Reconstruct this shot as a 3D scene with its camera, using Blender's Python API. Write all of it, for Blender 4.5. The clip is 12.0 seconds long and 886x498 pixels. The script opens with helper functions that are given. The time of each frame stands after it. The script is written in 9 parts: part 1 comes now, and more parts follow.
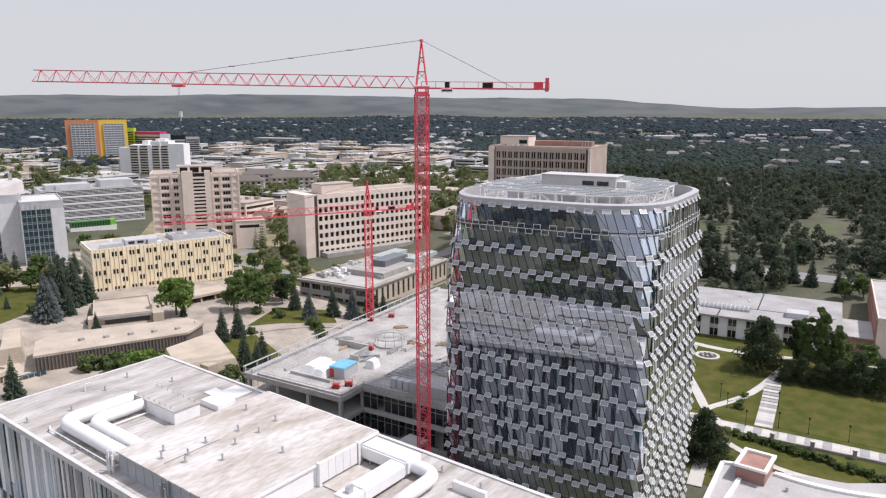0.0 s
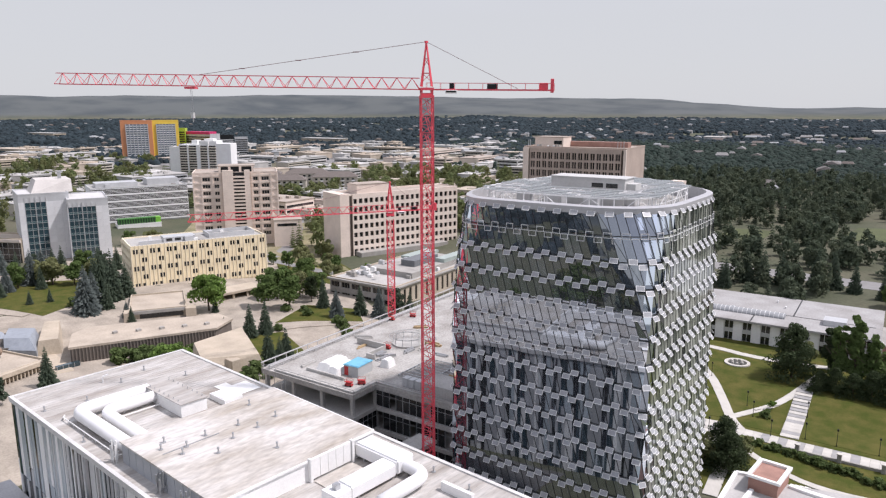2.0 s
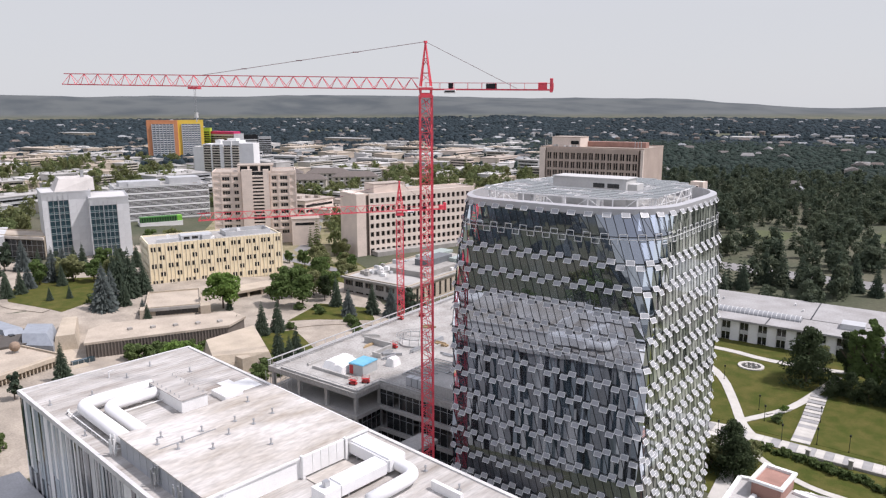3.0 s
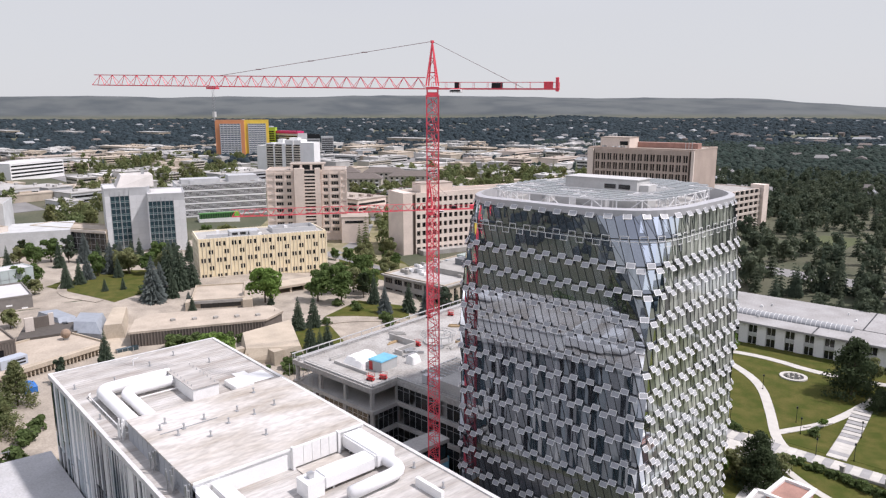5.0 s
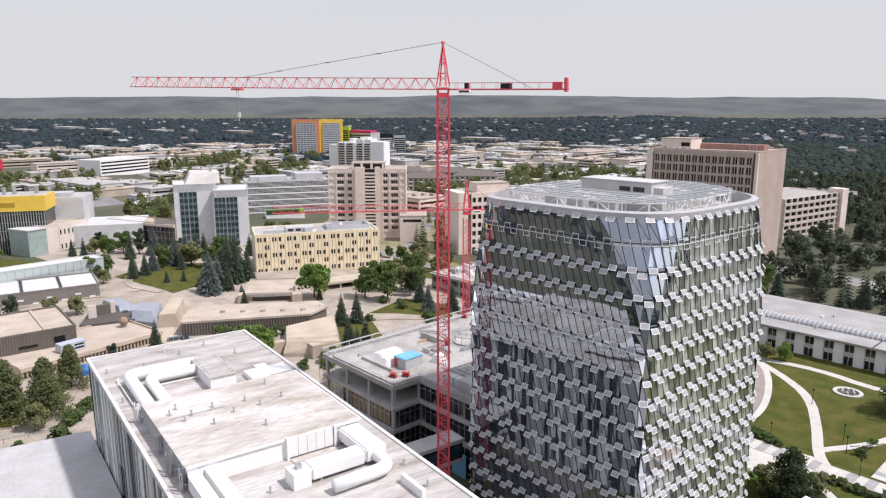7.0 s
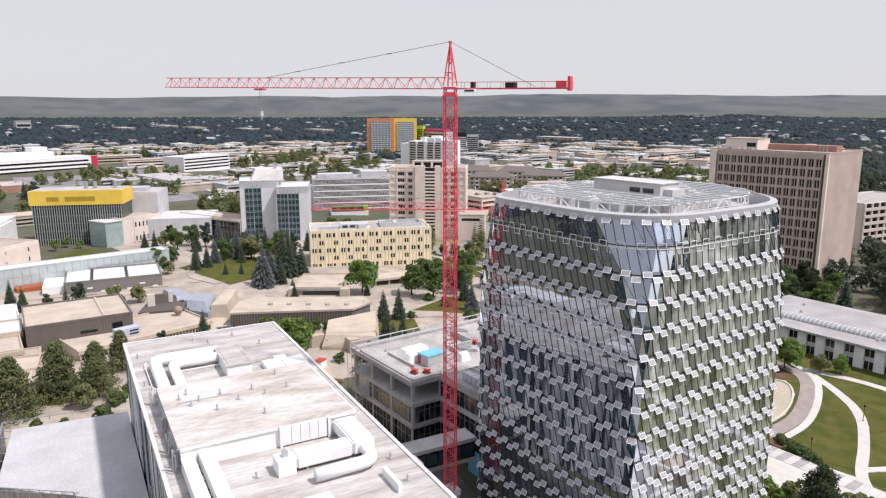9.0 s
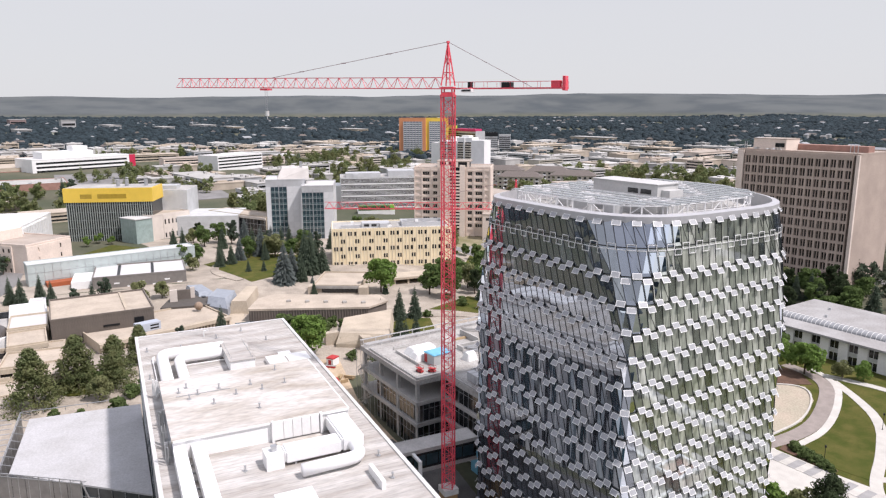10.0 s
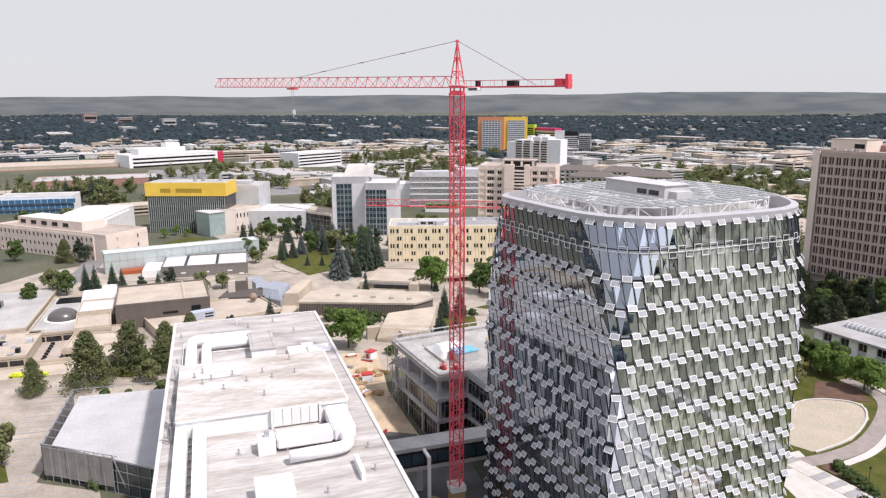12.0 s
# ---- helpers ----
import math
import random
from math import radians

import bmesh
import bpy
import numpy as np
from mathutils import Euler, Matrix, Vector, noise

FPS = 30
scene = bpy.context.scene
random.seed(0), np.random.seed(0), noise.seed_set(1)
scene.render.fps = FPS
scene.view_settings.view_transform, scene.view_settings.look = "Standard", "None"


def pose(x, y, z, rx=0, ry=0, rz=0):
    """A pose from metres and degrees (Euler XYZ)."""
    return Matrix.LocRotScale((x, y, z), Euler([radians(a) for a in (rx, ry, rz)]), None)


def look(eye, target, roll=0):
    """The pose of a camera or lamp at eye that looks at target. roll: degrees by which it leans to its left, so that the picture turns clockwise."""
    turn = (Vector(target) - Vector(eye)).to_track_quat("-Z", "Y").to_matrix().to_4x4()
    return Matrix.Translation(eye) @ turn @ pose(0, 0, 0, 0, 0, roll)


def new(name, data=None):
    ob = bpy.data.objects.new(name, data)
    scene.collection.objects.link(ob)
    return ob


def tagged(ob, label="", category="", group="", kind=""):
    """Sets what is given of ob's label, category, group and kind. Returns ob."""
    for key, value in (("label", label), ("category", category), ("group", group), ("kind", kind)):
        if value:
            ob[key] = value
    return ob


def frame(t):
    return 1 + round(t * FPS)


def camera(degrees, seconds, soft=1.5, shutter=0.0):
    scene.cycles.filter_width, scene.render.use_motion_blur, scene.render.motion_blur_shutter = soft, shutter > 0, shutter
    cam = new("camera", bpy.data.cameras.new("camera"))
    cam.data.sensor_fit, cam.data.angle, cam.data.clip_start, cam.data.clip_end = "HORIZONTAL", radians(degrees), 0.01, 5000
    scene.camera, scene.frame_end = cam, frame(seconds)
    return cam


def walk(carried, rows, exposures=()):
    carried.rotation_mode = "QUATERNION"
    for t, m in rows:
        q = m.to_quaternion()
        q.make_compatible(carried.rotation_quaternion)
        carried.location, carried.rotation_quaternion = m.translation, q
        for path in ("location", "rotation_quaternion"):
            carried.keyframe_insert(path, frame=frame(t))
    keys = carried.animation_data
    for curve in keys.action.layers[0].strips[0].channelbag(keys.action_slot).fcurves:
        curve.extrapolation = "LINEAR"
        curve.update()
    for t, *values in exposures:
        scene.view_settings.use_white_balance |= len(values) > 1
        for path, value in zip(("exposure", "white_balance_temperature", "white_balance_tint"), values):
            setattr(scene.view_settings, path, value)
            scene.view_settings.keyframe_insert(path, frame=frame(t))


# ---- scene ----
cam = camera(64.6, 12.0, 1.25)
METRES, EYE, TILT, LEAN, TURN = 69.0, 83.0, -0.95, -0.3, 37.1
ROWS = [
    (0.0, 0.0, 0.0, 0.0, -0.06, -10.39, 0.32),
    (0.5, 0.0255, -0.0004, 0.0011, 0.94, -10.38, 0.31),
    (1.0, 0.0525, -0.0006, 0.0016, 2.03, -10.37, 0.29),
    (1.5, 0.0811, -0.0005, 0.0017, 2.96, -10.36, 0.28),
    (2.0, 0.1112, 0.0002, 0.0017, 3.89, -10.35, 0.29),
    (2.5, 0.1427, 0.0012, 0.0014, 4.9, -10.34, 0.28),
    (3.0, 0.176, 0.0038, 0.0008, 5.9, -10.34, 0.28),
    (5.0, 0.3282, 0.02, -0.0021, 11.3, -10.3, 0.19),
    (5.5, 0.3696, 0.0269, -0.0015, 12.79, -10.29, 0.16),
    (6.0, 0.4122, 0.0353, -0.001, 14.43, -10.3, 0.13),
    (6.5, 0.4557, 0.045, -0.0006, 16.09, -10.3, 0.11),
    (7.0, 0.4998, 0.0566, -0.0006, 17.7, -10.31, 0.08),
    (9.0, 0.6829, 0.1151, -0.0005, 24.33, -10.38, -0.0),
    (9.5, 0.7287, 0.1331, -0.0001, 25.77, -10.4, -0.03),
    (10.0, 0.7745, 0.1524, 0.0003, 27.26, -10.42, -0.04),
    (10.5, 0.8198, 0.1731, 0.0003, 28.84, -10.45, -0.06),
    (11.0, 0.8644, 0.195, 0.0005, 30.64, -10.48, -0.08),
    (11.5, 0.9084, 0.2187, 0.0002, 32.53, -10.49, -0.12),
    (12.0, 0.9556, 0.246, -0.0006, 34.36, -10.51, -0.16),
]
walk(cam, [(t, pose(0, 0, EYE, TILT, LEAN, TURN) @ pose(METRES * x, METRES * y, METRES * z, 90 + pitch, roll, yaw)) for t, x, y, z, yaw, pitch, roll in ROWS],
     exposures=((0.0, 0.06, 6400, 18.5), (3.0, 0.08, 6400, 18.5), (6.0, 0.13, 6430, 18.5), (9.0, 0.17, 6470, 18.5), (12.0, 0.21, 6490, 18.5)))

# ---- light ----
SUN_AZ, SUN_EL = 38.0, 57.0          # degrees from +x towards +y, and above the horizon
sun_way = Vector((math.cos(radians(SUN_AZ)) * math.cos(radians(SUN_EL)), math.sin(radians(SUN_AZ)) * math.cos(radians(SUN_EL)), math.sin(radians(SUN_EL))))
lamp = bpy.data.lights.new("sun", "SUN")
lamp.energy, lamp.angle, lamp.color = 4.1, radians(3.0), (1.0, 0.97, 0.93)
new("sun", lamp).matrix_world = look(sun_way * 400, (0, 0, 0))


def make_world():
    world = bpy.data.worlds.new("world")
    scene.world = world
    world.use_nodes = True
    n, l = world.node_tree.nodes, world.node_tree.links
    n.clear()
    out, back = n.new("ShaderNodeOutputWorld"), n.new("ShaderNodeBackground")
    sky = n.new("ShaderNodeTexSky")
    sky.sky_type, sky.sun_disc = "NISHITA", False
    sky.sun_elevation, sky.sun_rotation = radians(SUN_EL), radians(90 - SUN_AZ)
    co = n.new("ShaderNodeTexCoord")
    # a high thin cloud cover with soft brighter and darker banks
    stretch = n.new("ShaderNodeMapping")
    stretch.inputs["Scale"].default_value = (1.0, 1.0, 2.6)
    big = n.new("ShaderNodeTexNoise")
    big.inputs["Scale"].default_value, big.inputs["Detail"].default_value, big.inputs["Roughness"].default_value = 2.3, 6, 0.55
    ramp = n.new("ShaderNodeValToRGB")
    ramp.color_ramp.elements[0].position, ramp.color_ramp.elements[0].color = 0.33, (5.4, 5.9, 6.9, 1)
    ramp.color_ramp.elements[1].position, ramp.color_ramp.elements[1].color = 0.68, (8.8, 9.2, 9.9, 1)
    # towards the horizon the cover evens out
    sep = n.new("ShaderNodeSeparateXYZ")
    low = n.new("ShaderNodeMapRange")
    low.inputs["From Min"].default_value, low.inputs["From Max"].default_value = 0.12, 0.42
    even = n.new("ShaderNodeMix")
    even.data_type = "RGBA"
    even.inputs["A"].default_value = (6.3, 6.65, 6.65, 1)
    mix = n.new("ShaderNodeMix")
    mix.data_type, mix.inputs["Factor"].default_value = "RGBA", 0.93
    l.new(co.outputs["Generated"], stretch.inputs["Vector"])
    l.new(stretch.outputs["Vector"], big.inputs["Vector"])
    l.new(big.outputs["Fac"], ramp.inputs["Fac"])
    l.new(co.outputs["Generated"], sep.inputs["Vector"])
    l.new(sep.outputs["Z"], low.inputs["Value"])
    l.new(low.outputs["Result"], even.inputs["Factor"])
    l.new(ramp.outputs["Color"], even.inputs["B"])
    l.new(sky.outputs["Color"], mix.inputs["A"])
    l.new(even.outputs["Result"], mix.inputs["B"])
    l.new(mix.outputs["Result"], back.inputs["Color"])
    back.inputs["Strength"].default_value = 0.1
    l.new(back.outputs["Background"], out.inputs["Surface"])


make_world()

# ---- materials ----
MATS = {}


def mat(name, color, rough=0.8, metal=0.0, vary=0.12, scale=1.5, fine=14.0, bump=0.0, second=None, amount=0.35, streak=(1, 1, 1), piece=0.0, spec=0.5, across=False):
    """A surface with colour, stains at a large scale, grain at a small one, and relief. second: a colour that the stains lean to. across: stains run on from piece to piece."""
    if name in MATS:
        return MATS[name]
    m = bpy.data.materials.new(name)
    MATS[name] = m
    m.use_nodes = True
    n, l = m.node_tree.nodes, m.node_tree.links
    b = n["Principled BSDF"]
    b.inputs["Roughness"].default_value, b.inputs["Metallic"].default_value = rough, metal
    b.inputs["Specular IOR Level"].default_value = spec
    m.diffuse_color = (*color, 1)
    co = n.new("ShaderNodeTexCoord")
    mp = n.new("ShaderNodeMapping")
    mp.inputs["Scale"].default_value = streak
    l.new(n.new("ShaderNodeNewGeometry").outputs["Position"] if across else co.outputs["Object"], mp.inputs["Vector"])
    a, f = n.new("ShaderNodeTexNoise"), n.new("ShaderNodeTexNoise")
    a.inputs["Scale"].default_value, a.inputs["Detail"].default_value = 1 / scale, 5
    f.inputs["Scale"].default_value, f.inputs["Detail"].default_value = fine / scale, 3
    for t in (a, f):
        l.new(mp.outputs["Vector"], t.inputs["Vector"])
    r = n.new("ShaderNodeMapRange")
    r.inputs["From Min"].default_value, r.inputs["From Max"].default_value = 0.35, 0.7
    l.new(a.outputs["Fac"], r.inputs["Value"])
    mix = n.new("ShaderNodeMix")
    mix.data_type = "RGBA"
    mix.inputs["A"].default_value = (*color, 1)
    mix.inputs["B"].default_value = (*(second or [c * (1 - amount) for c in color]), 1)
    k = n.new("ShaderNodeMath")
    k.operation = "MULTIPLY"
    k.inputs[1].default_value = min(1.0, vary * 5)
    l.new(r.outputs["Result"], k.inputs[0])
    l.new(k.outputs["Value"], mix.inputs["Factor"])
    hsv = n.new("ShaderNodeHueSaturation")
    g = n.new("ShaderNodeMapRange")
    g.inputs["From Min"].default_value, g.inputs["From Max"].default_value = 0.25, 0.75
    g.inputs["To Min"].default_value, g.inputs["To Max"].default_value = 1 - vary, 1 + vary
    l.new(f.outputs["Fac"], g.inputs["Value"])
    last = g.outputs["Result"]
    if piece:
        info = n.new("ShaderNodeObjectInfo")
        pr = n.new("ShaderNodeMapRange")
        pr.inputs["To Min"].default_value, pr.inputs["To Max"].default_value = 1 - piece, 1 + piece
        l.new(info.outputs["Random"], pr.inputs["Value"])
        mul = n.new("ShaderNodeMath")
        mul.operation = "MULTIPLY"
        l.new(last, mul.inputs[0])
        l.new(pr.outputs["Result"], mul.inputs[1])
        last = mul.outputs["Value"]
    l.new(last, hsv.inputs["Value"])
    l.new(mix.outputs["Result"], hsv.inputs["Color"])
    l.new(hsv.outputs["Color"], b.inputs["Base Color"])
    if bump:
        bp = n.new("ShaderNodeBump")
        bp.inputs["Strength"].default_value, bp.inputs["Distance"].default_value = 0.6, bump
        l.new(f.outputs["Fac"], bp.inputs["Height"])
        l.new(bp.outputs["Normal"], b.inputs["Normal"])
    return m


CONCRETE = mat("concrete", (0.36, 0.345, 0.32), 0.9, scale=4, vary=0.14, bump=0.02)
NEWCONC = mat("new_concrete", (0.46, 0.45, 0.43), 0.88, scale=5, vary=0.14, bump=0.02)
PAVING = mat("paving", (0.39, 0.34, 0.28), 0.9, scale=7, vary=0.2, bump=0.01)
TAN = mat("tan_concrete", (0.48, 0.41, 0.32), 0.9, scale=6, vary=0.12, bump=0.02)
TANROOF = mat("tan_gravel_roof", (0.46, 0.395, 0.32), 0.95, scale=7, vary=0.13, bump=0.02)
BROWN = mat("brown_ribbed_cladding", (0.15, 0.128, 0.11), 0.85, scale=3, vary=0.12)
GREYROOF = mat("grey_gravel_roof", (0.42, 0.41, 0.39), 0.95, scale=9, vary=0.16, bump=0.02)
WHITEROOF = mat("white_membrane_roof", (0.55, 0.545, 0.54), 0.8, scale=14, vary=0.06)
WHITE = mat("white_paint", (0.78, 0.78, 0.77), 0.55, scale=5, vary=0.05)
CREAM = mat("cream_precast", (0.84, 0.75, 0.56), 0.85, scale=5, vary=0.08)
PINK = mat("pinkish_precast", (0.74, 0.63, 0.55), 0.88, scale=8, vary=0.10)
PINKROOF = mat("pinkish_roof", (0.40, 0.34, 0.29), 0.95, scale=8, vary=0.13)
GREYMETAL = mat("grey_metal_panel", (0.54, 0.55, 0.56), 0.5, metal=0.3, scale=5, vary=0.08)
STEEL = mat("galvanised_steel", (0.50, 0.51, 0.52), 0.45, metal=0.7, scale=2, vary=0.10)
DARK = mat("dark_window_glass", (0.018, 0.02, 0.022), 0.12, scale=3, vary=0.2, spec=0.6)
BLUEGLASS = mat("bluish_window_glass", (0.03, 0.06, 0.075), 0.08, scale=3, vary=0.2, spec=0.8)
REDCRANE = mat("red_crane_paint", (0.80, 0.085, 0.12), 0.5, scale=3, vary=0.10)
RED = mat("red_paint", (0.45, 0.03, 0.03), 0.5, scale=2, vary=0.1)
YELLOW = mat("yellow_panel", (0.76, 0.52, 0.07), 0.5, scale=5, vary=0.06)
ORANGE = mat("orange_panel", (0.62, 0.26, 0.12), 0.6, scale=5, vary=0.06)
BLUE = mat("blue_tarpaulin", (0.16, 0.44, 0.60), 0.6, scale=2, vary=0.1)
WARMWHITE = mat("warm_white_stucco", (0.62, 0.56, 0.50), 0.85, scale=5, vary=0.08)
BRICK = mat("red_brown_brick", (0.36, 0.205, 0.165), 0.9, scale=3, vary=0.15, bump=0.02)
SAND = mat("sandy_soil", (0.54, 0.42, 0.29), 0.98, scale=5, vary=0.2, bump=0.05)
BARK = mat("bark", (0.10, 0.075, 0.055), 0.95, scale=0.8, vary=0.2)
ASPHALT = mat("asphalt", (0.10, 0.098, 0.096), 0.92, scale=6, vary=0.15, bump=0.01)
GRASS = mat("lawn", (0.054, 0.068, 0.012), 0.95, scale=4, vary=0.34, fine=22, bump=0.06, second=(0.102, 0.094, 0.026), spec=0.15)


def leaf(name, color, scale=2.0, second=None):
    """Leaves let part of the light through."""
    m = mat(name, color, 0.85, scale=scale, vary=0.28, second=second, spec=0.2)
    n, l = m.node_tree.nodes, m.node_tree.links
    t, mix = n.new("ShaderNodeBsdfTranslucent"), n.new("ShaderNodeMixShader")
    mix.inputs["Fac"].default_value = 0.42
    hsv = next(q for q in n if q.type == "HUE_SAT")
    l.new(hsv.outputs["Color"], t.inputs["Color"])
    l.new(n["Principled BSDF"].outputs["BSDF"], mix.inputs[1])
    l.new(t.outputs["BSDF"], mix.inputs[2])
    l.new(mix.outputs["Shader"], n["Material Output"].inputs["Surface"])
    return m


SPRUCE = leaf("spruce_needles", (0.098, 0.132, 0.090), 1.5)
BLUESPRUCE = leaf("blue_spruce_needles", (0.16, 0.19, 0.18), 1.5)
LEAF = leaf("dark_leaves", (0.132, 0.195, 0.064))
OLDFIR = leaf("old_conifer_needles", (0.14, 0.175, 0.076), 3, (0.19, 0.195, 0.088))
LEAFLIGHT = leaf("bright_green_leaves", (0.185, 0.29, 0.072))
FOREST = leaf("mixed_foliage", (0.205, 0.235, 0.108), 9, (0.235, 0.23, 0.11))
DARKLEAF = leaf("deep_green_leaves", (0.066, 0.092, 0.044))
HEDGE = leaf("hedge_leaves", (0.13, 0.18, 0.066), 1.5)

# ---- mesh helpers ----
def box(bm, x0, y0, z0, x1, y1, z1, turn=None):
    """An axis-aligned box, or one moved by a matrix."""
    v = [bm.verts.new((x, y, z)) for z in (z0, z1) for x, y in ((x0, y0), (x1, y0), (x1, y1), (x0, y1))]
    if turn:
        for p in v:
            p.co = turn @ p.co
    for q in ((3, 2, 1, 0), (4, 5, 6, 7), (0, 1, 5, 4), (1, 2, 6, 5), (2, 3, 7, 6), (3, 0, 4, 7)):
        bm.faces.new([v[i] for i in q])


def prism(bm, ring, z0, z1, top=None):
    """An upright prism over a ring of (x, y), anticlockwise; top: another ring for the upper end."""
    a = [bm.verts.new((x, y, z0)) for x, y in ring]
    b = [bm.verts.new((x, y, z1)) for x, y in (top or ring)]
    k = len(ring)
    bm.faces.new(list(reversed(a)))
    bm.faces.new(b)
    for i in range(k):
        bm.faces.new((a[i], a[(i + 1) % k], b[(i + 1) % k], b[i]))


def bar(bm, p, q, r, sides=4, r2=None):
    """A straight bar from p to q with radius r (r2 at the far end)."""
    p, q = Vector(p), Vector(q)
    d = (q - p).normalized()
    u = d.cross(Vector((0, 0, 1)))
    u = u.normalized() if u.length > 1e-3 else Vector((1, 0, 0))
    w = d.cross(u)
    ends = []
    for c, rr in ((p, r), (q, r if r2 is None else r2)):
        ends.append([bm.verts.new(c + (u * math.cos(math.tau * (i + 0.5) / sides) + w * math.sin(math.tau * (i + 0.5) / sides)) * rr) for i in range(sides)])
    for i in range(sides):
        bm.faces.new((ends[0][i], ends[0][(i + 1) % sides], ends[1][(i + 1) % sides], ends[1][i]))
    bm.faces.new(list(reversed(ends[0])))
    bm.faces.new(ends[1])


def mesh(name, bm, material, smooth=False):
    bmesh.ops.recalc_face_normals(bm, faces=bm.faces)
    me = bpy.data.meshes.new(name)
    bm.to_mesh(me)
    bm.free()
    me.materials.append(material)
    if smooth:
        me.polygons.foreach_set("use_smooth", [True] * len(me.polygons))
    return me


def part(name, bm, material, parent=None, label="", smooth=False):
    """One mesh object, under a thing or a part."""
    ob = new(name, mesh(name, bm, material, smooth))
    if parent:
        ob.parent = parent
    if label:
        ob["label"] = label
    return ob


def piece(name, me, parent, m=None):
    ob = new(name, me)
    ob.parent = parent
    if m:
        ob.matrix_basis = m
    return ob


def thing(name, label, category, at=None, group="", kind=""):
    """An Empty at a thing's base."""
    ob = tagged(new(name), label, category, group, kind)
    ob.empty_display_size = 0.5
    if at:
        ob.matrix_world = at
    return ob


def boxes(name, material, parent, *rows, label=""):
    bm = bmesh.new()
    for r in rows:
        box(bm, *r)
    return part(name, bm, material, parent, label)


def ease(a, b, v):
    v = min(1.0, max(0.0, (v - a) / (b - a)))
    return v * v * (3 - 2 * v)

# ---- ground ----
RIDGE = ((-40, 0.15), (8, 0.05), (15.4, -0.04), (17.3, 0.08), (19.3, 0.32), (25.5, 0.76), (38, 0.90), (48, 1.05), (60, 0.95), (72, 0.92), (85, 0.80), (104, 0.72), (140, 0.6), (320, 0.15))


def lift(x, y):
    """Height of the ground: the low quad, the campus plateau, the plain and the ridge behind it."""
    west = ease(60, 190, -x - 0.25 * (y - 110)) if y > 60 else ease(60, 190, -x + 12)
    z = 8.5 * west + 3.0 * ease(215, 270, -x) * ease(190, 150, y)
    z -= 4.5 * ease(190, 240, y) * ease(150, 210, -x) * ease(460, 380, -x)
    z = max(z, 6.0 * ease(150, 60, y) * ease(10, -40, x), 0.2 + 2.0 * ease(200, 226, y) + 4.0 * ease(285, 330, y))
    r = math.hypot(x, y)
    z += 8.0 * ease(420, 950, r) + 23 * ease(1200, 3000, r)
    az = math.degrees(math.atan2(-x, y))
    if r > 1500:
        az = az if az > -40 else az + 360
        for (a0, e0), (a1, e1) in zip(RIDGE, RIDGE[1:]):
            if a0 <= az <= a1:
                e = e0 + (e1 - e0) * ease(a0, a1, az)
                break
        crest = 83 + 3900 * math.tan(radians(e)) + 9 * noise.noise((x / 420, y / 420, 3)) + 4 * noise.noise((x / 130, y / 130, 8))
        s = ease(2900, 3900, r + 260 * noise.noise((x / 700, y / 700, 5)))
        z = z * (1 - s) + crest * s
        z -= 30 * ease(4000, 4900, r) * (1 if e > 0.1 else 0)
    return z


def ground_sheet():
    rings = [0, 15, 30]
    while rings[-1] < 290:
        rings.append(rings[-1] + 5)
    while rings[-1] < 450:
        rings.append(rings[-1] + 12)
    while rings[-1] < 4850:
        rings.append(rings[-1] * 1.035)
    count = 300
    verts, faces = [(0, 0, lift(0, 0))], []
    for r in rings[1:]:
        for i in range(count):
            a = math.tau * i / count
            x, y = r * math.cos(a), r * math.sin(a)
            verts.append((x, y, lift(x, y)))
    for i in range(count):
        faces.append((0, 1 + i, 1 + (i + 1) % count))
    for k in range(len(rings) - 2):
        for i in range(count):
            j = (i + 1) % count
            faces.append((1 + k * count + i, 1 + (k + 1) * count + i, 1 + (k + 1) * count + j, 1 + k * count + j))
    me = bpy.data.meshes.new("ground")
    me.from_pydata(verts, [], faces)
    me.materials.append(FIELD)
    me.polygons.foreach_set("use_smooth", [True] * len(me.polygons))
    return tagged(new("ground", me), "grassy ground with dry patches rising to a long grassy ridge", "ground", kind="structure")


FIELD = mat("rough_grass_ground", (0.066, 0.076, 0.046), 0.97, scale=45, vary=0.18, fine=30, second=(0.125, 0.115, 0.080), spec=0.3)


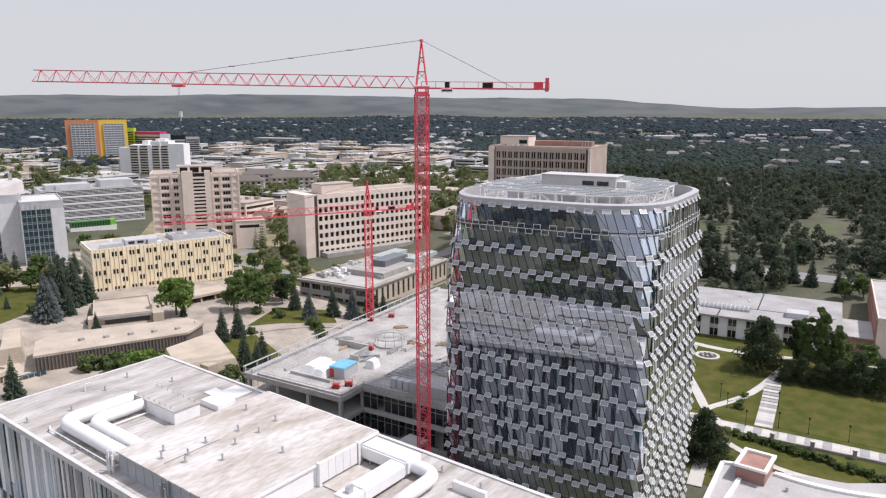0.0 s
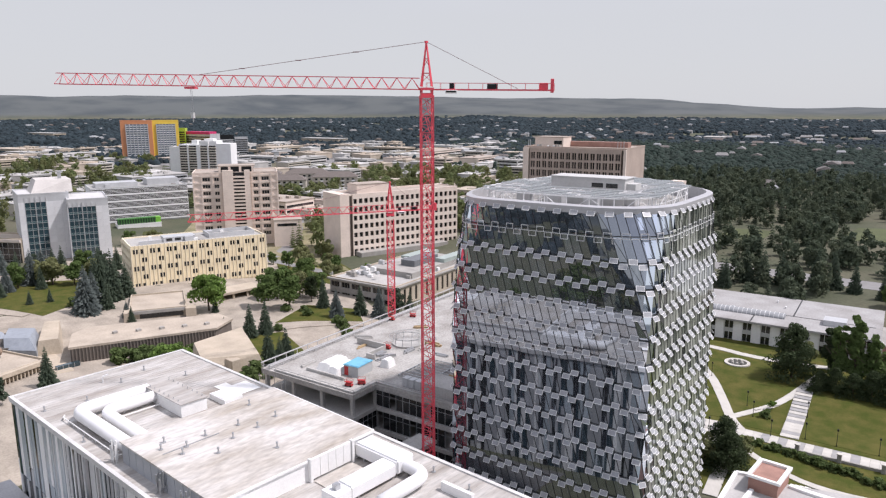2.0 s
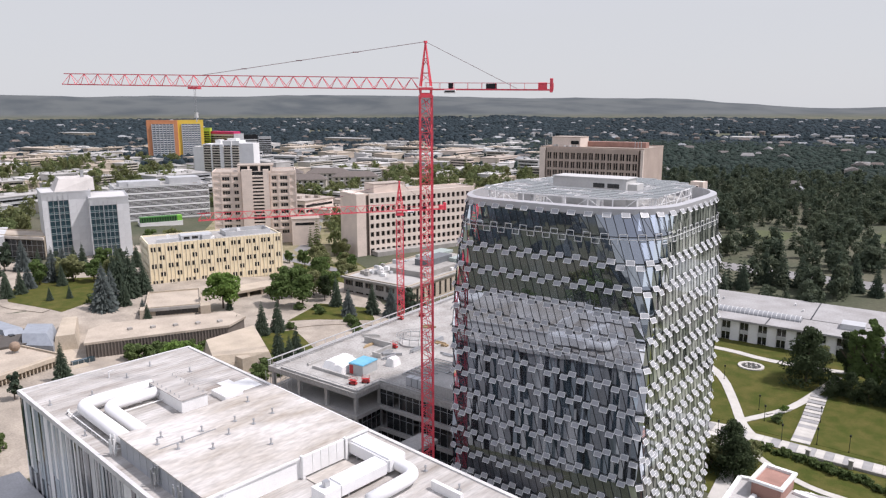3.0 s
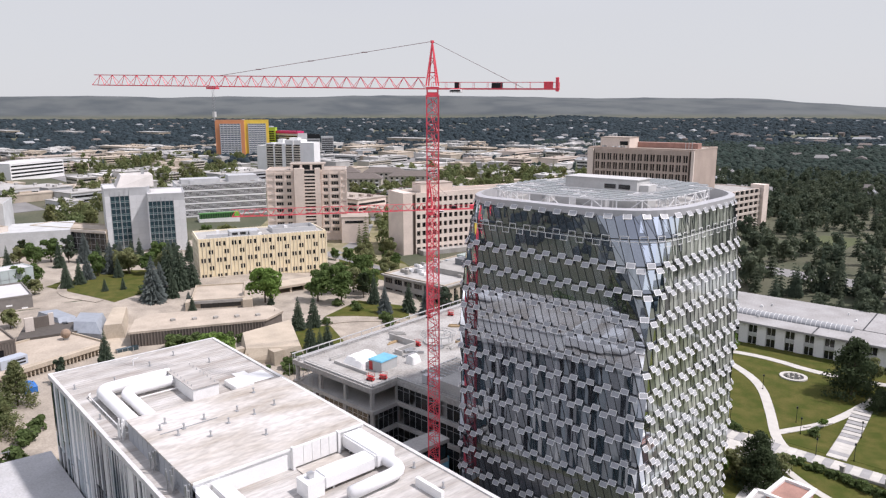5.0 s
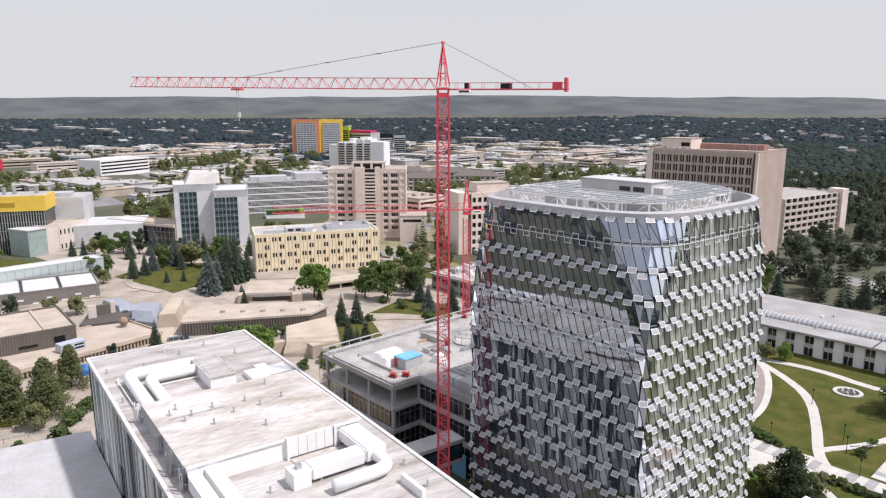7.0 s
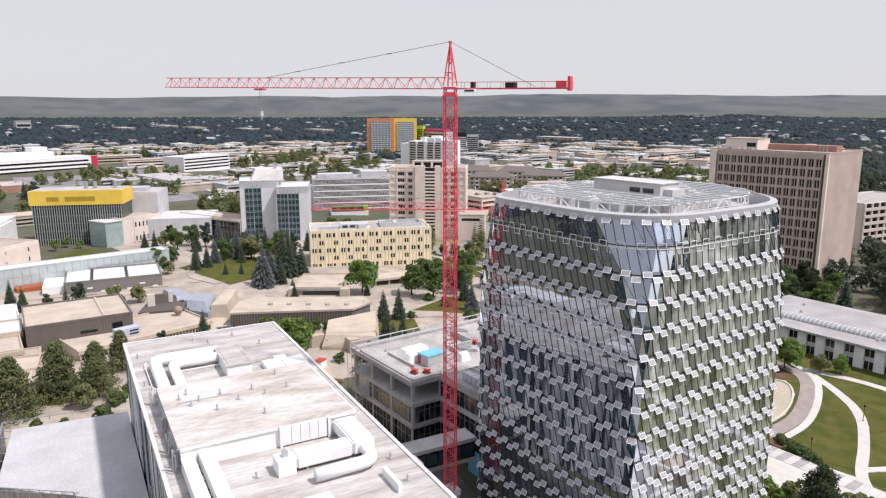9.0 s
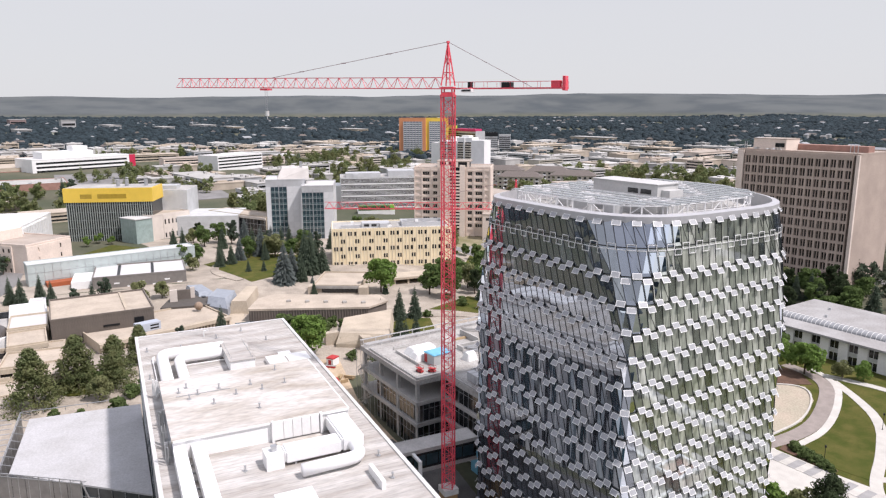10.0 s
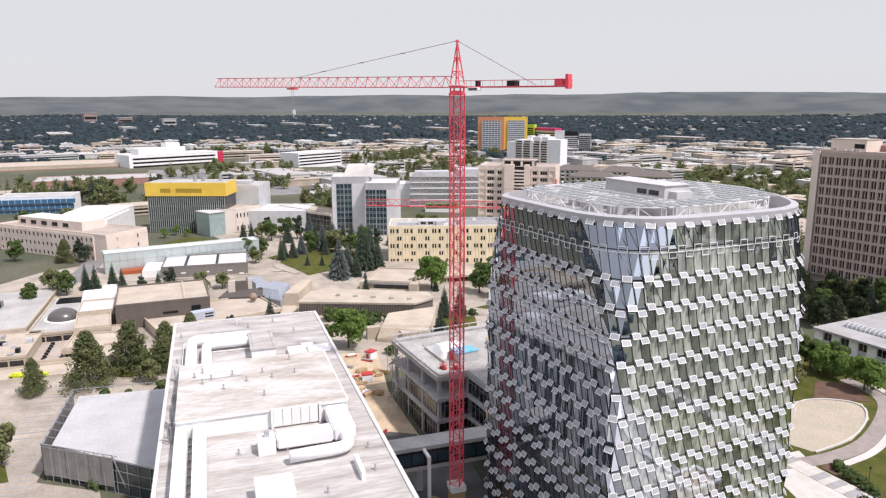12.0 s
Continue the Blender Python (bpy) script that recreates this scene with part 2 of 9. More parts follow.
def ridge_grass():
    """Above the plain the dry grass takes distance haze's blue-grey into its colour."""
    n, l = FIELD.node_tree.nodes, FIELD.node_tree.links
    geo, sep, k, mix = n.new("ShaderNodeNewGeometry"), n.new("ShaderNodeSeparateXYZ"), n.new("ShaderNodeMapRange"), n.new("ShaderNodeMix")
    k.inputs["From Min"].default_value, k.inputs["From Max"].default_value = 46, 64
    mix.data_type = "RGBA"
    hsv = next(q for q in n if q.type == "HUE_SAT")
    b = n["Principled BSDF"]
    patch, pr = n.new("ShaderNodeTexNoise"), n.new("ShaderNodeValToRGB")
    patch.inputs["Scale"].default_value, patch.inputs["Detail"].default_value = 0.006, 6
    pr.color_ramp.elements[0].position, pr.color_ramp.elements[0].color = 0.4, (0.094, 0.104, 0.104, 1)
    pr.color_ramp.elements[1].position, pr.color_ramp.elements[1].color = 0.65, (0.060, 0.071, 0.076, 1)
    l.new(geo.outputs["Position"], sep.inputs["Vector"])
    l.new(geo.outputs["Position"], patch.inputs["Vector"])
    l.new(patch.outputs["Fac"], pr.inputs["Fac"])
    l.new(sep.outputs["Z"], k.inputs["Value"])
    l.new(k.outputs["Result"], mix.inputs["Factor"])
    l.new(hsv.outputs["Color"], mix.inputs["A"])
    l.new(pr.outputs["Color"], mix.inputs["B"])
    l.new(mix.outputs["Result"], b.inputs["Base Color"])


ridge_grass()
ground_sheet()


def drape(name, ring, material, label, category, dz=0.06, step=3.5, kind="structure"):
    """A flat area laid over the ground: a polygon cut into cells that follow the slope."""
    bm = bmesh.new()
    f = bm.faces.new([bm.verts.new((x, y, 0)) for x, y in ring])
    xs, ys = [p[0] for p in ring], [p[1] for p in ring]
    k = math.ceil(min(xs) / step)
    while k * step < max(xs):
        bmesh.ops.bisect_plane(bm, geom=bm.verts[:] + bm.edges[:] + bm.faces[:], plane_co=(k * step, 0, 0), plane_no=(1, 0, 0))
        k += 1
    k = math.ceil(min(ys) / step)
    while k * step < max(ys):
        bmesh.ops.bisect_plane(bm, geom=bm.verts[:] + bm.edges[:] + bm.faces[:], plane_co=(0, k * step, 0), plane_no=(0, 1, 0))
        k += 1
    for v in bm.verts:
        v.co.z = lift(v.co.x, v.co.y) + dz
    skirt = bmesh.ops.extrude_face_region(bm, geom=bm.faces[:])
    for v in skirt["geom"]:
        if isinstance(v, bmesh.types.BMVert):
            v.co.z -= 0.5
    return tagged(part(name, bm, material), label, category, kind=kind)


def strip(name, pts, width, material, label, category, dz=0.1, parent=None):
    """A path of a given width along a smoothed line of points."""
    line = [Vector((x, y, 0)) for x, y in pts]
    for _ in range(2 if len(line) > 2 else 0):
        soft = [line[0]]
        for a, b in zip(line, line[1:]):
            soft += [a.lerp(b, 0.25), a.lerp(b, 0.75)]
        line = soft + [line[-1]]
    fine = []
    for a, b in zip(line, line[1:]):
        n = max(1, int((b - a).length / 4))
        fine += [a.lerp(b, i / n) for i in range(n)]
    fine.append(line[-1])
    bm, rows = bmesh.new(), []
    for i, p in enumerate(fine):
        t = (fine[min(i + 1, len(fine) - 1)] - fine[max(i - 1, 0)]).normalized()
        s = Vector((-t.y, t.x, 0)) * (width / 2)
        a, b = p + s, p - s
        za, zb = lift(a.x, a.y) + dz, lift(b.x, b.y) + dz
        rows.append([bm.verts.new(v) for v in ((a.x, a.y, za - 0.5), (a.x, a.y, za), (b.x, b.y, zb), (b.x, b.y, zb - 0.5))])
    for a, b in zip(rows, rows[1:]):
        for i in range(3):
            bm.faces.new((a[i], a[i + 1], b[i + 1], b[i]))
    ob = part(name, bm, material, parent)
    return ob if parent else tagged(ob, label, category, kind="structure")

# ---- the glass tower ----
def glass_material(name, stops):
    """Coated curtain-wall glass: a strong mirror over dim rooms and blinds in different states."""
    m = bpy.data.materials.new(name)
    m.use_nodes = True
    n, l = m.node_tree.nodes, m.node_tree.links
    b, out = n["Principled BSDF"], n["Material Output"]
    b.inputs["Roughness"].default_value = 0.5
    geo, co = n.new("ShaderNodeNewGeometry"), n.new("ShaderNodeTexCoord")
    info = n.new("ShaderNodeObjectInfo")
    add = n.new("ShaderNodeMath")
    add.operation = "ADD"
    frac = n.new("ShaderNodeMath")
    frac.operation = "FRACT"
    l.new(geo.outputs["Random Per Island"], add.inputs[0])
    l.new(info.outputs["Random"], add.inputs[1])
    l.new(add.outputs["Value"], frac.inputs[0])
    ramp = n.new("ShaderNodeValToRGB")
    for e, (at, col) in zip(ramp.color_ramp.elements, (stops[0], stops[-1])):
        e.position, e.color = at, (*col, 1)
    for at, col in stops[1:-1]:
        ramp.color_ramp.elements.new(at).color = (*col, 1)
    l.new(frac.outputs["Value"], ramp.inputs["Fac"])
    # folds of blinds and dim room depths
    wave = n.new("ShaderNodeTexNoise")
    wave.inputs["Scale"].default_value, wave.inputs["Detail"].default_value = 1.4, 4
    mp = n.new("ShaderNodeMapping")
    mp.inputs["Scale"].default_value = (1, 1, 0.22)
    l.new(co.outputs["Object"], mp.inputs["Vector"])
    l.new(mp.outputs["Vector"], wave.inputs["Vector"])
    k = n.new("ShaderNodeMapRange")
    k.inputs["From Min"].default_value, k.inputs["From Max"].default_value, k.inputs["To Min"].default_value = 0.38, 0.62, 0.5
    l.new(wave.outputs["Fac"], k.inputs["Value"])
    mul = n.new("ShaderNodeMix")
    mul.data_type, mul.blend_type, mul.inputs["Factor"].default_value = "RGBA", "MULTIPLY", 1.0
    l.new(ramp.outputs["Color"], mul.inputs["A"])
    l.new(k.outputs["Result"], mul.inputs["B"])
    l.new(mul.outputs["Result"], b.inputs["Base Color"])
    gl = n.new("ShaderNodeBsdfGlossy")
    gl.inputs["Color"].default_value, gl.inputs["Roughness"].default_value = (0.84, 0.91, 1.0, 1), 0.015
    fr = n.new("ShaderNodeFresnel")
    fr.inputs["IOR"].default_value = 3.7
    mix = n.new("ShaderNodeMixShader")
    l.new(fr.outputs["Fac"], mix.inputs["Fac"])
    l.new(b.outputs["BSDF"], mix.inputs[1])
    l.new(gl.outputs["BSDF"], mix.inputs[2])
    l.new(mix.outputs["Shader"], out.inputs["Surface"])
    return m


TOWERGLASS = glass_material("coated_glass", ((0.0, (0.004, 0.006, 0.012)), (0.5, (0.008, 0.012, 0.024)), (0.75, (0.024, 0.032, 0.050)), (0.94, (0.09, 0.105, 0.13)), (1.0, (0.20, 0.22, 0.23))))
# paler copy for the sunny face, sunlight on its blinds put into the colour
SUNLITGLASS = glass_material("coated_glass_sunlit_blinds", ((0.0, (0.05, 0.06, 0.05)), (0.15, (0.16, 0.18, 0.15)), (0.4, (0.38, 0.41, 0.34)), (0.8, (0.55, 0.58, 0.50)), (1.0, (0.72, 0.74, 0.67))))
MULLION = mat("dark_mullion", (0.022, 0.024, 0.027), 0.4, metal=0.6, vary=0.1)
SHADEFRAME = mat("white_shade_frame", (0.80, 0.80, 0.79), 0.45, vary=0.04)
SHADEMESH = mat("perforated_grey_shade", (0.34, 0.35, 0.365), 0.5, vary=0.08)

TOP_Z, FLOOR_H, MODULES = 67.2, 4.05, 104
# each corner of the plan: its place, and how far the crown cuts it back before and after the corner
CORNERS = (((-76.0, 101.6), 14.0, 7.0), ((-38.5, 106.0), 14.6, 13.6), ((-41.8, 142.5), 9.5, 11.0), ((-60.0, 151.0), 3, 3), ((-79.5, 147.0), 4, 4), ((-82.3, 130.0), 3, 3), ((-80.6, 115.5), 2, 0.5))


def tower_ring(z, inset=0.0, count=MODULES, lean=0.3):
    """Points round the tower at a height, evenly spaced; upright faces, with corners cut back in a curve towards the crown; the divisions lean as they go down."""
    s = min(1.0, max(0.0, (z - 40) / (TOP_Z - 40))) ** 1.9
    at = [Vector(c[0]) for c in CORNERS]
    soft = []
    for i, (p, before, after) in enumerate(CORNERS):
        p, q, r = at[i], at[i - 1], at[(i + 1) % len(at)]
        a = p + (q - p).normalized() * max(0.25, before * s)
        b = p + (r - p).normalized() * max(0.25, after * s)
        for k in range(7):
            f = k / 6
            soft.append(a * (1 - f) ** 2 + p * (2 * f * (1 - f)) + b * f ** 2)
    mid = sum(soft, Vector((0, 0))) / len(soft)
    soft = [p + (mid - p).normalized() * inset for p in soft]
    span = [(soft[(i + 1) % len(soft)] - p).length for i, p in enumerate(soft)]
    total, out = sum(span), []
    start = sum(span[:6]) + abs(soft[6].x + 60)          # the divisions are counted from the middle of the front
    for j in range(count):
        d = (start + total * j / count + lean * (TOP_Z - z)) % total
        for i, w in enumerate(span):
            if d <= w:
                break
            d -= w
        out.append(soft[i].lerp(soft[(i + 1) % len(soft)], d / w))
    return out


def glass_tower():
    tower = thing("glass_tower", "tall faceted glass office tower with tilted square sunshades", "tower", Matrix.Translation((-62, 127, 0)))
    back = Matrix.Translation((62, -127, 0))
    rnd = random.Random(4)

    def out_of(ring, i):
        t = ring[(i + 1) % len(ring)] - ring[i - 1]
        return Vector((t.y, -t.x, 0)).normalized()

    levels = [TOP_Z - FLOOR_H * k for k in range(17)]
    rings = [tower_ring(z) for z in levels]
    panes, shades, joined, sunny, frames = 0, 0, bmesh.new(), bmesh.new(), bmesh.new()
    # a floor's glazing line is split at mid height
    for k in range(16):
        hi, lo = rings[k], rings[k + 1]
        for j in range(MODULES):
            a, b, c, d = lo[j], lo[(j + 1) % MODULES], hi[(j + 1) % MODULES], hi[j]
            n = out_of(hi, j)
            w = [rnd.uniform(-0.007, 0.007) for _ in range(4)]
            pts = [Vector((p.x, p.y, z)) + n * e for p, z, e in zip((a, b, c, d), (levels[k + 1] + 0.06, levels[k + 1] + 0.06, levels[k] - 0.06, levels[k] - 0.06), w)]
            near = -64 < a.x and a.y < 116 and 1 <= k <= 11 and panes < 290
            # panes facing the sun take the paler, sunlit copy
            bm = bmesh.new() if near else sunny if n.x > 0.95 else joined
            f = [bm.verts.new(back @ p) for p in pts] + [bm.verts.new(back @ (p - n * 0.05)) for p in pts]
            folded = (pts[1] - pts[0]).angle(pts[2] - pts[3]) > radians(2.0)
            for q in ((0, 1, 3), (1, 2, 3)) if folded else ((0, 1, 2, 3),):
                bm.faces.new([f[i] for i in q])
            for q in ((4, 7, 6, 5), (0, 4, 5, 1), (1, 5, 6, 2), (2, 6, 7, 3), (3, 7, 4, 0)):
                bm.faces.new([f[i] for i in q])
            if folded:                           # warped bays are glazed in two triangles
                bar(frames, back @ (pts[3] + n * 0.01), back @ (pts[1] + n * 0.01), 0.045)
            if near:
                panes += 1
                me = bpy.data.meshes.new("pane")
                bm.to_mesh(me)
                bm.free()
                me.materials.append(SUNLITGLASS if n.x > 0.95 else TOWERGLASS)
                piece("pane", me, tower)
            bar(frames, back @ (pts[0] + n * 0.01), back @ (pts[3] + n * 0.01), 0.06)
            bar(frames, back @ pts[0], back @ pts[1], 0.06)
    for field, look_ in ((joined, TOWERGLASS), (sunny, SUNLITGLASS)):
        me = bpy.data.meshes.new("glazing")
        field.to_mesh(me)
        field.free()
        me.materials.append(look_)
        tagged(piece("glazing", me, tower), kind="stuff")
    me = bpy.data.meshes.new("mullions")
    frames.to_mesh(me)
    frames.free()
    me.materials.append(MULLION)
    tagged(piece("mullion_grid", me, tower), kind="stuff")

    # sunshades: a framed perforated plate, hinged along its upper edge
    def plate(bm, m, filled=True):
        def b(*r):
            box(bm, *r, turn=m)
        if not filled:
            m = m @ Matrix.Translation((0, 0, -0.1))
        if filled:
            b(-0.60, 0.0, -0.80, 0.60, 0.02, -0.03)
        for r in ((-0.68, -0.015, -0.88, -0.60, 0.04, 0.04), (0.60, -0.015, -0.88, 0.68, 0.04, 0.04), (-0.60, -0.015, -0.88, 0.60, 0.04, -0.80), (-0.60, -0.015, -0.04, 0.60, 0.04, 0.04)):
            b(*r)

    bm = bmesh.new()
    plate(bm, Matrix())
    shade_me = mesh("sunshade", bm, SHADEMESH)
    shade_me.materials.append(SHADEFRAME)
    for i, p in enumerate(shade_me.polygons):
        p.material_index = 0 if i < 6 else 1
    bm = bmesh.new()
    plate(bm, Matrix(), False)
    vent_me = mesh("vent_frame", bm, SHADEFRAME)
    rest = bmesh.new()
    for k in range(17):
        for j in range(MODULES):
            for row in ((1,) if k == 0 else (0, 1)):
                if (j + row) % 2:
                    continue
                z = levels[k] + (0.6 if row == 0 else -0.25)
                ring = rings[k]
                p, q = ring[j], ring[(j + 1) % MODULES]
                mid, t = (p + q) / 2, (q - p).normalized()
                n = Vector((t.y, -t.x, 0))
                if k == 1:
                    tilt = 3
                else:
                    tilt = 34 + rnd.uniform(-5, 5) + (rnd.uniform(-16, 10) if rnd.random() < 0.12 else 0)
                m = Matrix.Translation((mid.x + n.x * 0.13, mid.y + n.y * 0.13, z)) @ Matrix.Rotation(math.atan2(t.y, t.x), 4, "Z") @ Matrix.Rotation(radians(-tilt), 4, "X")
                if k == 1:
                    piece("vent_frame", vent_me, tower, back @ m)
                elif -66 < mid.x and mid.y < 118 and 1 <= k <= 12 and shades < 290:
                    shades += 1
                    piece("sunshade", shade_me, tower, back @ m)
                else:
                    plate(rest, back @ m)
    me = mesh("sunshades", rest, SHADEMESH)
    me.materials.append(SHADEFRAME)
    me.polygons.foreach_set("material_index", [0 if (i // 6) % 5 == 0 else 1 for i in range(len(me.polygons))])
    tagged(piece("shading_field", me, tower), kind="stuff")

    # floors and dim core behind the glass
    for k in range(1, 16):
        bm = bmesh.new()
        ring = [back @ Vector((p.x, p.y, 0)) for p in tower_ring(levels[k], 0.5, 46)]
        prism(bm, [(p.x, p.y) for p in ring], levels[k] - 0.3, levels[k])
        part("floor_slab", bm, CONCRETE, tower)

    # parapet: a broad pale coping round a sunken deck
    bm = bmesh.new()
    o, i_ = [back @ p.to_3d() for p in tower_ring(TOP_Z, -0.15, 92, 0)], [back @ p.to_3d() for p in tower_ring(TOP_Z, 1.0, 92, 0)]
    k = len(o)
    loops = [[bm.verts.new((p.x, p.y, z)) for p in r] for r, z in ((o, TOP_Z - 0.75), (o, TOP_Z + 0.35), (i_, TOP_Z + 0.55), (i_, TOP_Z - 1.9))]
    for a, b in zip(loops, loops[1:]):
        for q in range(k):
            bm.faces.new((a[q], a[(q + 1) % k], b[(q + 1) % k], b[q]))
    part("parapet", bm, mat("pale_metal_coping", (0.44, 0.44, 0.45), 0.45, metal=0.15, vary=0.06), tower, "pale metal parapet ring")
    bm = bmesh.new()
    ring = [back @ p.to_3d() for p in tower_ring(TOP_Z, 0.85, 92, 0)]
    prism(bm, [(p.x, p.y) for p in ring], TOP_Z - 2.2, TOP_Z - 1.8)
    part("roof_deck", bm, GREYROOF, tower)

    # rooftop frame with rows of solar panels, and the lift house
    turn = Matrix.Translation((-62, 127, 0)).inverted() @ Matrix.Translation((-64, 126, 0)) @ Matrix.Rotation(radians(8), 4, "Z")
    hull = [back @ p.to_3d() for p in tower_ring(TOP_Z, 4.4, 60, 0)]

    def inside(x, y):
        odd = False
        for a, b in zip(hull, hull[1:] + hull[:1]):
            if (a.y > y) != (b.y > y) and x < (b.x - a.x) * (y - a.y) / (b.y - a.y) + a.x:
                odd = not odd
        return odd

    steel, top = bmesh.new(), TOP_Z + 1.3
    panel_bm = bmesh.new()
    box(panel_bm, -1.22, -0.36, 0.0, 1.22, 0.36, 0.08, turn=Matrix.Rotation(radians(9), 4, "X"))
    panel_me = mesh("solar_panel", panel_bm, mat("solar_cell", (0.24, 0.26, 0.26), 0.3, metal=0.0, vary=0.12, spec=0.4))
    rows = [(-17 + 2.3 * r) for r in range(16)]
    for v in rows:
        run = []
        for c in range(15):
            u = -18.2 + 2.6 * c
            q = turn @ Vector((u, v, top))
            if not inside(q.x, q.y) or (-4.3 < u < 13.2 and -5.6 < v < 1.4):
                continue
            run.append(u)
            if rnd.random() < 0.8:
                piece("solar_panel", panel_me, tower, turn @ Matrix.Translation((u, v, top + 0.12)))
        if run:
            for dv in (-0.5, 0.5):
                bar(steel, turn @ Vector((run[0] - 1.3, v + dv, top)), turn @ Vector((run[-1] + 1.3, v + dv, top)), 0.09)
            for u in run:
                bar(steel, turn @ Vector((u - 1.3, v - 0.5, top)), turn @ Vector((u - 1.3, v + 1.8, top)), 0.08)
            for u in run[::4]:
                bar(steel, turn @ Vector((u, v, TOP_Z - 1.8)), turn @ Vector((u, v, top)), 0.09)
    for i, p in enumerate(hull):
        q = hull[(i + 1) % len(hull)]
        a, b = Vector((p.x, p.y, top)), Vector((q.x, q.y, top))
        bar(steel, a, b, 0.11)
        bar(steel, a - Vector((0, 0, 1.3)), b - Vector((0, 0, 1.3)), 0.06)
        if i % 2 == 0:
            bar(steel, (p.x, p.y, TOP_Z - 1.8), a, 0.11)
            e = hull[(i + 2) % len(hull)]
            bar(steel, (p.x, p.y, TOP_Z - 1.6) if i % 4 else (p.x, p.y, top), (e.x, e.y, top) if i % 4 else (e.x, e.y, TOP_Z - 1.6), 0.08)
    part("roof_frame", steel, mat("white_steel", (0.76, 0.76, 0.76), 0.45, vary=0.05), tower, "white steel frame over the roof")
    house = boxes("lift_house", mat("pale_grey_render", (0.50, 0.50, 0.49), 0.8, scale=4, vary=0.08), tower, (-3.6, -5.0, TOP_Z - 1.8, 10.9, 0.2, TOP_Z + 3.25), (10.9, -4.0, TOP_Z - 1.8, 12.6, -0.6, TOP_Z + 2.4), (-3.8, -5.2, TOP_Z + 3.25, 11.1, 0.4, TOP_Z + 3.4))
    house.matrix_basis = turn
    for x in (4.6, 7.4):
        v = boxes("louvre", DARK, house, (x, -5.08, TOP_Z + 1.6, x + 2.2, -5.0, TOP_Z + 2.4))
    for x, y, w in ((-2, -11.5, 3.4), (6, -12.5, 2.6), (-9, -9, 2.8)):
        u = boxes("rooftop_unit", GREYMETAL, tower, (x, y, TOP_Z - 1.8, x + w, y + 1.9, TOP_Z + 0.7))
        u.matrix_basis = turn


glass_tower()

# ---- cranes ----
def lattice(bm, a, b, side, up, width, height, bays, chord, brace, triangle=True):
    """A lattice boom between a and b: two lower chords and one upper (or two)."""
    a, b = Vector(a), Vector(b)
    low = [side * (width / 2), side * (-width / 2)]
    high = [up * height] if triangle else [side * (width / 2) + up * height, side * (-width / 2) + up * height]
    for o in low + high:
        bar(bm, a + o, b + o, chord)
    for k in range(bays):
        p, q = a.lerp(b, k / bays), a.lerp(b, (k + 1) / bays)
        m = p.lerp(q, 0.5)
        for i, o in enumerate(low):
            h = high[0] if triangle else high[i]
            bar(bm, p + o, m + h, brace)
            bar(bm, m + h, q + o, brace)
        bar(bm, p + low[0], p + low[1], brace)
        bar(bm, p + low[0], q + low[1], brace)


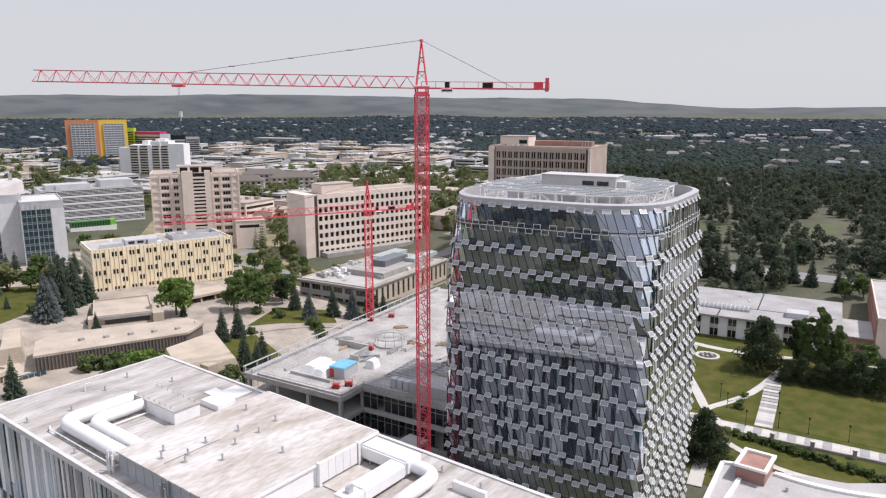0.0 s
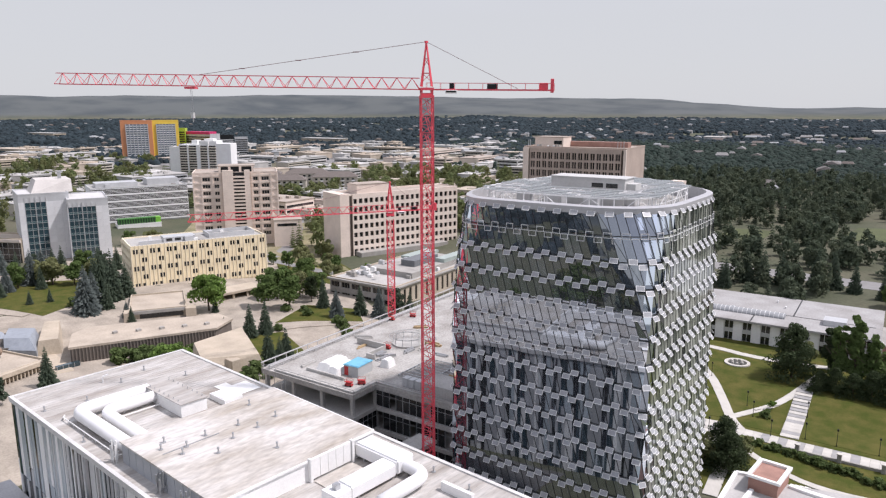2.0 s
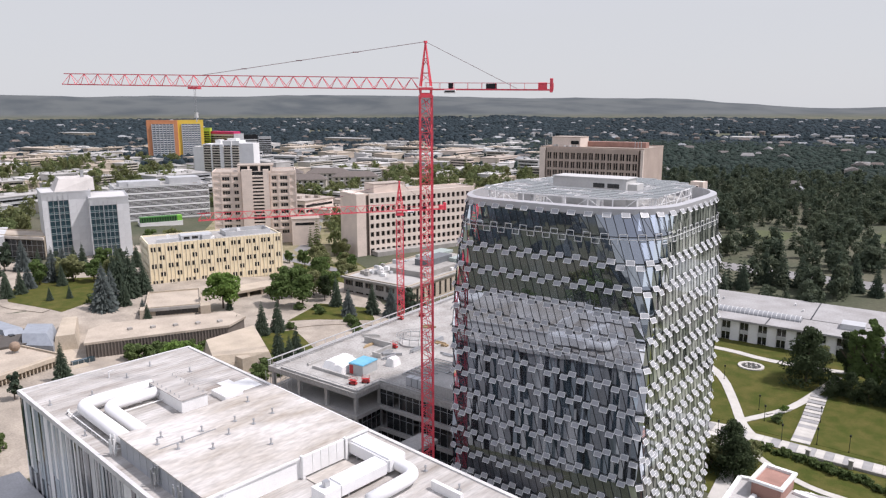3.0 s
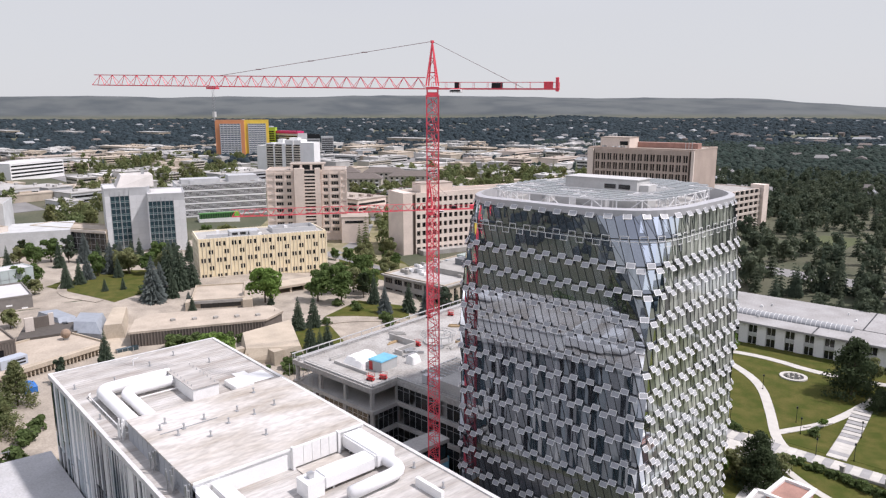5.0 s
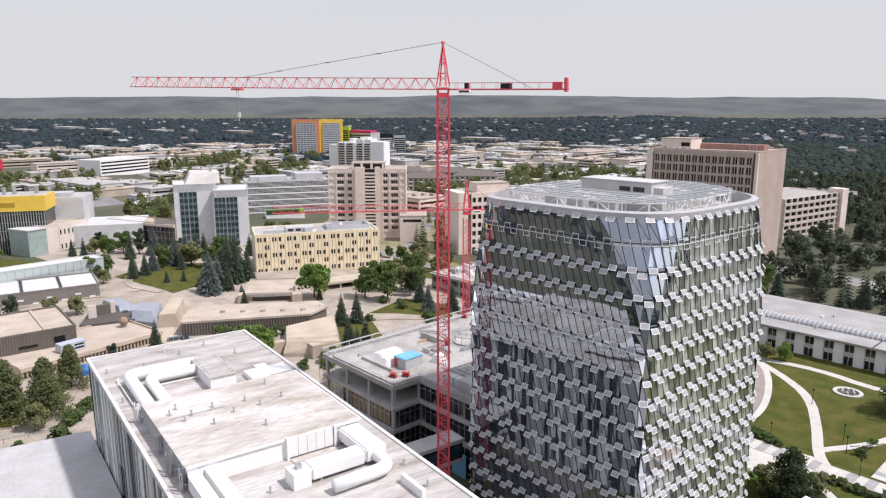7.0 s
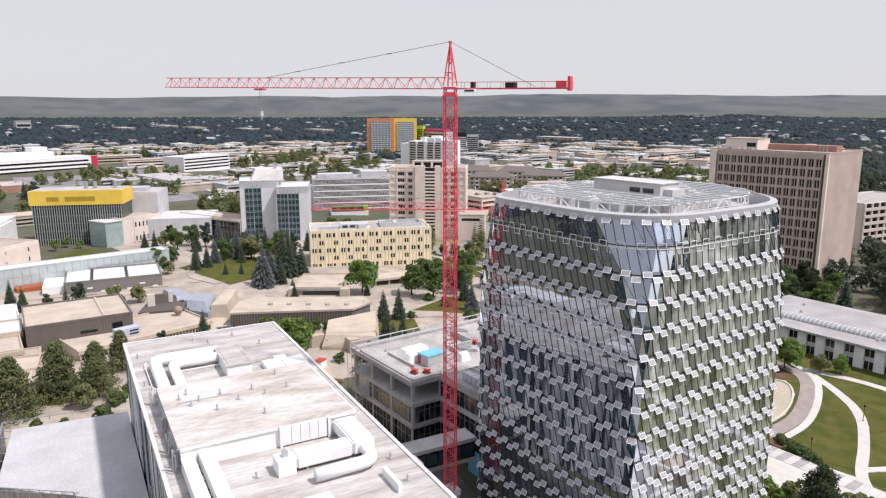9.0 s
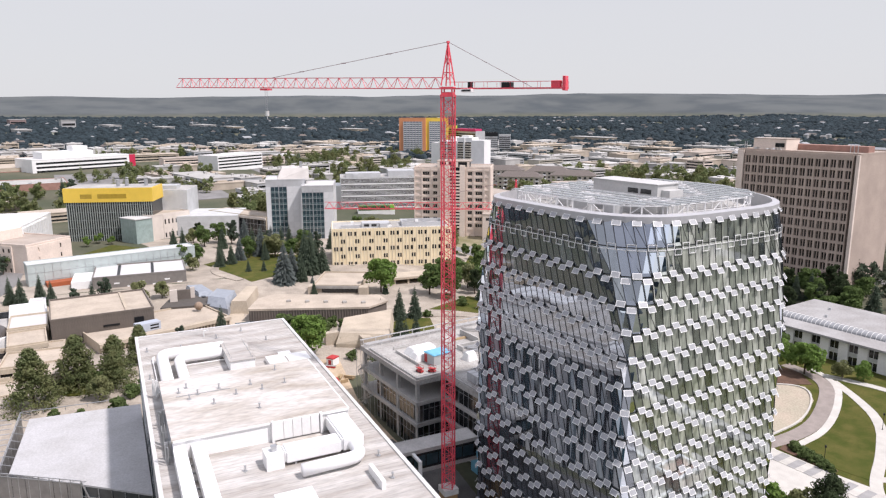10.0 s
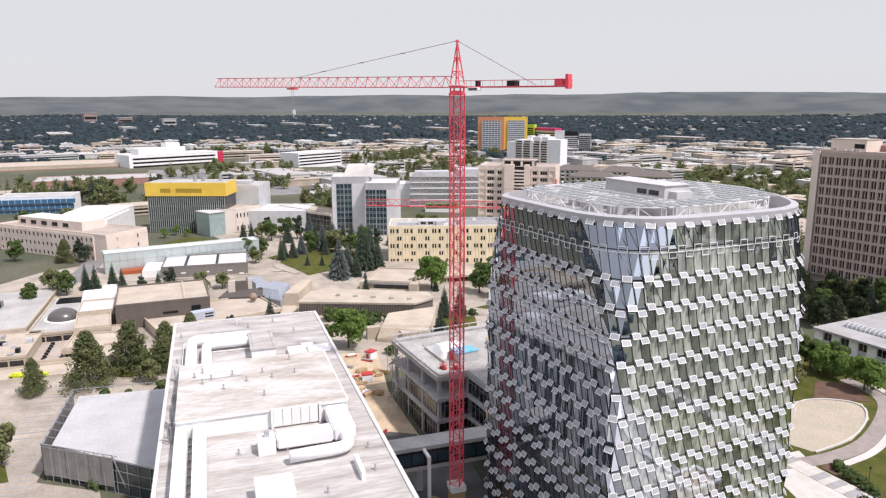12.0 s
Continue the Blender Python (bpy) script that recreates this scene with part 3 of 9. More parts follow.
def tower_crane(at, z0, z_pivot, apex, tip, tail, jib_z, width, label, section=3.0, trolley=None, ties=(0.55,)):
    """A hammerhead crane: mast sections, slewing ring, cab, tower head, jib with trolley, counter-jib with ballast, ties."""
    crane = thing("tower_crane", label, "crane", Matrix.Translation((at[0], at[1], z0)), group="tower cranes")
    w, bm = width / 2, bmesh.new()
    for x, y in ((-w, -w), (w, -w), (w, w), (-w, w)):
        bar(bm, (x, y, 0), (x, y, section), 0.15)
    for i, ((x, y), (u, v)) in enumerate((((-w, -w), (w, -w)), ((w, -w), (w, w)), ((w, w), (-w, w)), ((-w, w), (-w, -w)))):
        bar(bm, (x, y, 0.05), (u, v, 0.05), 0.05)
        bar(bm, (x, y, 0.05), (u, v, section / 2), 0.07)
        bar(bm, (u, v, section / 2), (x, y, section), 0.07)
        bar(bm, (x, y, section / 2), (u, v, section / 2), 0.035)
    bar(bm, (0.35, -w + 0.3, 0.2), (-0.2, w - 0.4, section - 0.2), 0.06)        # ladder
    bar(bm, (0.75, -w + 0.3, 0.2), (0.2, w - 0.4, section - 0.2), 0.05)
    me = mesh("mast_section", bm, REDCRANE)
    for k in range(int((z_pivot - z0) / section)):
        piece("mast_section", me, crane, Matrix.Translation((0, 0, k * section)) @ Matrix.Rotation(radians(50), 4, "Z"))
    h = z_pivot - z0
    d = Vector((tip[0] - at[0], tip[1] - at[1], 0))
    reach = d.length
    d.normalize()
    side, up = Vector((-d.y, d.x, 0)), Vector((0, 0, 1))
    bm = bmesh.new()
    box(bm, -w - 0.15, -w - 0.15, h - 1.0, w + 0.15, w + 0.15, h - 0.6)
    box(bm, -w, -w, h - 0.6, w, w, h - 0.2)
    box(bm, -w - 0.1, -w - 0.1, h + 0.3, w + 0.1, w + 0.1, h + 0.7)
    for x, y in ((-w, -w), (w, -w), (w, w), (-w, w)):
        bar(bm, (x * 0.9, y * 0.9, h - 0.3), (x * 0.9, y * 0.9, h + 0.5), 0.16)
    part("slewing_ring", bm, REDCRANE, crane).matrix_basis = Matrix.Rotation(radians(50), 4, "Z")
    top = Vector((0, 0, apex - z0))
    bm = bmesh.new()
    base = [d * a + side * b + up * (h + 0.9) for a, b in ((0.9, 0.9), (0.9, -0.9), (-0.9, -0.9), (-0.9, 0.9))]
    for p in base:
        bar(bm, p, top, 0.13)
    for f in (0.3, 0.62):
        q = [p.lerp(top, f) for p in base]
        for i in range(4):
            bar(bm, q[i], q[(i + 1) % 4], 0.08)
    box(bm, -0.22, -0.22, top.z - 0.25, 0.22, 0.22, top.z + 0.15)
    for f in (0.12, 0.46, 0.78):
        q = [p.lerp(top, f) for p in base]
        for i in range(4):
            bar(bm, q[i], base[(i + 1) % 4].lerp(top, min(1, f + 0.17)), 0.055)
    part("tower_head", bm, REDCRANE, crane)
    root, end = d * 1.2 + up * (h + 0.4), d * reach + up * (jib_z - z0)
    bm = bmesh.new()
    lattice(bm, root, end, side, up, 1.5, 1.9, int(reach / 2.6), 0.10, 0.055)
    part("jib", bm, REDCRANE, crane)
    back = math.hypot(tail[0] - at[0], tail[1] - at[1])
    rear = d * -back + up * (h + 0.2)
    bm = bmesh.new()
    for s in (0.7, -0.7):
        bar(bm, up * (h + 0.4) + side * s, rear + side * s, 0.16)
        bar(bm, up * (h + 1.5) + side * s, rear + side * s + up * 1.1, 0.035)
        for k in range(10):
            p = (up * (h + 0.4)).lerp(rear, k / 9) + side * s
            bar(bm, p, p + up * 1.1, 0.03)
    for k in range(9):
        p, q = (up * (h + 0.4)).lerp(rear, k / 9), (up * (h + 0.4)).lerp(rear, (k + 1) / 9)
        bar(bm, p + side * 0.7, q - side * 0.7, 0.07)
    part("counter_jib", bm, REDCRANE, crane)
    turn = Matrix.Rotation(math.atan2(d.y, d.x), 4, "Z")

    def slab(name, m, f, *r):
        bm = bmesh.new()
        box(bm, *r)
        bmesh.ops.bevel(bm, geom=bm.edges[:], offset=0.05, segments=1, affect="EDGES")
        o = part(name, bm, m, crane)
        o.matrix_basis = Matrix.Translation((up * (h + 0.4)).lerp(rear, f)) @ turn
        return o

    slab("counterweight", REDCRANE, 0.985, -0.25, -0.75, -0.4, 0.25, 0.75, 1.9)
    slab("counterweight", REDCRANE, 0.92, -0.7, -0.6, 0.1, 0.8, 0.6, 1.2)
    slab("winch", MULLION, 0.52, -0.9, -0.6, 0.1, 0.9, 0.6, 1.0)
    slab("control_box", MULLION, 0.2, -0.4, -0.3, 0.1, 0.4, 0.3, 1.1)
    cab = slab("cab", WHITE, 0.2, -1.0, 0.5, -0.65, 1.0, 1.7, -0.1)
    boxes("cab_window", DARK, cab, (-0.85, 1.7, -0.5, 0.85, 1.73, -0.2))
    bm = bmesh.new()
    for f in ties:
        bar(bm, top, root.lerp(end, f) + up * 1.9, 0.055)
    bar(bm, top, rear.lerp(up * (h + 0.4), 0.28) + up * 0.2, 0.05)
    for f in (0.3, 0.55, 0.8):
        p = top.lerp(root.lerp(end, ties[0]) + up * 1.9, f)
        bar(bm, p - d * 0.5, p + d * 0.5, 0.11)
    part("tie", bm, mat("tie_steel", (0.30, 0.16, 0.17), 0.5, metal=0.3, vary=0.1), crane)
    if trolley:
        p = root.lerp(end, trolley)
        bm = bmesh.new()
        box(bm, -0.9, -0.8, -0.5, 0.9, 0.8, -0.15)
        t = part("trolley", bm, REDCRANE, crane)
        t.matrix_basis = Matrix.Translation(p) @ turn
        bm = bmesh.new()
        for s in (-0.3, 0.3):
            bar(bm, (0, s, -0.5), (0, s * 0.7, -4.6), 0.035)
        part("hoist_rope", bm, STEEL, t)
        bm = bmesh.new()
        prism(bm, [(-0.2, -0.4), (0.2, -0.4), (0.2, 0.4), (-0.2, 0.4)], -5.6, -4.6)
        bar(bm, (0, 0, -6.3), (0, 0, -5.6), 0.1)
        part("hook_block", bm, mat("pale_hook", (0.6, 0.6, 0.58), 0.5), t)
    return crane


big = tower_crane((-77, 96), 10.0, 86.0, 94.3, (-131, 56.7), (-60, 109.5), 87.6, 2.05, "tall red tower crane with lattice mast and long jib", trolley=0.62, ties=(0.6,))
boxes("ballast", mat("white_board", (0.72, 0.72, 0.70), 0.7), big, (-1.5, -1.5, -1.2, 1.5, 1.5, 0.0), label="white weathered base block")
boxes("plinth", mat("plywood", (0.42, 0.27, 0.13), 0.85, scale=1.2, vary=0.15), big, (-1.35, -1.35, -6.0, 1.35, 1.35, -1.2), label="plywood-clad concrete plinth")
tower_crane((-140.0, 149.0), 9.0, 53.2, 62.2, (-164.0, 98.0), (-133.3, 162.0), 54.0, 2.0, "smaller red tower crane behind the building site", ties=(0.55,))

# ---- the white-roofed building below the camera ----
STAINED = mat("stained_roof_sheet", (0.56, 0.54, 0.515), 0.75, scale=5.0, vary=0.22, fine=9, streak=(1.1, 0.34, 1), second=(0.34, 0.30, 0.25), across=True)
SEAM = mat("pale_roof_sheet", (0.50, 0.485, 0.465), 0.7, scale=4.5, vary=0.22, fine=8, streak=(1.4, 0.3, 1), second=(0.27, 0.24, 0.21), piece=0.04, across=True)
DUCTWHITE = mat("white_duct_wrap", (0.80, 0.80, 0.80), 0.5, scale=3, vary=0.04)
BLOCKWALL = mat("white_wall_sheet", (0.80, 0.80, 0.79), 0.55, scale=3, vary=0.06)
GREYWALL = mat("grey_wall_sheet", (0.40, 0.42, 0.45), 0.5, metal=0.2, scale=3, vary=0.08)
R = 31.6


def near_building():
    b = thing("laboratory_building", "long building with pale sheet-metal roof and slatted glass walls", "building", Matrix.Translation((-82, 60, 0)))
    o = Matrix.Translation((82, -60, 0))

    def add(name, material, *rows, label=""):
        moved = [(r[0] + 82, r[1] - 60, r[2], r[3] + 82, r[4] - 60, r[5]) for r in rows]
        if name in ("duct_support", "ledge", "plant_room_cladding", "rectangular_duct"):
            return [boxes(name, material, b, r, label=label) for r in moved]
        return boxes(name, material, b, *moved, label=label)

    add("wall", GREYWALL, (-132.0, 43.6, 0, -28, 76.9, R - 0.6))
    # roof sheets laid side by side, with a standing seam between
    bm = bmesh.new()
    box(bm, -0.498, -16.7, -0.3, 0.498, 16.7, 0)
    box(bm, 0.46, -16.7, 0, 0.53, 16.7, 0.03)
    sheet = mesh("roof_sheet", bm, SEAM)
    for k in range(103):
        piece("roof_sheet", sheet, b, Matrix.Translation((-131.4 + k * 1.0 + 82, 0.25, R)))
    add("coping", mat("weathered_white_metal", (0.62, 0.615, 0.605), 0.6, scale=3, vary=0.12), (-132.4, 43.2, R - 0.7, -28, 43.8, R + 0.22), (-132.4, 76.7, R - 0.7, -28, 77.3, R + 0.22), (-132.4, 43.8, R - 0.7, -131.8, 76.7, R + 0.22), label="white metal roof edge")
    # raised plant room
    T = 34.8
    add("plant_room", BLOCKWALL, (-93, 46, R, -67.6, 73.1, T - 0.25))
    bm = bmesh.new()
    box(bm, -0.498, -13.7, -0.25, 0.498, 13.7, 0)
    sheet2 = mesh("plant_room_sheet", bm, STAINED)
    for k in range(26):
        piece("roof_sheet", sheet2, b, Matrix.Translation((-92.95 + k + 82, -0.45, T)))
    add("plant_room_cladding", GREYWALL, *[(-92.8 + k * 2.2, 45.9, R, -90.75 + k * 2.2, 46.0, T - 0.3) for k in range(12)], label="grey panel wall")
    for k in range(5):
        add("wall_panel", WHITE, (-67.6, 60.9 + k * 1.45, R + 0.3, -67.15, 62.28 + k * 1.45, T + 0.12))
    add("panel_frame", WHITE, (-67.6, 60.45, R, -66.9, 60.85, T + 0.3))
    add("panel_frame", WHITE, (-67.6, 68.2, R, -66.9, 68.6, T + 0.3))
    add("ledge", WHITE, (-67.6, 46, T - 0.25, -67.35, 60.4, T + 0.05), (-67.6, 68.7, T - 0.25, -67.35, 73.1, T + 0.05), (-93, 73.1, T - 0.25, -67.6, 73.3, T + 0.03))
    add("roof_joint", STEEL, (-84.6, 48.0, T, -84.45, 57.0, T + 0.12))

    # big round ducts on brackets
    def duct(pts, r, name="air_duct"):
        bm = bmesh.new()
        full = []
        for i, p in enumerate(pts):                       # rounded bends
            p = Vector(p)
            if 0 < i < len(pts) - 1:
                a, c = Vector(pts[i - 1]), Vector(pts[i + 1])
                u, w = (a - p).normalized(), (c - p).normalized()
                for s in range(6):
                    f = s / 5
                    full.append((p + u * 2.2 * (1 - f) ** 2 + w * 2.2 * f ** 2))
            else:
                full.append(p)
        rings = []
        for i, p in enumerate(full):
            t = (full[min(i + 1, len(full) - 1)] - full[max(i - 1, 0)]).normalized()
            s = t.cross(Vector((0, 0, 1)))
            rings.append([bm.verts.new(o @ (p + (s * math.cos(math.tau * q / 14) + Vector((0, 0, 1)) * math.sin(math.tau * q / 14)) * r)) for q in range(14)])
        for a, c in zip(rings, rings[1:]):
            for q in range(14):
                bm.faces.new((a[q], a[(q + 1) % 14], c[(q + 1) % 14], c[q]))
        bm.faces.new(rings[0])
        bm.faces.new(rings[-1])
        d = part(name, bm, DUCTWHITE, b, "thick white wrapped duct", smooth=True)
        bm = bmesh.new()
        for i in range(0, len(full) - 1):
            p, q = full[i], full[i + 1]
            for s in range(int((q - p).length / 2.4)):
                c = o @ p.lerp(q, (s + 0.5) / max(1, int((q - p).length / 2.4)))
                bar(bm, (c.x, c.y, R), (c.x, c.y, c.z), 0.12)
        if len(bm.verts):
            part("bracket", bm, STEEL, d)
        else:
            bm.free()
        return d

    duct([(-92.5, 47.6, 33.1), (-113.2, 47.6, 33.1), (-113.2, 60, 33.1)], 1.15)
    duct([(-92.5, 50.6, 33.0), (-109.8, 50.6, 33.0), (-109.8, 60, 33.0)], 1.0)
    duct([(-62.0, 71.0, 33.0), (-54.6, 71.0, 33.0), (-54.6, 62.0, 32.8)], 0.95)

    def soft_box(name, x0, y0, z0, x1, y1, z1, label=""):
        bm = bmesh.new()
        box(bm, x0 + 82, y0 - 60, z0, x1 + 82, y1 - 60, z1)
        bmesh.ops.bevel(bm, geom=bm.edges[:], offset=0.25, segments=3, affect="EDGES")
        return part(name, bm, DUCTWHITE, b, label)

    soft_box("rectangular_duct", -67.6, 69.2, R + 0.5, -58.6, 72.7, R + 2.7, "broad white wrapped duct")
    soft_box("rectangular_duct", -61.6, 60.6, R + 0.4, -58.7, 69.2, R + 2.4, "broad white wrapped duct")
    add("duct_support", STEEL, (-66, 69.4, R, -65.7, 72.5, R + 0.5), (-60.5, 69.4, R, -60.2, 72.5, R + 0.5), (-61.4, 62, R, -58.9, 62.3, R + 0.4))
    add("lower_roof_panel", STAINED, (-66.8, 60.9, R + 0.08, -62.0, 68.0, R + 0.16))
    # pipe rail along the ducts
    bm = bmesh.new()
    run = [(-96, 45.9), (-114.8, 45.9), (-115.3, 46.4)]
    for (x, y), (u, v) in zip(run, run[1:]):
        bar(bm, o @ Vector((x, y, R + 0.55)), o @ Vector((u, v, R + 0.55)), 0.09, 6)
        for s in range(10):
            c = o @ Vector((x + (u - x) * s / 9, y + (v - y) * s / 9, R))
            bar(bm, c, c + Vector((0, 0, 0.7)), 0.05)
    bar(bm, o @ Vector((-111.0, 52.2, R + 0.5)), o @ Vector((-107.6, 59.4, R + 0.5)), 0.01)
    bar(bm, o @ Vector((-107.9, 51.8, R + 0.4)), o @ Vector((-107.9, 59.5, R + 0.4)), 0.1, 6)
    part("pipe_rail", bm, WHITE, b, "white pipe on short posts")
    # plant plinths and boxes
    add("plant_box", BLOCKWALL, (-114.2, 59.5, R, -100.5, 64.3, R + 2.3))
    add("plant_box_lid", SEAM, (-114.4, 59.3, R + 2.3, -100.3, 64.5, R + 2.42))
    add("skylight_box", BLOCKWALL, (-104.2, 67.0, R, -99.2, 70.6, R + 1.0), (-104.0, 67.2, R + 1.0, -99.4, 70.4, R + 1.1))
    add("membrane_patch", WHITE, (-106.5, 71.5, R + 0.075, -101.5, 76.0, R + 0.12), (-108.5, 70.4, R + 0.075, -105.2, 73.0, R + 0.118), label="bright white roof patch")
    add("rectangular_duct", DUCTWHITE, (-67.5, 45.9, R + 0.35, -30, 47.7, R + 2.4), (-67.5, 48.5, R + 0.35, -30, 50.4, R + 2.2))
    add("duct_support", STEEL, *[(-65 + k * 2.4, 46, R, -64.8 + k * 2.4, 50.3, R + 0.35) for k in range(14)])
    add("vent_housing", BLOCKWALL, (-61.4, 57.8, R, -58.4, 60.4, R + 2.3))
    add("vent_pipe", STEEL, (-60.4, 58.8, R + 2.3, -59.6, 59.6, R + 3.1))
    add("fan_housing", BLOCKWALL, (-47.5, 56.5, R, -42, 61.5, R + 2.6))
    add("screen_wall", BLOCKWALL, (-52.0, 71.0, R, -46.6, 71.6, R + 1.3))
    # vents
    vent = bmesh.new()
    bar(vent, (0, 0, 0), (0, 0, 0.6), 0.1, 8)
    bar(vent, (0, 0, 0.6), (0, 0, 0.78), 0.17, 8, 0.1)
    bar(vent, (0, 0, 0), (0, 0, 0.1), 0.26, 8)
    vent_me = mesh("roof_vent", vent, STEEL)
    for x, y, z in ((-88, 50, T), (-86.2, 48.6, T), (-84.2, 51.5, T), (-82.6, 50, T), (-85.4, 55.2, T), (-81.5, 57.5, T), (-84.8, 60.5, T), (-81.8, 62, T), (-83, 66.2, T), (-79, 53.5, T), (-74, 60, T), (-90, 66, T),
                    (-120, 52, R), (-124, 60, R), (-118, 70, R), (-127, 66, R), (-121, 45.2, R), (-104, 44.8, R), (-49, 73.5, R), (-60, 55, R), (-45, 66, R), (-56, 74, R), (-62, 64, R)):
        piece("roof_vent", vent_me, b, Matrix.Translation((x + 82, y - 60, z)) @ Matrix.Rotation(x, 4, "Z") @ Matrix.Scale(1.25, 4))
    rnd = random.Random(8)
    for k in range(16):
        piece("roof_vent", vent_me, b, Matrix.Translation((-113.5 + k * 0.82 + 82, 59.9 + (k % 2) * 4 - 60, R + 2.42)) @ Matrix.Scale(0.5, 4))
    # antenna clusters at the wall head
    for x in (-93.6, -80.5, -73.0, -67.5):
        for s in range(7):
            bm = bmesh.new()
            px, py = x + rnd.uniform(-1.1, 1.1), 45.3 + rnd.uniform(-0.5, 0.4)
            z = R + rnd.uniform(0.2, 1.0)
            bar(bm, o @ Vector((px, py, z)), o @ Vector((px, py, z + rnd.uniform(1.6, 3.2))), 0.13, 6)
            bar(bm, o @ Vector((px, py, z + 0.4)), o @ Vector((px + rnd.uniform(-0.6, 0.6), 45.95, z + 0.5)), 0.05)
            bar(bm, o @ Vector((px, py, R)), o @ Vector((px, py, z)), 0.05)
            part("antenna", bm, WHITE if x < -90 else STEEL, b)
    # stack of pipes on the far edge
    bm = bmesh.new()
    bar(bm, o @ Vector((-126.5, 57.6, R)), o @ Vector((-126.5, 57.6, R + 1.3)), 0.14, 6)
    bar(bm, o @ Vector((-126.5, 57.6, R + 1.3)), o @ Vector((-126.2, 58.6, R + 1.5)), 0.14, 6)
    part("goose_neck", bm, WHITE, b)

    # slatted walls: tall panels of white, grey and clear glass with open joints
    looks = [(WHITE, "white_panel"), (GREYMETAL, "grey_panel"), (BLUEGLASS, "glass_panel"), (DARK, "dark_panel"), (mat("frosted_glass_panel", (0.42, 0.47, 0.50), 0.25, vary=0.08), "frosted_panel")]
    meshes = {}
    for face, y in (("west", 43.6), ("east", 76.9)):
        x, k = -131.9, 0
        while x < -30:
            w = rnd.choice((0.55, 0.8, 1.1, 1.1))
            i = rnd.choices(range(5), (0.26, 0.2, 0.17, 0.15, 0.22))[0]
            z1 = R - 0.75
            z0 = rnd.choice((7, 12, 17, 20))
            deep = rnd.choice((0.06, 0.12, 0.2))
            for za, zb, q in ((z0, z1, i), (3, z0 - 0.25, rnd.choices(range(5), (0.2, 0.2, 0.25, 0.2, 0.15))[0])):
                key = (round(w, 2), round(deep, 2), za, zb, q)
                if key not in meshes:
                    bm = bmesh.new()
                    box(bm, 0, -deep, za, w - 0.09, deep, zb)
                    meshes[key] = mesh(looks[q][1], bm, looks[q][0])
                if zb > za + 1:
                    piece(looks[q][1], meshes[key], b, Matrix.Translation((x + 82, y - 60, 0)))
            x += w
    return b


near_building()


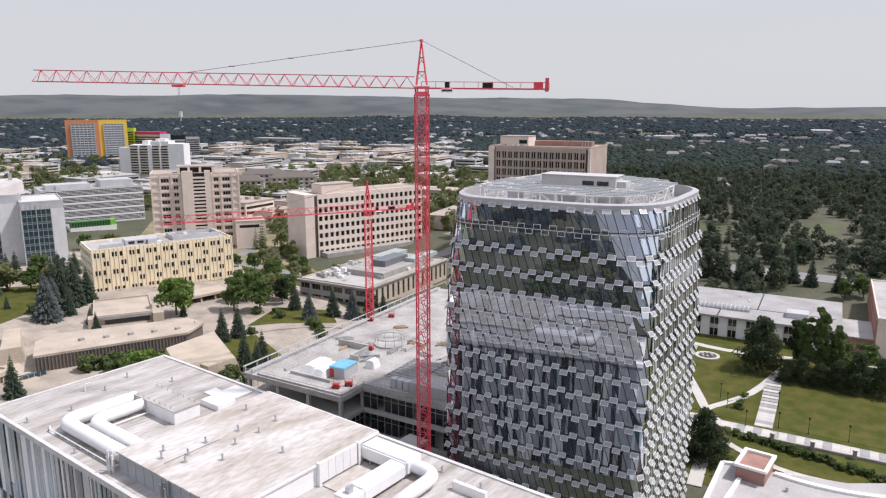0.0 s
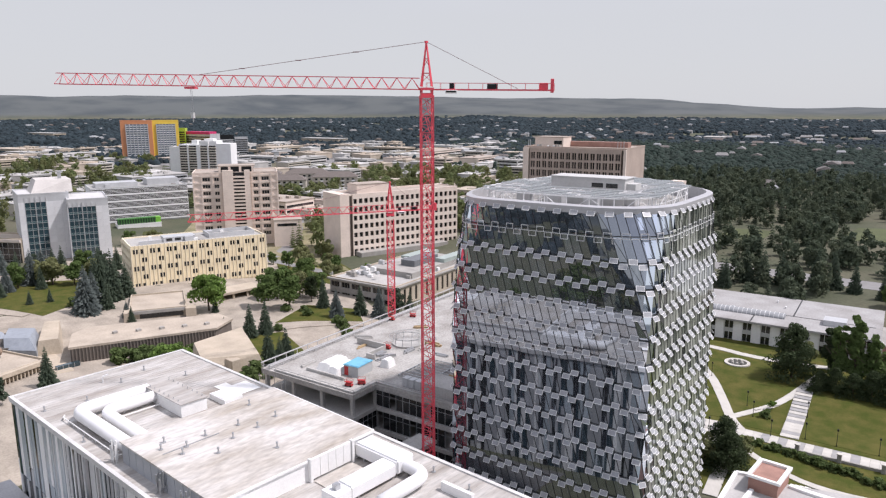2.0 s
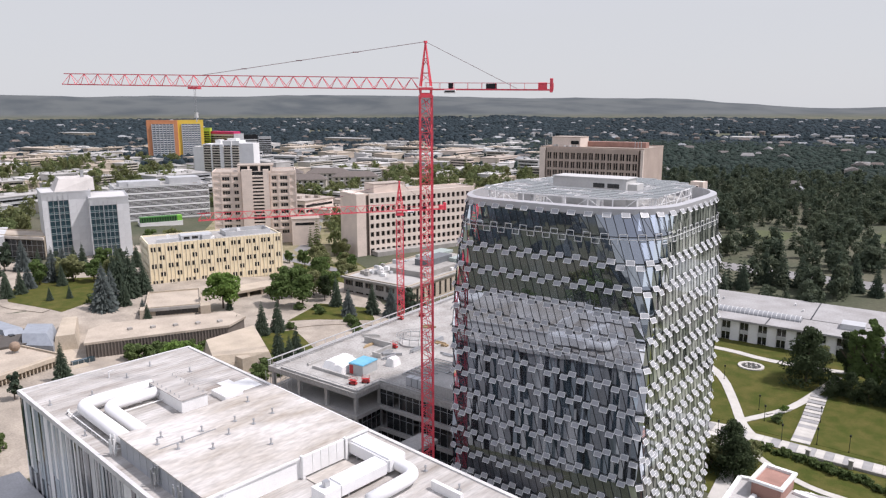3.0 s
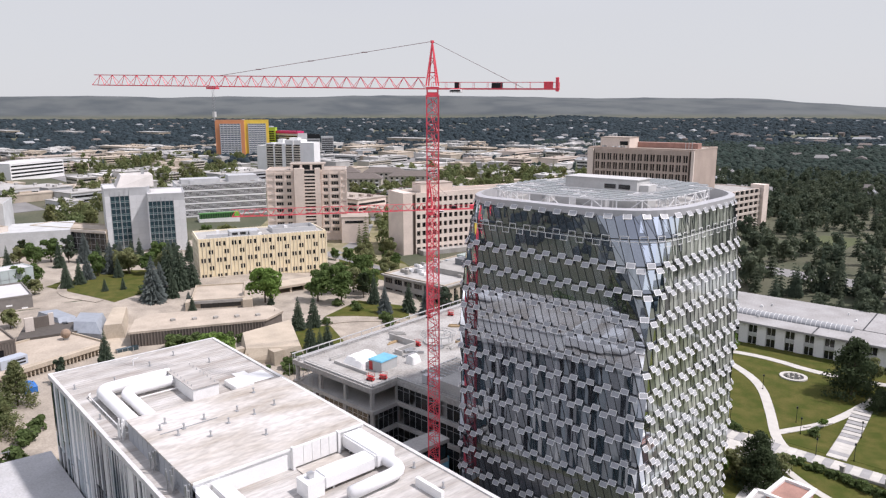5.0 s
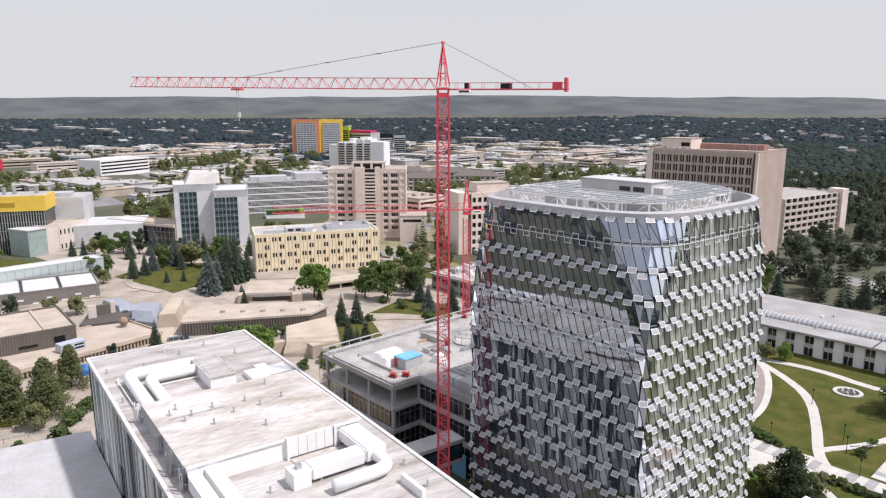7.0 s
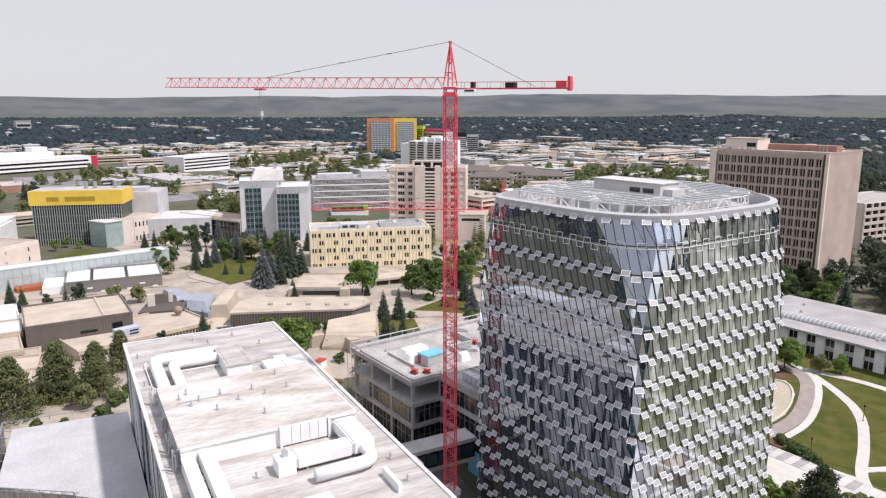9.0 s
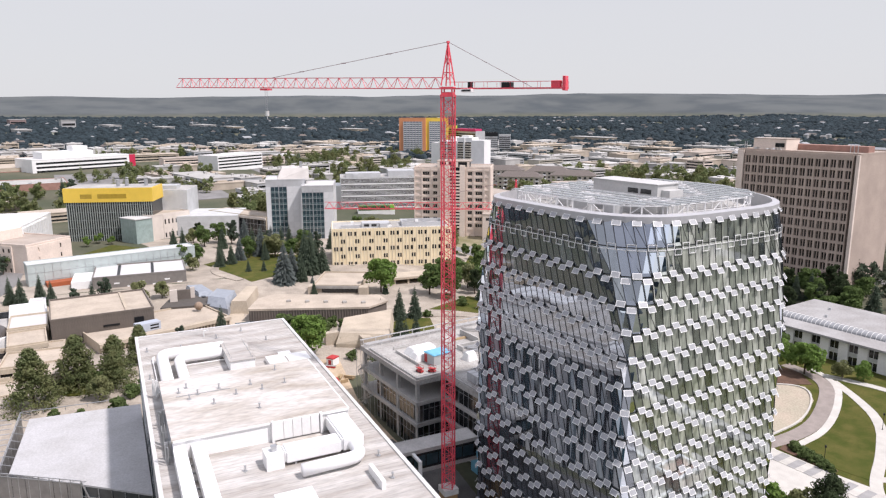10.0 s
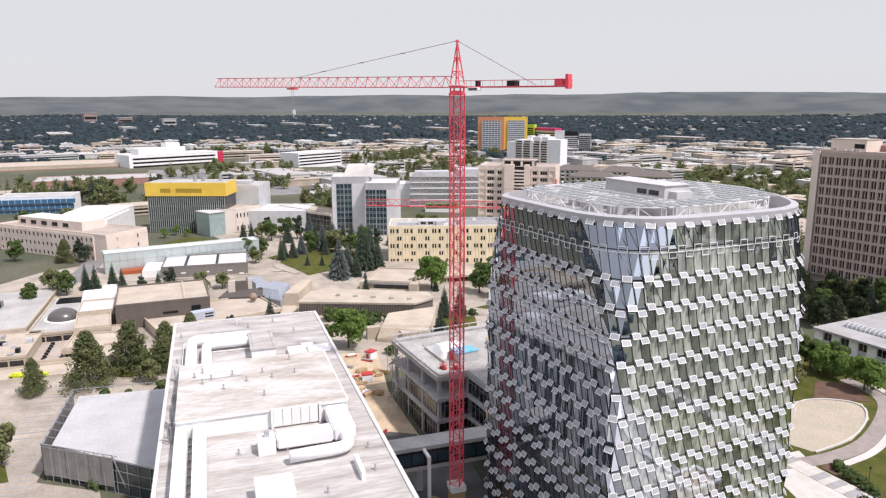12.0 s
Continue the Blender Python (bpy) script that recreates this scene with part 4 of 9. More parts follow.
def low_wing():
    w = thing("low_wing", "low annex with white flat roof, railing and perforated metal screens", "building", Matrix.Translation((-115, 30, 0)))
    o = Matrix.Translation((115, -30, 0))
    P = [(-113.2, 18.4), (-93.0, 43.2), (-137.8, 43.2), (-139.8, 19.8)]
    ring = [(o @ Vector((x, y, 0)))[:2] for x, y in P]
    bm = bmesh.new()
    prism(bm, ring, 0, 13.0)
    part("wall", bm, mat("dark_glass_wall", (0.06, 0.07, 0.075), 0.2, vary=0.2), w)
    bm = bmesh.new()
    prism(bm, ring, 13.0, 13.35)
    part("roof", bm, mat("dusty_white_membrane", (0.44, 0.44, 0.445), 0.85, scale=5, vary=0.14, second=(0.36, 0.355, 0.35)), w, "dusty white membrane roof")
    Q = [(-112.6, 16.6), (-102.3, 31.2), (-101.0, 33.5)]
    FAR = (-142.4, 17.9)
    # screens of perforated sheet hung outside the wall
    mesh_mat = mat("perforated_metal_screen", (0.30, 0.29, 0.28), 0.5, metal=0.3, scale=2, vary=0.14, fine=60)
    for (x0, y0), (x1, y1), n in ((FAR, Q[0], 8), (Q[0], Q[1], 6)):
        for k in range(n):
            a, c = Vector((x0, y0, 0)).lerp(Vector((x1, y1, 0)), k / n + 0.004), Vector((x0, y0, 0)).lerp(Vector((x1, y1, 0)), (k + 1) / n - 0.004)
            t = (c - a).normalized() * 0.05
            side = Vector((-t.y, t.x, 0))
            bm = bmesh.new()
            prism(bm, [(o @ (a + side))[:2], (o @ (a - side))[:2], (o @ (c - side))[:2], (o @ (c + side))[:2]], 7.6, 13.6)
            part("screen_panel", bm, mesh_mat, w)
    bm = bmesh.new()
    posts = [FAR, Q[0], Q[1]]
    for (x0, y0), (x1, y1) in zip(posts, posts[1:]):
        for z in (13.7, 14.3, 7.5):
            bar(bm, o @ Vector((x0, y0, z)), o @ Vector((x1, y1, z)), 0.1)
        for k in range(9):
            p = Vector((x0, y0, 0)).lerp(Vector((x1, y1, 0)), k / 8)
            bar(bm, o @ Vector((p.x, p.y, 5)), o @ Vector((p.x, p.y, 14.4)), 0.1)
            q = p + Vector((-0.2, 2.0, 0)) if x0 == FAR[0] else p + Vector((-1.4, 0.9, 0))
            bar(bm, o @ Vector((p.x, p.y, 14.2)), o @ Vector((q.x, q.y, 13.3)), 0.09)
    bar(bm, o @ Vector((FAR[0], FAR[1], 14.3)), o @ Vector((-141.0, 36.5, 14.3)), 0.1)
    for k in range(5):
        y = FAR[1] + k * 4.6
        bar(bm, o @ Vector((FAR[0] + 0.3, y, 13.2)), o @ Vector((FAR[0] + 0.3, y, 14.3)), 0.07)
    bar(bm, o @ Vector((Q[1][0], Q[1][1], 14.3)), o @ Vector((Q[2][0], Q[2][1], 7.5)), 0.14)
    part("railing", bm, STEEL, w, "grey steel railing and outriggers")
    bm = bmesh.new()
    for k in range(12):
        p = Vector((-113.2, 18.4, 0)).lerp(Vector((-93.0, 43.2, 0)), k / 11)
        bar(bm, o @ Vector((p.x + 0.1, p.y - 0.1, 4)), o @ Vector((p.x + 0.1, p.y - 0.1, 13)), 0.09)
    for z in (6, 8.5, 11):
        bar(bm, o @ Vector((-113.1, 18.3, z)), o @ Vector((-92.9, 43.1, z)), 0.08)
    part("window_frame", bm, STEEL, w)


low_wing()

# ---- the building site between the two ----
def building_site():
    """A concrete frame: slabs on columns, glazing going in below, plant and sheds on the deck."""
    A, ang = Vector((-133.0, 97.4, 0)), math.atan2(3.4, 29.3)
    m = Matrix.Translation(A) @ Matrix.Rotation(ang, 4, "Z")
    s = thing("concrete_frame_building", "unfinished concrete frame building with open floors and roof railings", "building site", m)
    L = [(0, 0), (29.5, 0), (29.5, 7.8), (58, 7.8), (58, 64), (42, 92), (-2, 92)]
    Z = 21.4
    bm = bmesh.new()
    prism(bm, L, Z - 1.25, Z)
    part("roof_slab", bm, mat("stained_deck_concrete", (0.40, 0.39, 0.37), 0.9, scale=5, vary=0.24, fine=10, bump=0.02, second=(0.27, 0.255, 0.235)), s, "bare stained concrete roof deck")
    for z in (16.0, 10.6):
        bm = bmesh.new()
        prism(bm, L, z - 0.9, z)
        part("floor_slab", bm, NEWCONC, s)
    # solid dark box put in for the shade inside the open floors
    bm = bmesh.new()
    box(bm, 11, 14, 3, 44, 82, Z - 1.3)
    part("interior", bm, mat("interior_shade", (0.16, 0.155, 0.15), 0.9, vary=0.2), s, "dark box standing for the shade inside")
    col = bmesh.new()
    box(col, -0.4, -0.4, 3, 0.4, 0.4, Z - 1.25)
    col_me = mesh("column", col, NEWCONC)
    for x, y in [(0.9 + 9.2 * k, 0.9) for k in range(4)] + [(28.6, 8.7), (37, 8.7), (45.5, 8.7), (54, 8.7)] + [(0.4, 9 + 8.5 * k) for k in range(9)]:
        piece("column", col_me, s, Matrix.Translation((x, y, 0)))
    # glazing frames on the lower floors
    glass_me = {}
    for run, (x0, y0), (x1, y1), n in (("w", (1.4, 0.5), (29, 0.5), 16), ("i", (29.2, 0.5), (29.2, 8.2), 5), ("s", (29.2, 8.2), (56, 8.2), 14)):
        for z0, z1 in ((3.5, 9.6), (10.7, 15.0)) if run != "s" else ((3.5, 9.6), (10.7, 15.0), (16.1, 20.0)):
            for k in range(n):
                dx, dy = (x1 - x0) / n, (y1 - y0) / n
                w = math.hypot(dx, dy)
                key = (round(w, 3), z0)
                if key not in glass_me:
                    bm = bmesh.new()
                    box(bm, 0.04, 0.05, z0, w - 0.04, 0.12, z1)
                    g = mesh("window_pane", bm, DARK)
                    bm = bmesh.new()
                    for r in ((0, 0, z0, 0.09, 0.16, z1), (w - 0.05, 0, z0, w, 0.16, z1), (0, 0, z0, w, 0.16, z0 + 0.12), (0, 0, z1 - 0.12, w, 0.16, z1), (0, 0, (z0 + z1) / 2 + 0.8, w, 0.16, (z0 + z1) / 2 + 0.9)):
                        box(bm, *r)
                    glass_me[key] = (g, mesh("window_frame", bm, STEEL))
                at = Matrix.Translation((x0 + dx * k, y0 + dy * k, 0)) @ Matrix.Rotation(math.atan2(dy, dx), 4, "Z")
                if run != "w" or k > 3:
                    piece("window_frame", glass_me[key][1], s, at)
                    if (k * 7 + int(z0)) % 5:
                        piece("window_pane", glass_me[key][0], s, at)
    # roof upstand and railings
    bm = bmesh.new()
    for (x0, y0), (x1, y1) in zip(L[:4], L[1:4]):
        d = Vector((x1 - x0, y1 - y0, 0))
        n = max(2, int(d.length / 2.4))
        for z in (0.55, 1.1):
            bar(bm, (x0, y0 + 0.15, Z + z), (x1, y1 + 0.15, Z + z), 0.05)
        for k in range(n + 1):
            p = Vector((x0, y0 + 0.15, Z)) + d * (k / n)
            bar(bm, p, p + Vector((0, 0, 1.15)), 0.05)
    part("railing", bm, STEEL, s, "temporary steel roof railing")
    bm = bmesh.new()
    for off, z in ((0.1, 1.3), (2.2, 0.9), (3.0, 0.9)):
        bar(bm, (-0.4 + off, 0.2, Z + z), (-2 + off, 90, Z + z), 0.17)
        for k in range(24):
            y = 1 + k * 3.8
            bar(bm, (-0.4 + off - y * 0.0175, y, Z), (-0.4 + off - y * 0.0175, y, Z + z), 0.1)
    part("roof_rail", bm, mat("pale_steel", (0.58, 0.58, 0.58), 0.5, metal=0.3, vary=0.08), s, "pale steel edge beams")
    boxes("upstand", NEWCONC, s, (4, 0.5, Z, 29, 0.9, Z + 0.5), (28.6, 0.9, Z, 29.2, 7.8, Z + 0.5), (29.2, 8, Z, 57, 8.4, Z + 0.5), (10, 5.2, Z, 22, 5.6, Z + 0.7))
    # curb walls, trays and stores on the deck
    boxes("curb_wall", NEWCONC, s, (7.0, 27.0, Z, 16.6, 27.4, Z + 1.6), (16.2, 20.0, Z, 16.6, 27.0, Z + 1.2), (16.6, 20, Z, 19, 20.4, Z + 1.2))
    # stair core beside the tower, and hoarding
    boxes("stair_core", NEWCONC, s, (41, 9.3, 2, 50.5, 16, 24.0))
    boxes("hoarding", BLUE, s, (41.5, 7.2, 2, 46, 7.35, 8.2), label="blue tarpaulin hoarding")
    return s, m, Z


site, SITE, DECK = building_site()
SITE_INV = SITE.inverted()


def on_deck(x, y, turn=0.0):
    return Matrix.Translation((x, y, DECK)) @ Matrix.Rotation(radians(turn) + math.atan2(3.4, 29.3), 4, "Z")


def site_things():
    rnd = random.Random(11)
    # store shed with blue roof
    shed = thing("site_shed", "grey site shed with bright blue roof", "shed", on_deck(-112.8, 109.5, 4))
    boxes("wall", mat("grey_shed_sheet", (0.45, 0.46, 0.46), 0.6, vary=0.08), shed, (-2.1, -1.4, 0, 2.1, 4.2, 2.5))
    bm = bmesh.new()
    box(bm, -2.25, -1.55, 2.5, 2.25, 4.35, 2.62)
    box(bm, -2.0, -1.3, 2.62, 2.0, 4.1, 2.72)
    part("roof", bm, BLUE, shed, "bright blue sheeted roof")
    boxes("door", RED, shed, (-1.9, -1.48, 0.1, -0.8, -1.4, 2.2), label="red door")
    # white tarpaulin tents
    for x, y, w, l in ((-120.5, 109.5, 4.2, 8.5), (-116.6, 108.8, 3.2, 8.0), (-110.8, 118.5, 2.6, 3.2)):
        t = thing("tarpaulin_stack", "stack of material under white tarpaulin", "tarpaulin", on_deck(x, y, 3), group="covered stacks")
        bm = bmesh.new()
        n = 9
        grid = []
        for i in range(n):
            for j in range(n):
                u, v = i / (n - 1) - 0.5, j / (n - 1) - 0.5
                edge = max(abs(u), abs(v)) > 0.49
                grid.append(bm.verts.new((u * w, v * l, 0.0 if edge else 2.1 - 0.8 * abs(u) + 0.25 * noise.noise((u * 6 + x, v * 8, 1)))))
        for i in range(n - 1):
            for j in range(n - 1):
                bm.faces.new((grid[i * n + j], grid[(i + 1) * n + j], grid[(i + 1) * n + j + 1], grid[i * n + j + 1]))
        part("sheet", bm, WHITE, t, smooth=False)
    # red lifts and machines
    for x, y, a in ((-108.4, 103.8, 10), (-107.0, 106.4, 30), (-119.8, 127.3, 0), (-137.0, 146.0, 0), (-134.5, 152.5, 20)):
        lift_ = thing("scissor_lift", "red scissor lift parked on the roof deck", "lift", on_deck(x, y, a) @ Matrix.Scale(0.75, 4), group="site machines")
        boxes("chassis", RED, lift_, (-1.2, -0.6, 0.25, 1.2, 0.6, 0.8), (-1.2, -0.6, 1.3, 1.2, 0.6, 1.45))
        for wx in (-0.8, 0.8):
            bm = bmesh.new()
            bar(bm, (wx, -0.65, 0.28), (wx, 0.65, 0.28), 0.28, 10)
            part("wheel", bm, MULLION, lift_)
        bm = bmesh.new()
        for sx in (-1.15, 1.15):
            for sy in (-0.55, 0.55):
                bar(bm, (sx, sy, 1.45), (sx, sy, 2.3), 0.05)
        for sy in (-0.55, 0.55):
            bar(bm, (-1.15, sy, 2.3), (1.15, sy, 2.3), 0.05)
            bar(bm, (-1.1, sy * 0.9, 0.8), (1.1, sy * 0.9, 1.3), 0.06)
        part("guard_rail", bm, RED, lift_)
    # round steel pavilion frame
    g = thing("round_steel_frame", "round steel skylight frame on the roof deck", "steel frame", on_deck(-118.5, 133.5) @ Matrix.Scale(0.68, 4))
    bm = bmesh.new()
    for k in range(20):
        a, c = math.tau * k / 20, math.tau * (k + 1) / 20
        for r, z in ((5.6, 0.4), (5.6, 3.2), (7.2, 3.6), (3.0, 3.9)):
            bar(bm, (r * math.cos(a), r * math.sin(a), z), (r * math.cos(c), r * math.sin(c), z), 0.09)
        bar(bm, (3.0 * math.cos(a), 3.0 * math.sin(a), 3.9), (7.2 * math.cos(a), 7.2 * math.sin(a), 3.6), 0.07)
        if k % 2 == 0:
            bar(bm, (5.6 * math.cos(a), 5.6 * math.sin(a), 0), (5.6 * math.cos(a), 5.6 * math.sin(a), 3.5), 0.1)
    part("frame", bm, STEEL, g)
    bm = bmesh.new()
    ring = [(5.9 * math.cos(math.tau * k / 32), 5.9 * math.sin(math.tau * k / 32)) for k in range(32)]
    prism(bm, ring, 0, 0.7)
    part("curb", bm, NEWCONC, g)
    # bundles of steel and timber
    for k in range(26):
        x, y = rnd.uniform(-131, -92), rnd.uniform(103, 150)
        lx, ly = (SITE_INV @ Vector((x, y, 0)))[:2]
        if not (2.5 < lx < 50 and 2 < ly < 60) or (lx > 27 and ly < 10) or abs(x + 116) < 9 and abs(y - 111) < 8 or math.hypot(x + 120.3, y - 133.5) < 8:
            continue
        b = thing("material_bundle", "bundle of building material lying on the deck", "material", on_deck(x, y, rnd.choice((0, 90, 40))), group="bundles on the deck")
        look_ = rnd.choice((STEEL, mat("sawn_timber", (0.45, 0.33, 0.19), 0.85, vary=0.15), NEWCONC, STEEL))
        for i in range(rnd.randint(3, 6)):
            boxes("bar_stock", look_, b, (-rnd.uniform(1.2, 2.6), i * 0.34, 0, rnd.uniform(1.2, 2.6), i * 0.34 + 0.27, rnd.uniform(0.25, 0.7)))
    # steel beams over the opening
    st = thing("steel_grid", "grid of steel joists over a roof opening", "steel frame", on_deck(-97, 121.5))
    for k in range(9):
        bm = bmesh.new()
        bar(bm, (-8, -5 + k * 1.6, 0.35), (9, -5 + k * 1.6, 0.35), 0.13)
        part("joist", bm, STEEL, st)
    for x in (-8, 0, 9):
        bm = bmesh.new()
        bar(bm, (x, -5, 0.2), (x, 8, 0.2), 0.2)
        part("bearer", bm, STEEL, st)
    for k in range(5):
        c = thing("ventilation_unit", "grey ventilation unit standing on the deck", "machine", on_deck(-98.5 + k * 1.7, 112.6 + k * 0.2), group="ventilation units")
        boxes("casing", GREYMETAL, c, (-0.75, -0.9, 0.1, 0.75, 0.9, 2.1))
        boxes("skid", MULLION, c, (-0.75, -0.8, 0, 0.75, -0.6, 0.1), (-0.75, 0.6, 0, 0.75, 0.8, 0.1))
    # enclosed foot bridge, lamp post and yard
    br = thing("foot_bridge", "enclosed concrete footbridge with window strip", "bridge", Matrix.Translation((-86.5, 77.3, 0)))
    boxes("deck", NEWCONC, br, (-2.2, 0, 9.9, 2.2, 29, 10.6), (-2.5, 0, 14.4, 2.5, 29, 15.2))
    boxes("inner", DARK, br, (-1.9, 0, 10.6, 1.9, 29, 14.4))
    for k in range(10):
        boxes("panel", BLUEGLASS, br, (1.9, 0.6 + k * 2.8, 11.2, 2.05, 3.1 + k * 2.8, 13.6))
    boxes("pier", NEWCONC, br, (-0.8, 13, 2, 0.8, 14.4, 9.9))
    lp = thing("lamp_mast", "white square lamp mast in the yard", "lamp", Matrix.Translation((-80.0, 91.3, 4)))
    boxes("post", WHITE, lp, (-0.3, -0.3, 0, 0.3, 0.3, 10.5))
    boxes("arm", WHITE, lp, (-3.6, -0.3, 10.5, 0.3, 0.3, 11.0))
    boxes("footing", BLUE, lp, (-0.9, -0.9, -0.2, 0.9, 0.9, 1.0), label="blue barrier at its foot")
    for x, y in ((-143, 92.5), (-158, 97)):
        c = thing("site_container", "white site cabin with red door", "cabin", Matrix.Translation((x, y, lift(x, y))) @ Matrix.Rotation(x, 4, "Z"), group="site cabins")
        boxes("body", WHITE, c, (-1.5, -1.2, 0.1, 1.5, 1.2, 2.3))
        boxes("roof", RED, c, (-1.55, -1.25, 2.3, 1.55, 1.25, 2.6))
        boxes("door", RED, c, (1.5, -0.5, 0.2, 1.56, 0.5, 2.0))
    timber = mat("sawn_timber", (0.45, 0.33, 0.19), 0.85, vary=0.15)
    for k in range(46):
        x, y = (rnd.uniform(-162, -132), rnd.uniform(82, 99)) if k < 30 else (rnd.uniform(-118, -78), rnd.uniform(80, 95))
        if math.hypot(x + 77, y - 96) < 4 or abs(x + 86.5) < 5 and k >= 30 or x > -136 and y > 94:
            continue
        m = Matrix.Translation((x, y, lift(x, y) + 0.12)) @ Matrix.Rotation(rnd.uniform(0, 3.1), 4, "Z")
        if k % 4 == 3:
            b = thing("pipe_stack", "stack of pipes lying in the yard", "pipes", m, group="stacks in the yard")
            for i, (u, v) in enumerate(((-0.35, 0.16), (0, 0.16), (0.35, 0.16), (-0.18, 0.46), (0.18, 0.46))):
                bm = bmesh.new()
                bar(bm, (-1.8, u, v), (1.8, u, v), 0.17, 8)
                part("pipe", bm, rnd.choice((RED, STEEL, CONCRETE)), b)
        else:
            b = thing("timber_stack" if k % 4 else "pallet_load", "stacked boards in the yard" if k % 4 else "loaded pallet standing in the yard", "material", m, group="stacks in the yard")
            for i in range(rnd.randint(3, 5)):
                boxes("board" if k % 4 else "crate", timber if k % 4 else rnd.choice((WHITE, RED, GREYMETAL, timber)), b, (-rnd.uniform(0.8, 1.9), i * 0.4 - 0.8, 0, rnd.uniform(0.8, 1.9), i * 0.4 - 0.45, rnd.uniform(0.3, 1.1)))
    # stair and ramp frames going up at the open end
    f = thing("scaffold_stair", "steel scaffold stair against the open floors", "scaffold", SITE)
    for k, (x0, z0, x1, z1) in enumerate(((1.5, 6, 8.5, 10.6), (8.5, 10.6, 1.5, 15.2), (1.5, 15.2, 8.5, 20.0))):
        bm = bmesh.new()
        for y in (-1.6, -0.7):
            bar(bm, (x0, y, z0), (x1, y, z1), 0.09)
            bar(bm, (x0, y, z0 + 1.0), (x1, y, z1 + 1.0), 0.05)
        for i in range(14):
            v = (i + 0.5) / 14
            bar(bm, (x0 + (x1 - x0) * v, -1.6, z0 + (z1 - z0) * v), (x0 + (x1 - x0) * v, -0.7, z0 + (z1 - z0) * v), 0.07)
        part("flight", bm, STEEL, f)
    for x in (1.2, 5, 8.8):
        for y in (-1.8, -0.5):
            bm = bmesh.new()
            bar(bm, (x, y, 3.5), (x, y, 21), 0.06)
            part("standard", bm, STEEL, f)


site_things()

# ---- campus buildings ----
def frame_of(p0, p1):
    """A frame at the left end of a front, x along the front, y away behind it."""
    return Matrix.Translation((p0[0], p0[1], 0)) @ Matrix.Rotation(math.atan2(p1[1] - p0[1], p1[0] - p0[0]), 4, "Z")


def span_of(p0, p1):
    return math.hypot(p1[0] - p0[0], p1[1] - p0[1])


PANES = {}


def pane_mesh(w, h, slots, material, deep=0.08, name="window", gap=0.07):
    """A window: one or more glass slots side by side."""
    key = (round(w, 2), round(h, 2), slots, material.name, gap)
    if key not in PANES:
        bm = bmesh.new()
        s = w / slots
        for i in range(slots):
            box(bm, -w / 2 + i * s + gap * s, 0, 0, -w / 2 + (i + 1) * s - gap * s, deep, h)
        PANES[key] = mesh(name, bm, material)
    return PANES[key]


def grid_face(parent, m, width, z0, z1, floors, bays, win_w, win_h, wall, glass=None, slots=1, deep=0.45, sill=0.3, margin=0.0, skip=None, gap=0.07):
    """A front with real openings: spandrels and piers stand proud of the glass line."""
    glass = glass or DARK
    fh, bw = (z1 - z0) / floors, (width - 2 * margin) / bays
    bm = bmesh.new()
    for f in range(floors):
        a = z0 + f * fh
        box(bm, 0, -deep, a, width, 0, a + fh * sill)
        box(bm, 0, -deep, a + fh * sill + win_h, width, 0, a + fh)
        edges = [0.0]
        for b in range(bays):
            c = margin + (b + 0.5) * bw
            edges += [c - win_w / 2, c + win_w / 2]
        edges.append(width)
        for l, r in zip(edges[::2], edges[1::2]):
            if r - l > 0.01:
                box(bm, l, -deep + 0.002, a + fh * sill, r, 0, a + fh * sill + win_h)
        if gap > 0.1:                                   # a slim post between the lights of a window
            for b in range(bays):
                c = margin + (b + 0.5) * bw
                box(bm, c - win_w * gap / 2, -deep * 0.8, a + fh * sill, c + win_w * gap / 2, 0, a + fh * sill + win_h)
        for b in range(bays):
            if skip and skip(f, b):
                continue
            piece("window", pane_mesh(win_w, win_h, slots, glass, gap=gap), parent, m @ Matrix.Translation((margin + (b + 0.5) * bw, -0.12, a + fh * sill)))
    ob = part("facade", bm, wall, parent)
    ob.matrix_basis = m
    return ob


def shell(name, label, p0, p1, depth, z0, z1, wall, roof, category="building", parapet=0.7):
    """A building's body, roof and parapet, in the frame of its front."""
    t = thing(name, label, category, frame_of(p0, p1))
    w = span_of(p0, p1)
    boxes("wall", wall, t, (0, 0, z0 - 4, w, depth, z1))
    boxes("roof", roof, t, (0.1, 0.1, z1, w - 0.1, depth - 0.1, z1 + 0.12))
    if parapet:
        boxes("parapet", wall, t, (-0.1, -0.1, z1, w + 0.1, 0.3, z1 + parapet), (-0.1, depth - 0.3, z1, w + 0.1, depth + 0.1, z1 + parapet), (-0.1, 0.3, z1, 0.3, depth - 0.3, z1 + parapet), (w - 0.3, 0.3, z1, w + 0.1, depth - 0.3, z1 + parapet))
    return t, w


def right_face(w):
    return Matrix.Translation((w, 0, 0)) @ Matrix.Rotation(radians(90), 4, "Z")


def left_face(depth):
    return Matrix.Translation((0, depth, 0)) @ Matrix.Rotation(radians(-90), 4, "Z")


def roof_clutter(t, w, d, z, n, seed, lo=1.0, hi=4.0, tall=2.2):
    rnd = random.Random(seed)
    for _ in range(n):
        x, y = rnd.uniform(2, w - 4), rnd.uniform(1.5, max(2, d - 4))
        a, b, h = rnd.uniform(lo, hi), rnd.uniform(lo, hi * 0.7), rnd.uniform(0.7, tall)
        m = rnd.choice((GREYMETAL, WHITE, STEEL, CONCRETE))
        boxes("rooftop_unit", m, t, (x, y, z, x + a, y + b, z + h), (x + 0.1, y + 0.1, z + h, x + a - 0.1, y + b - 0.1, z + h + 0.12))


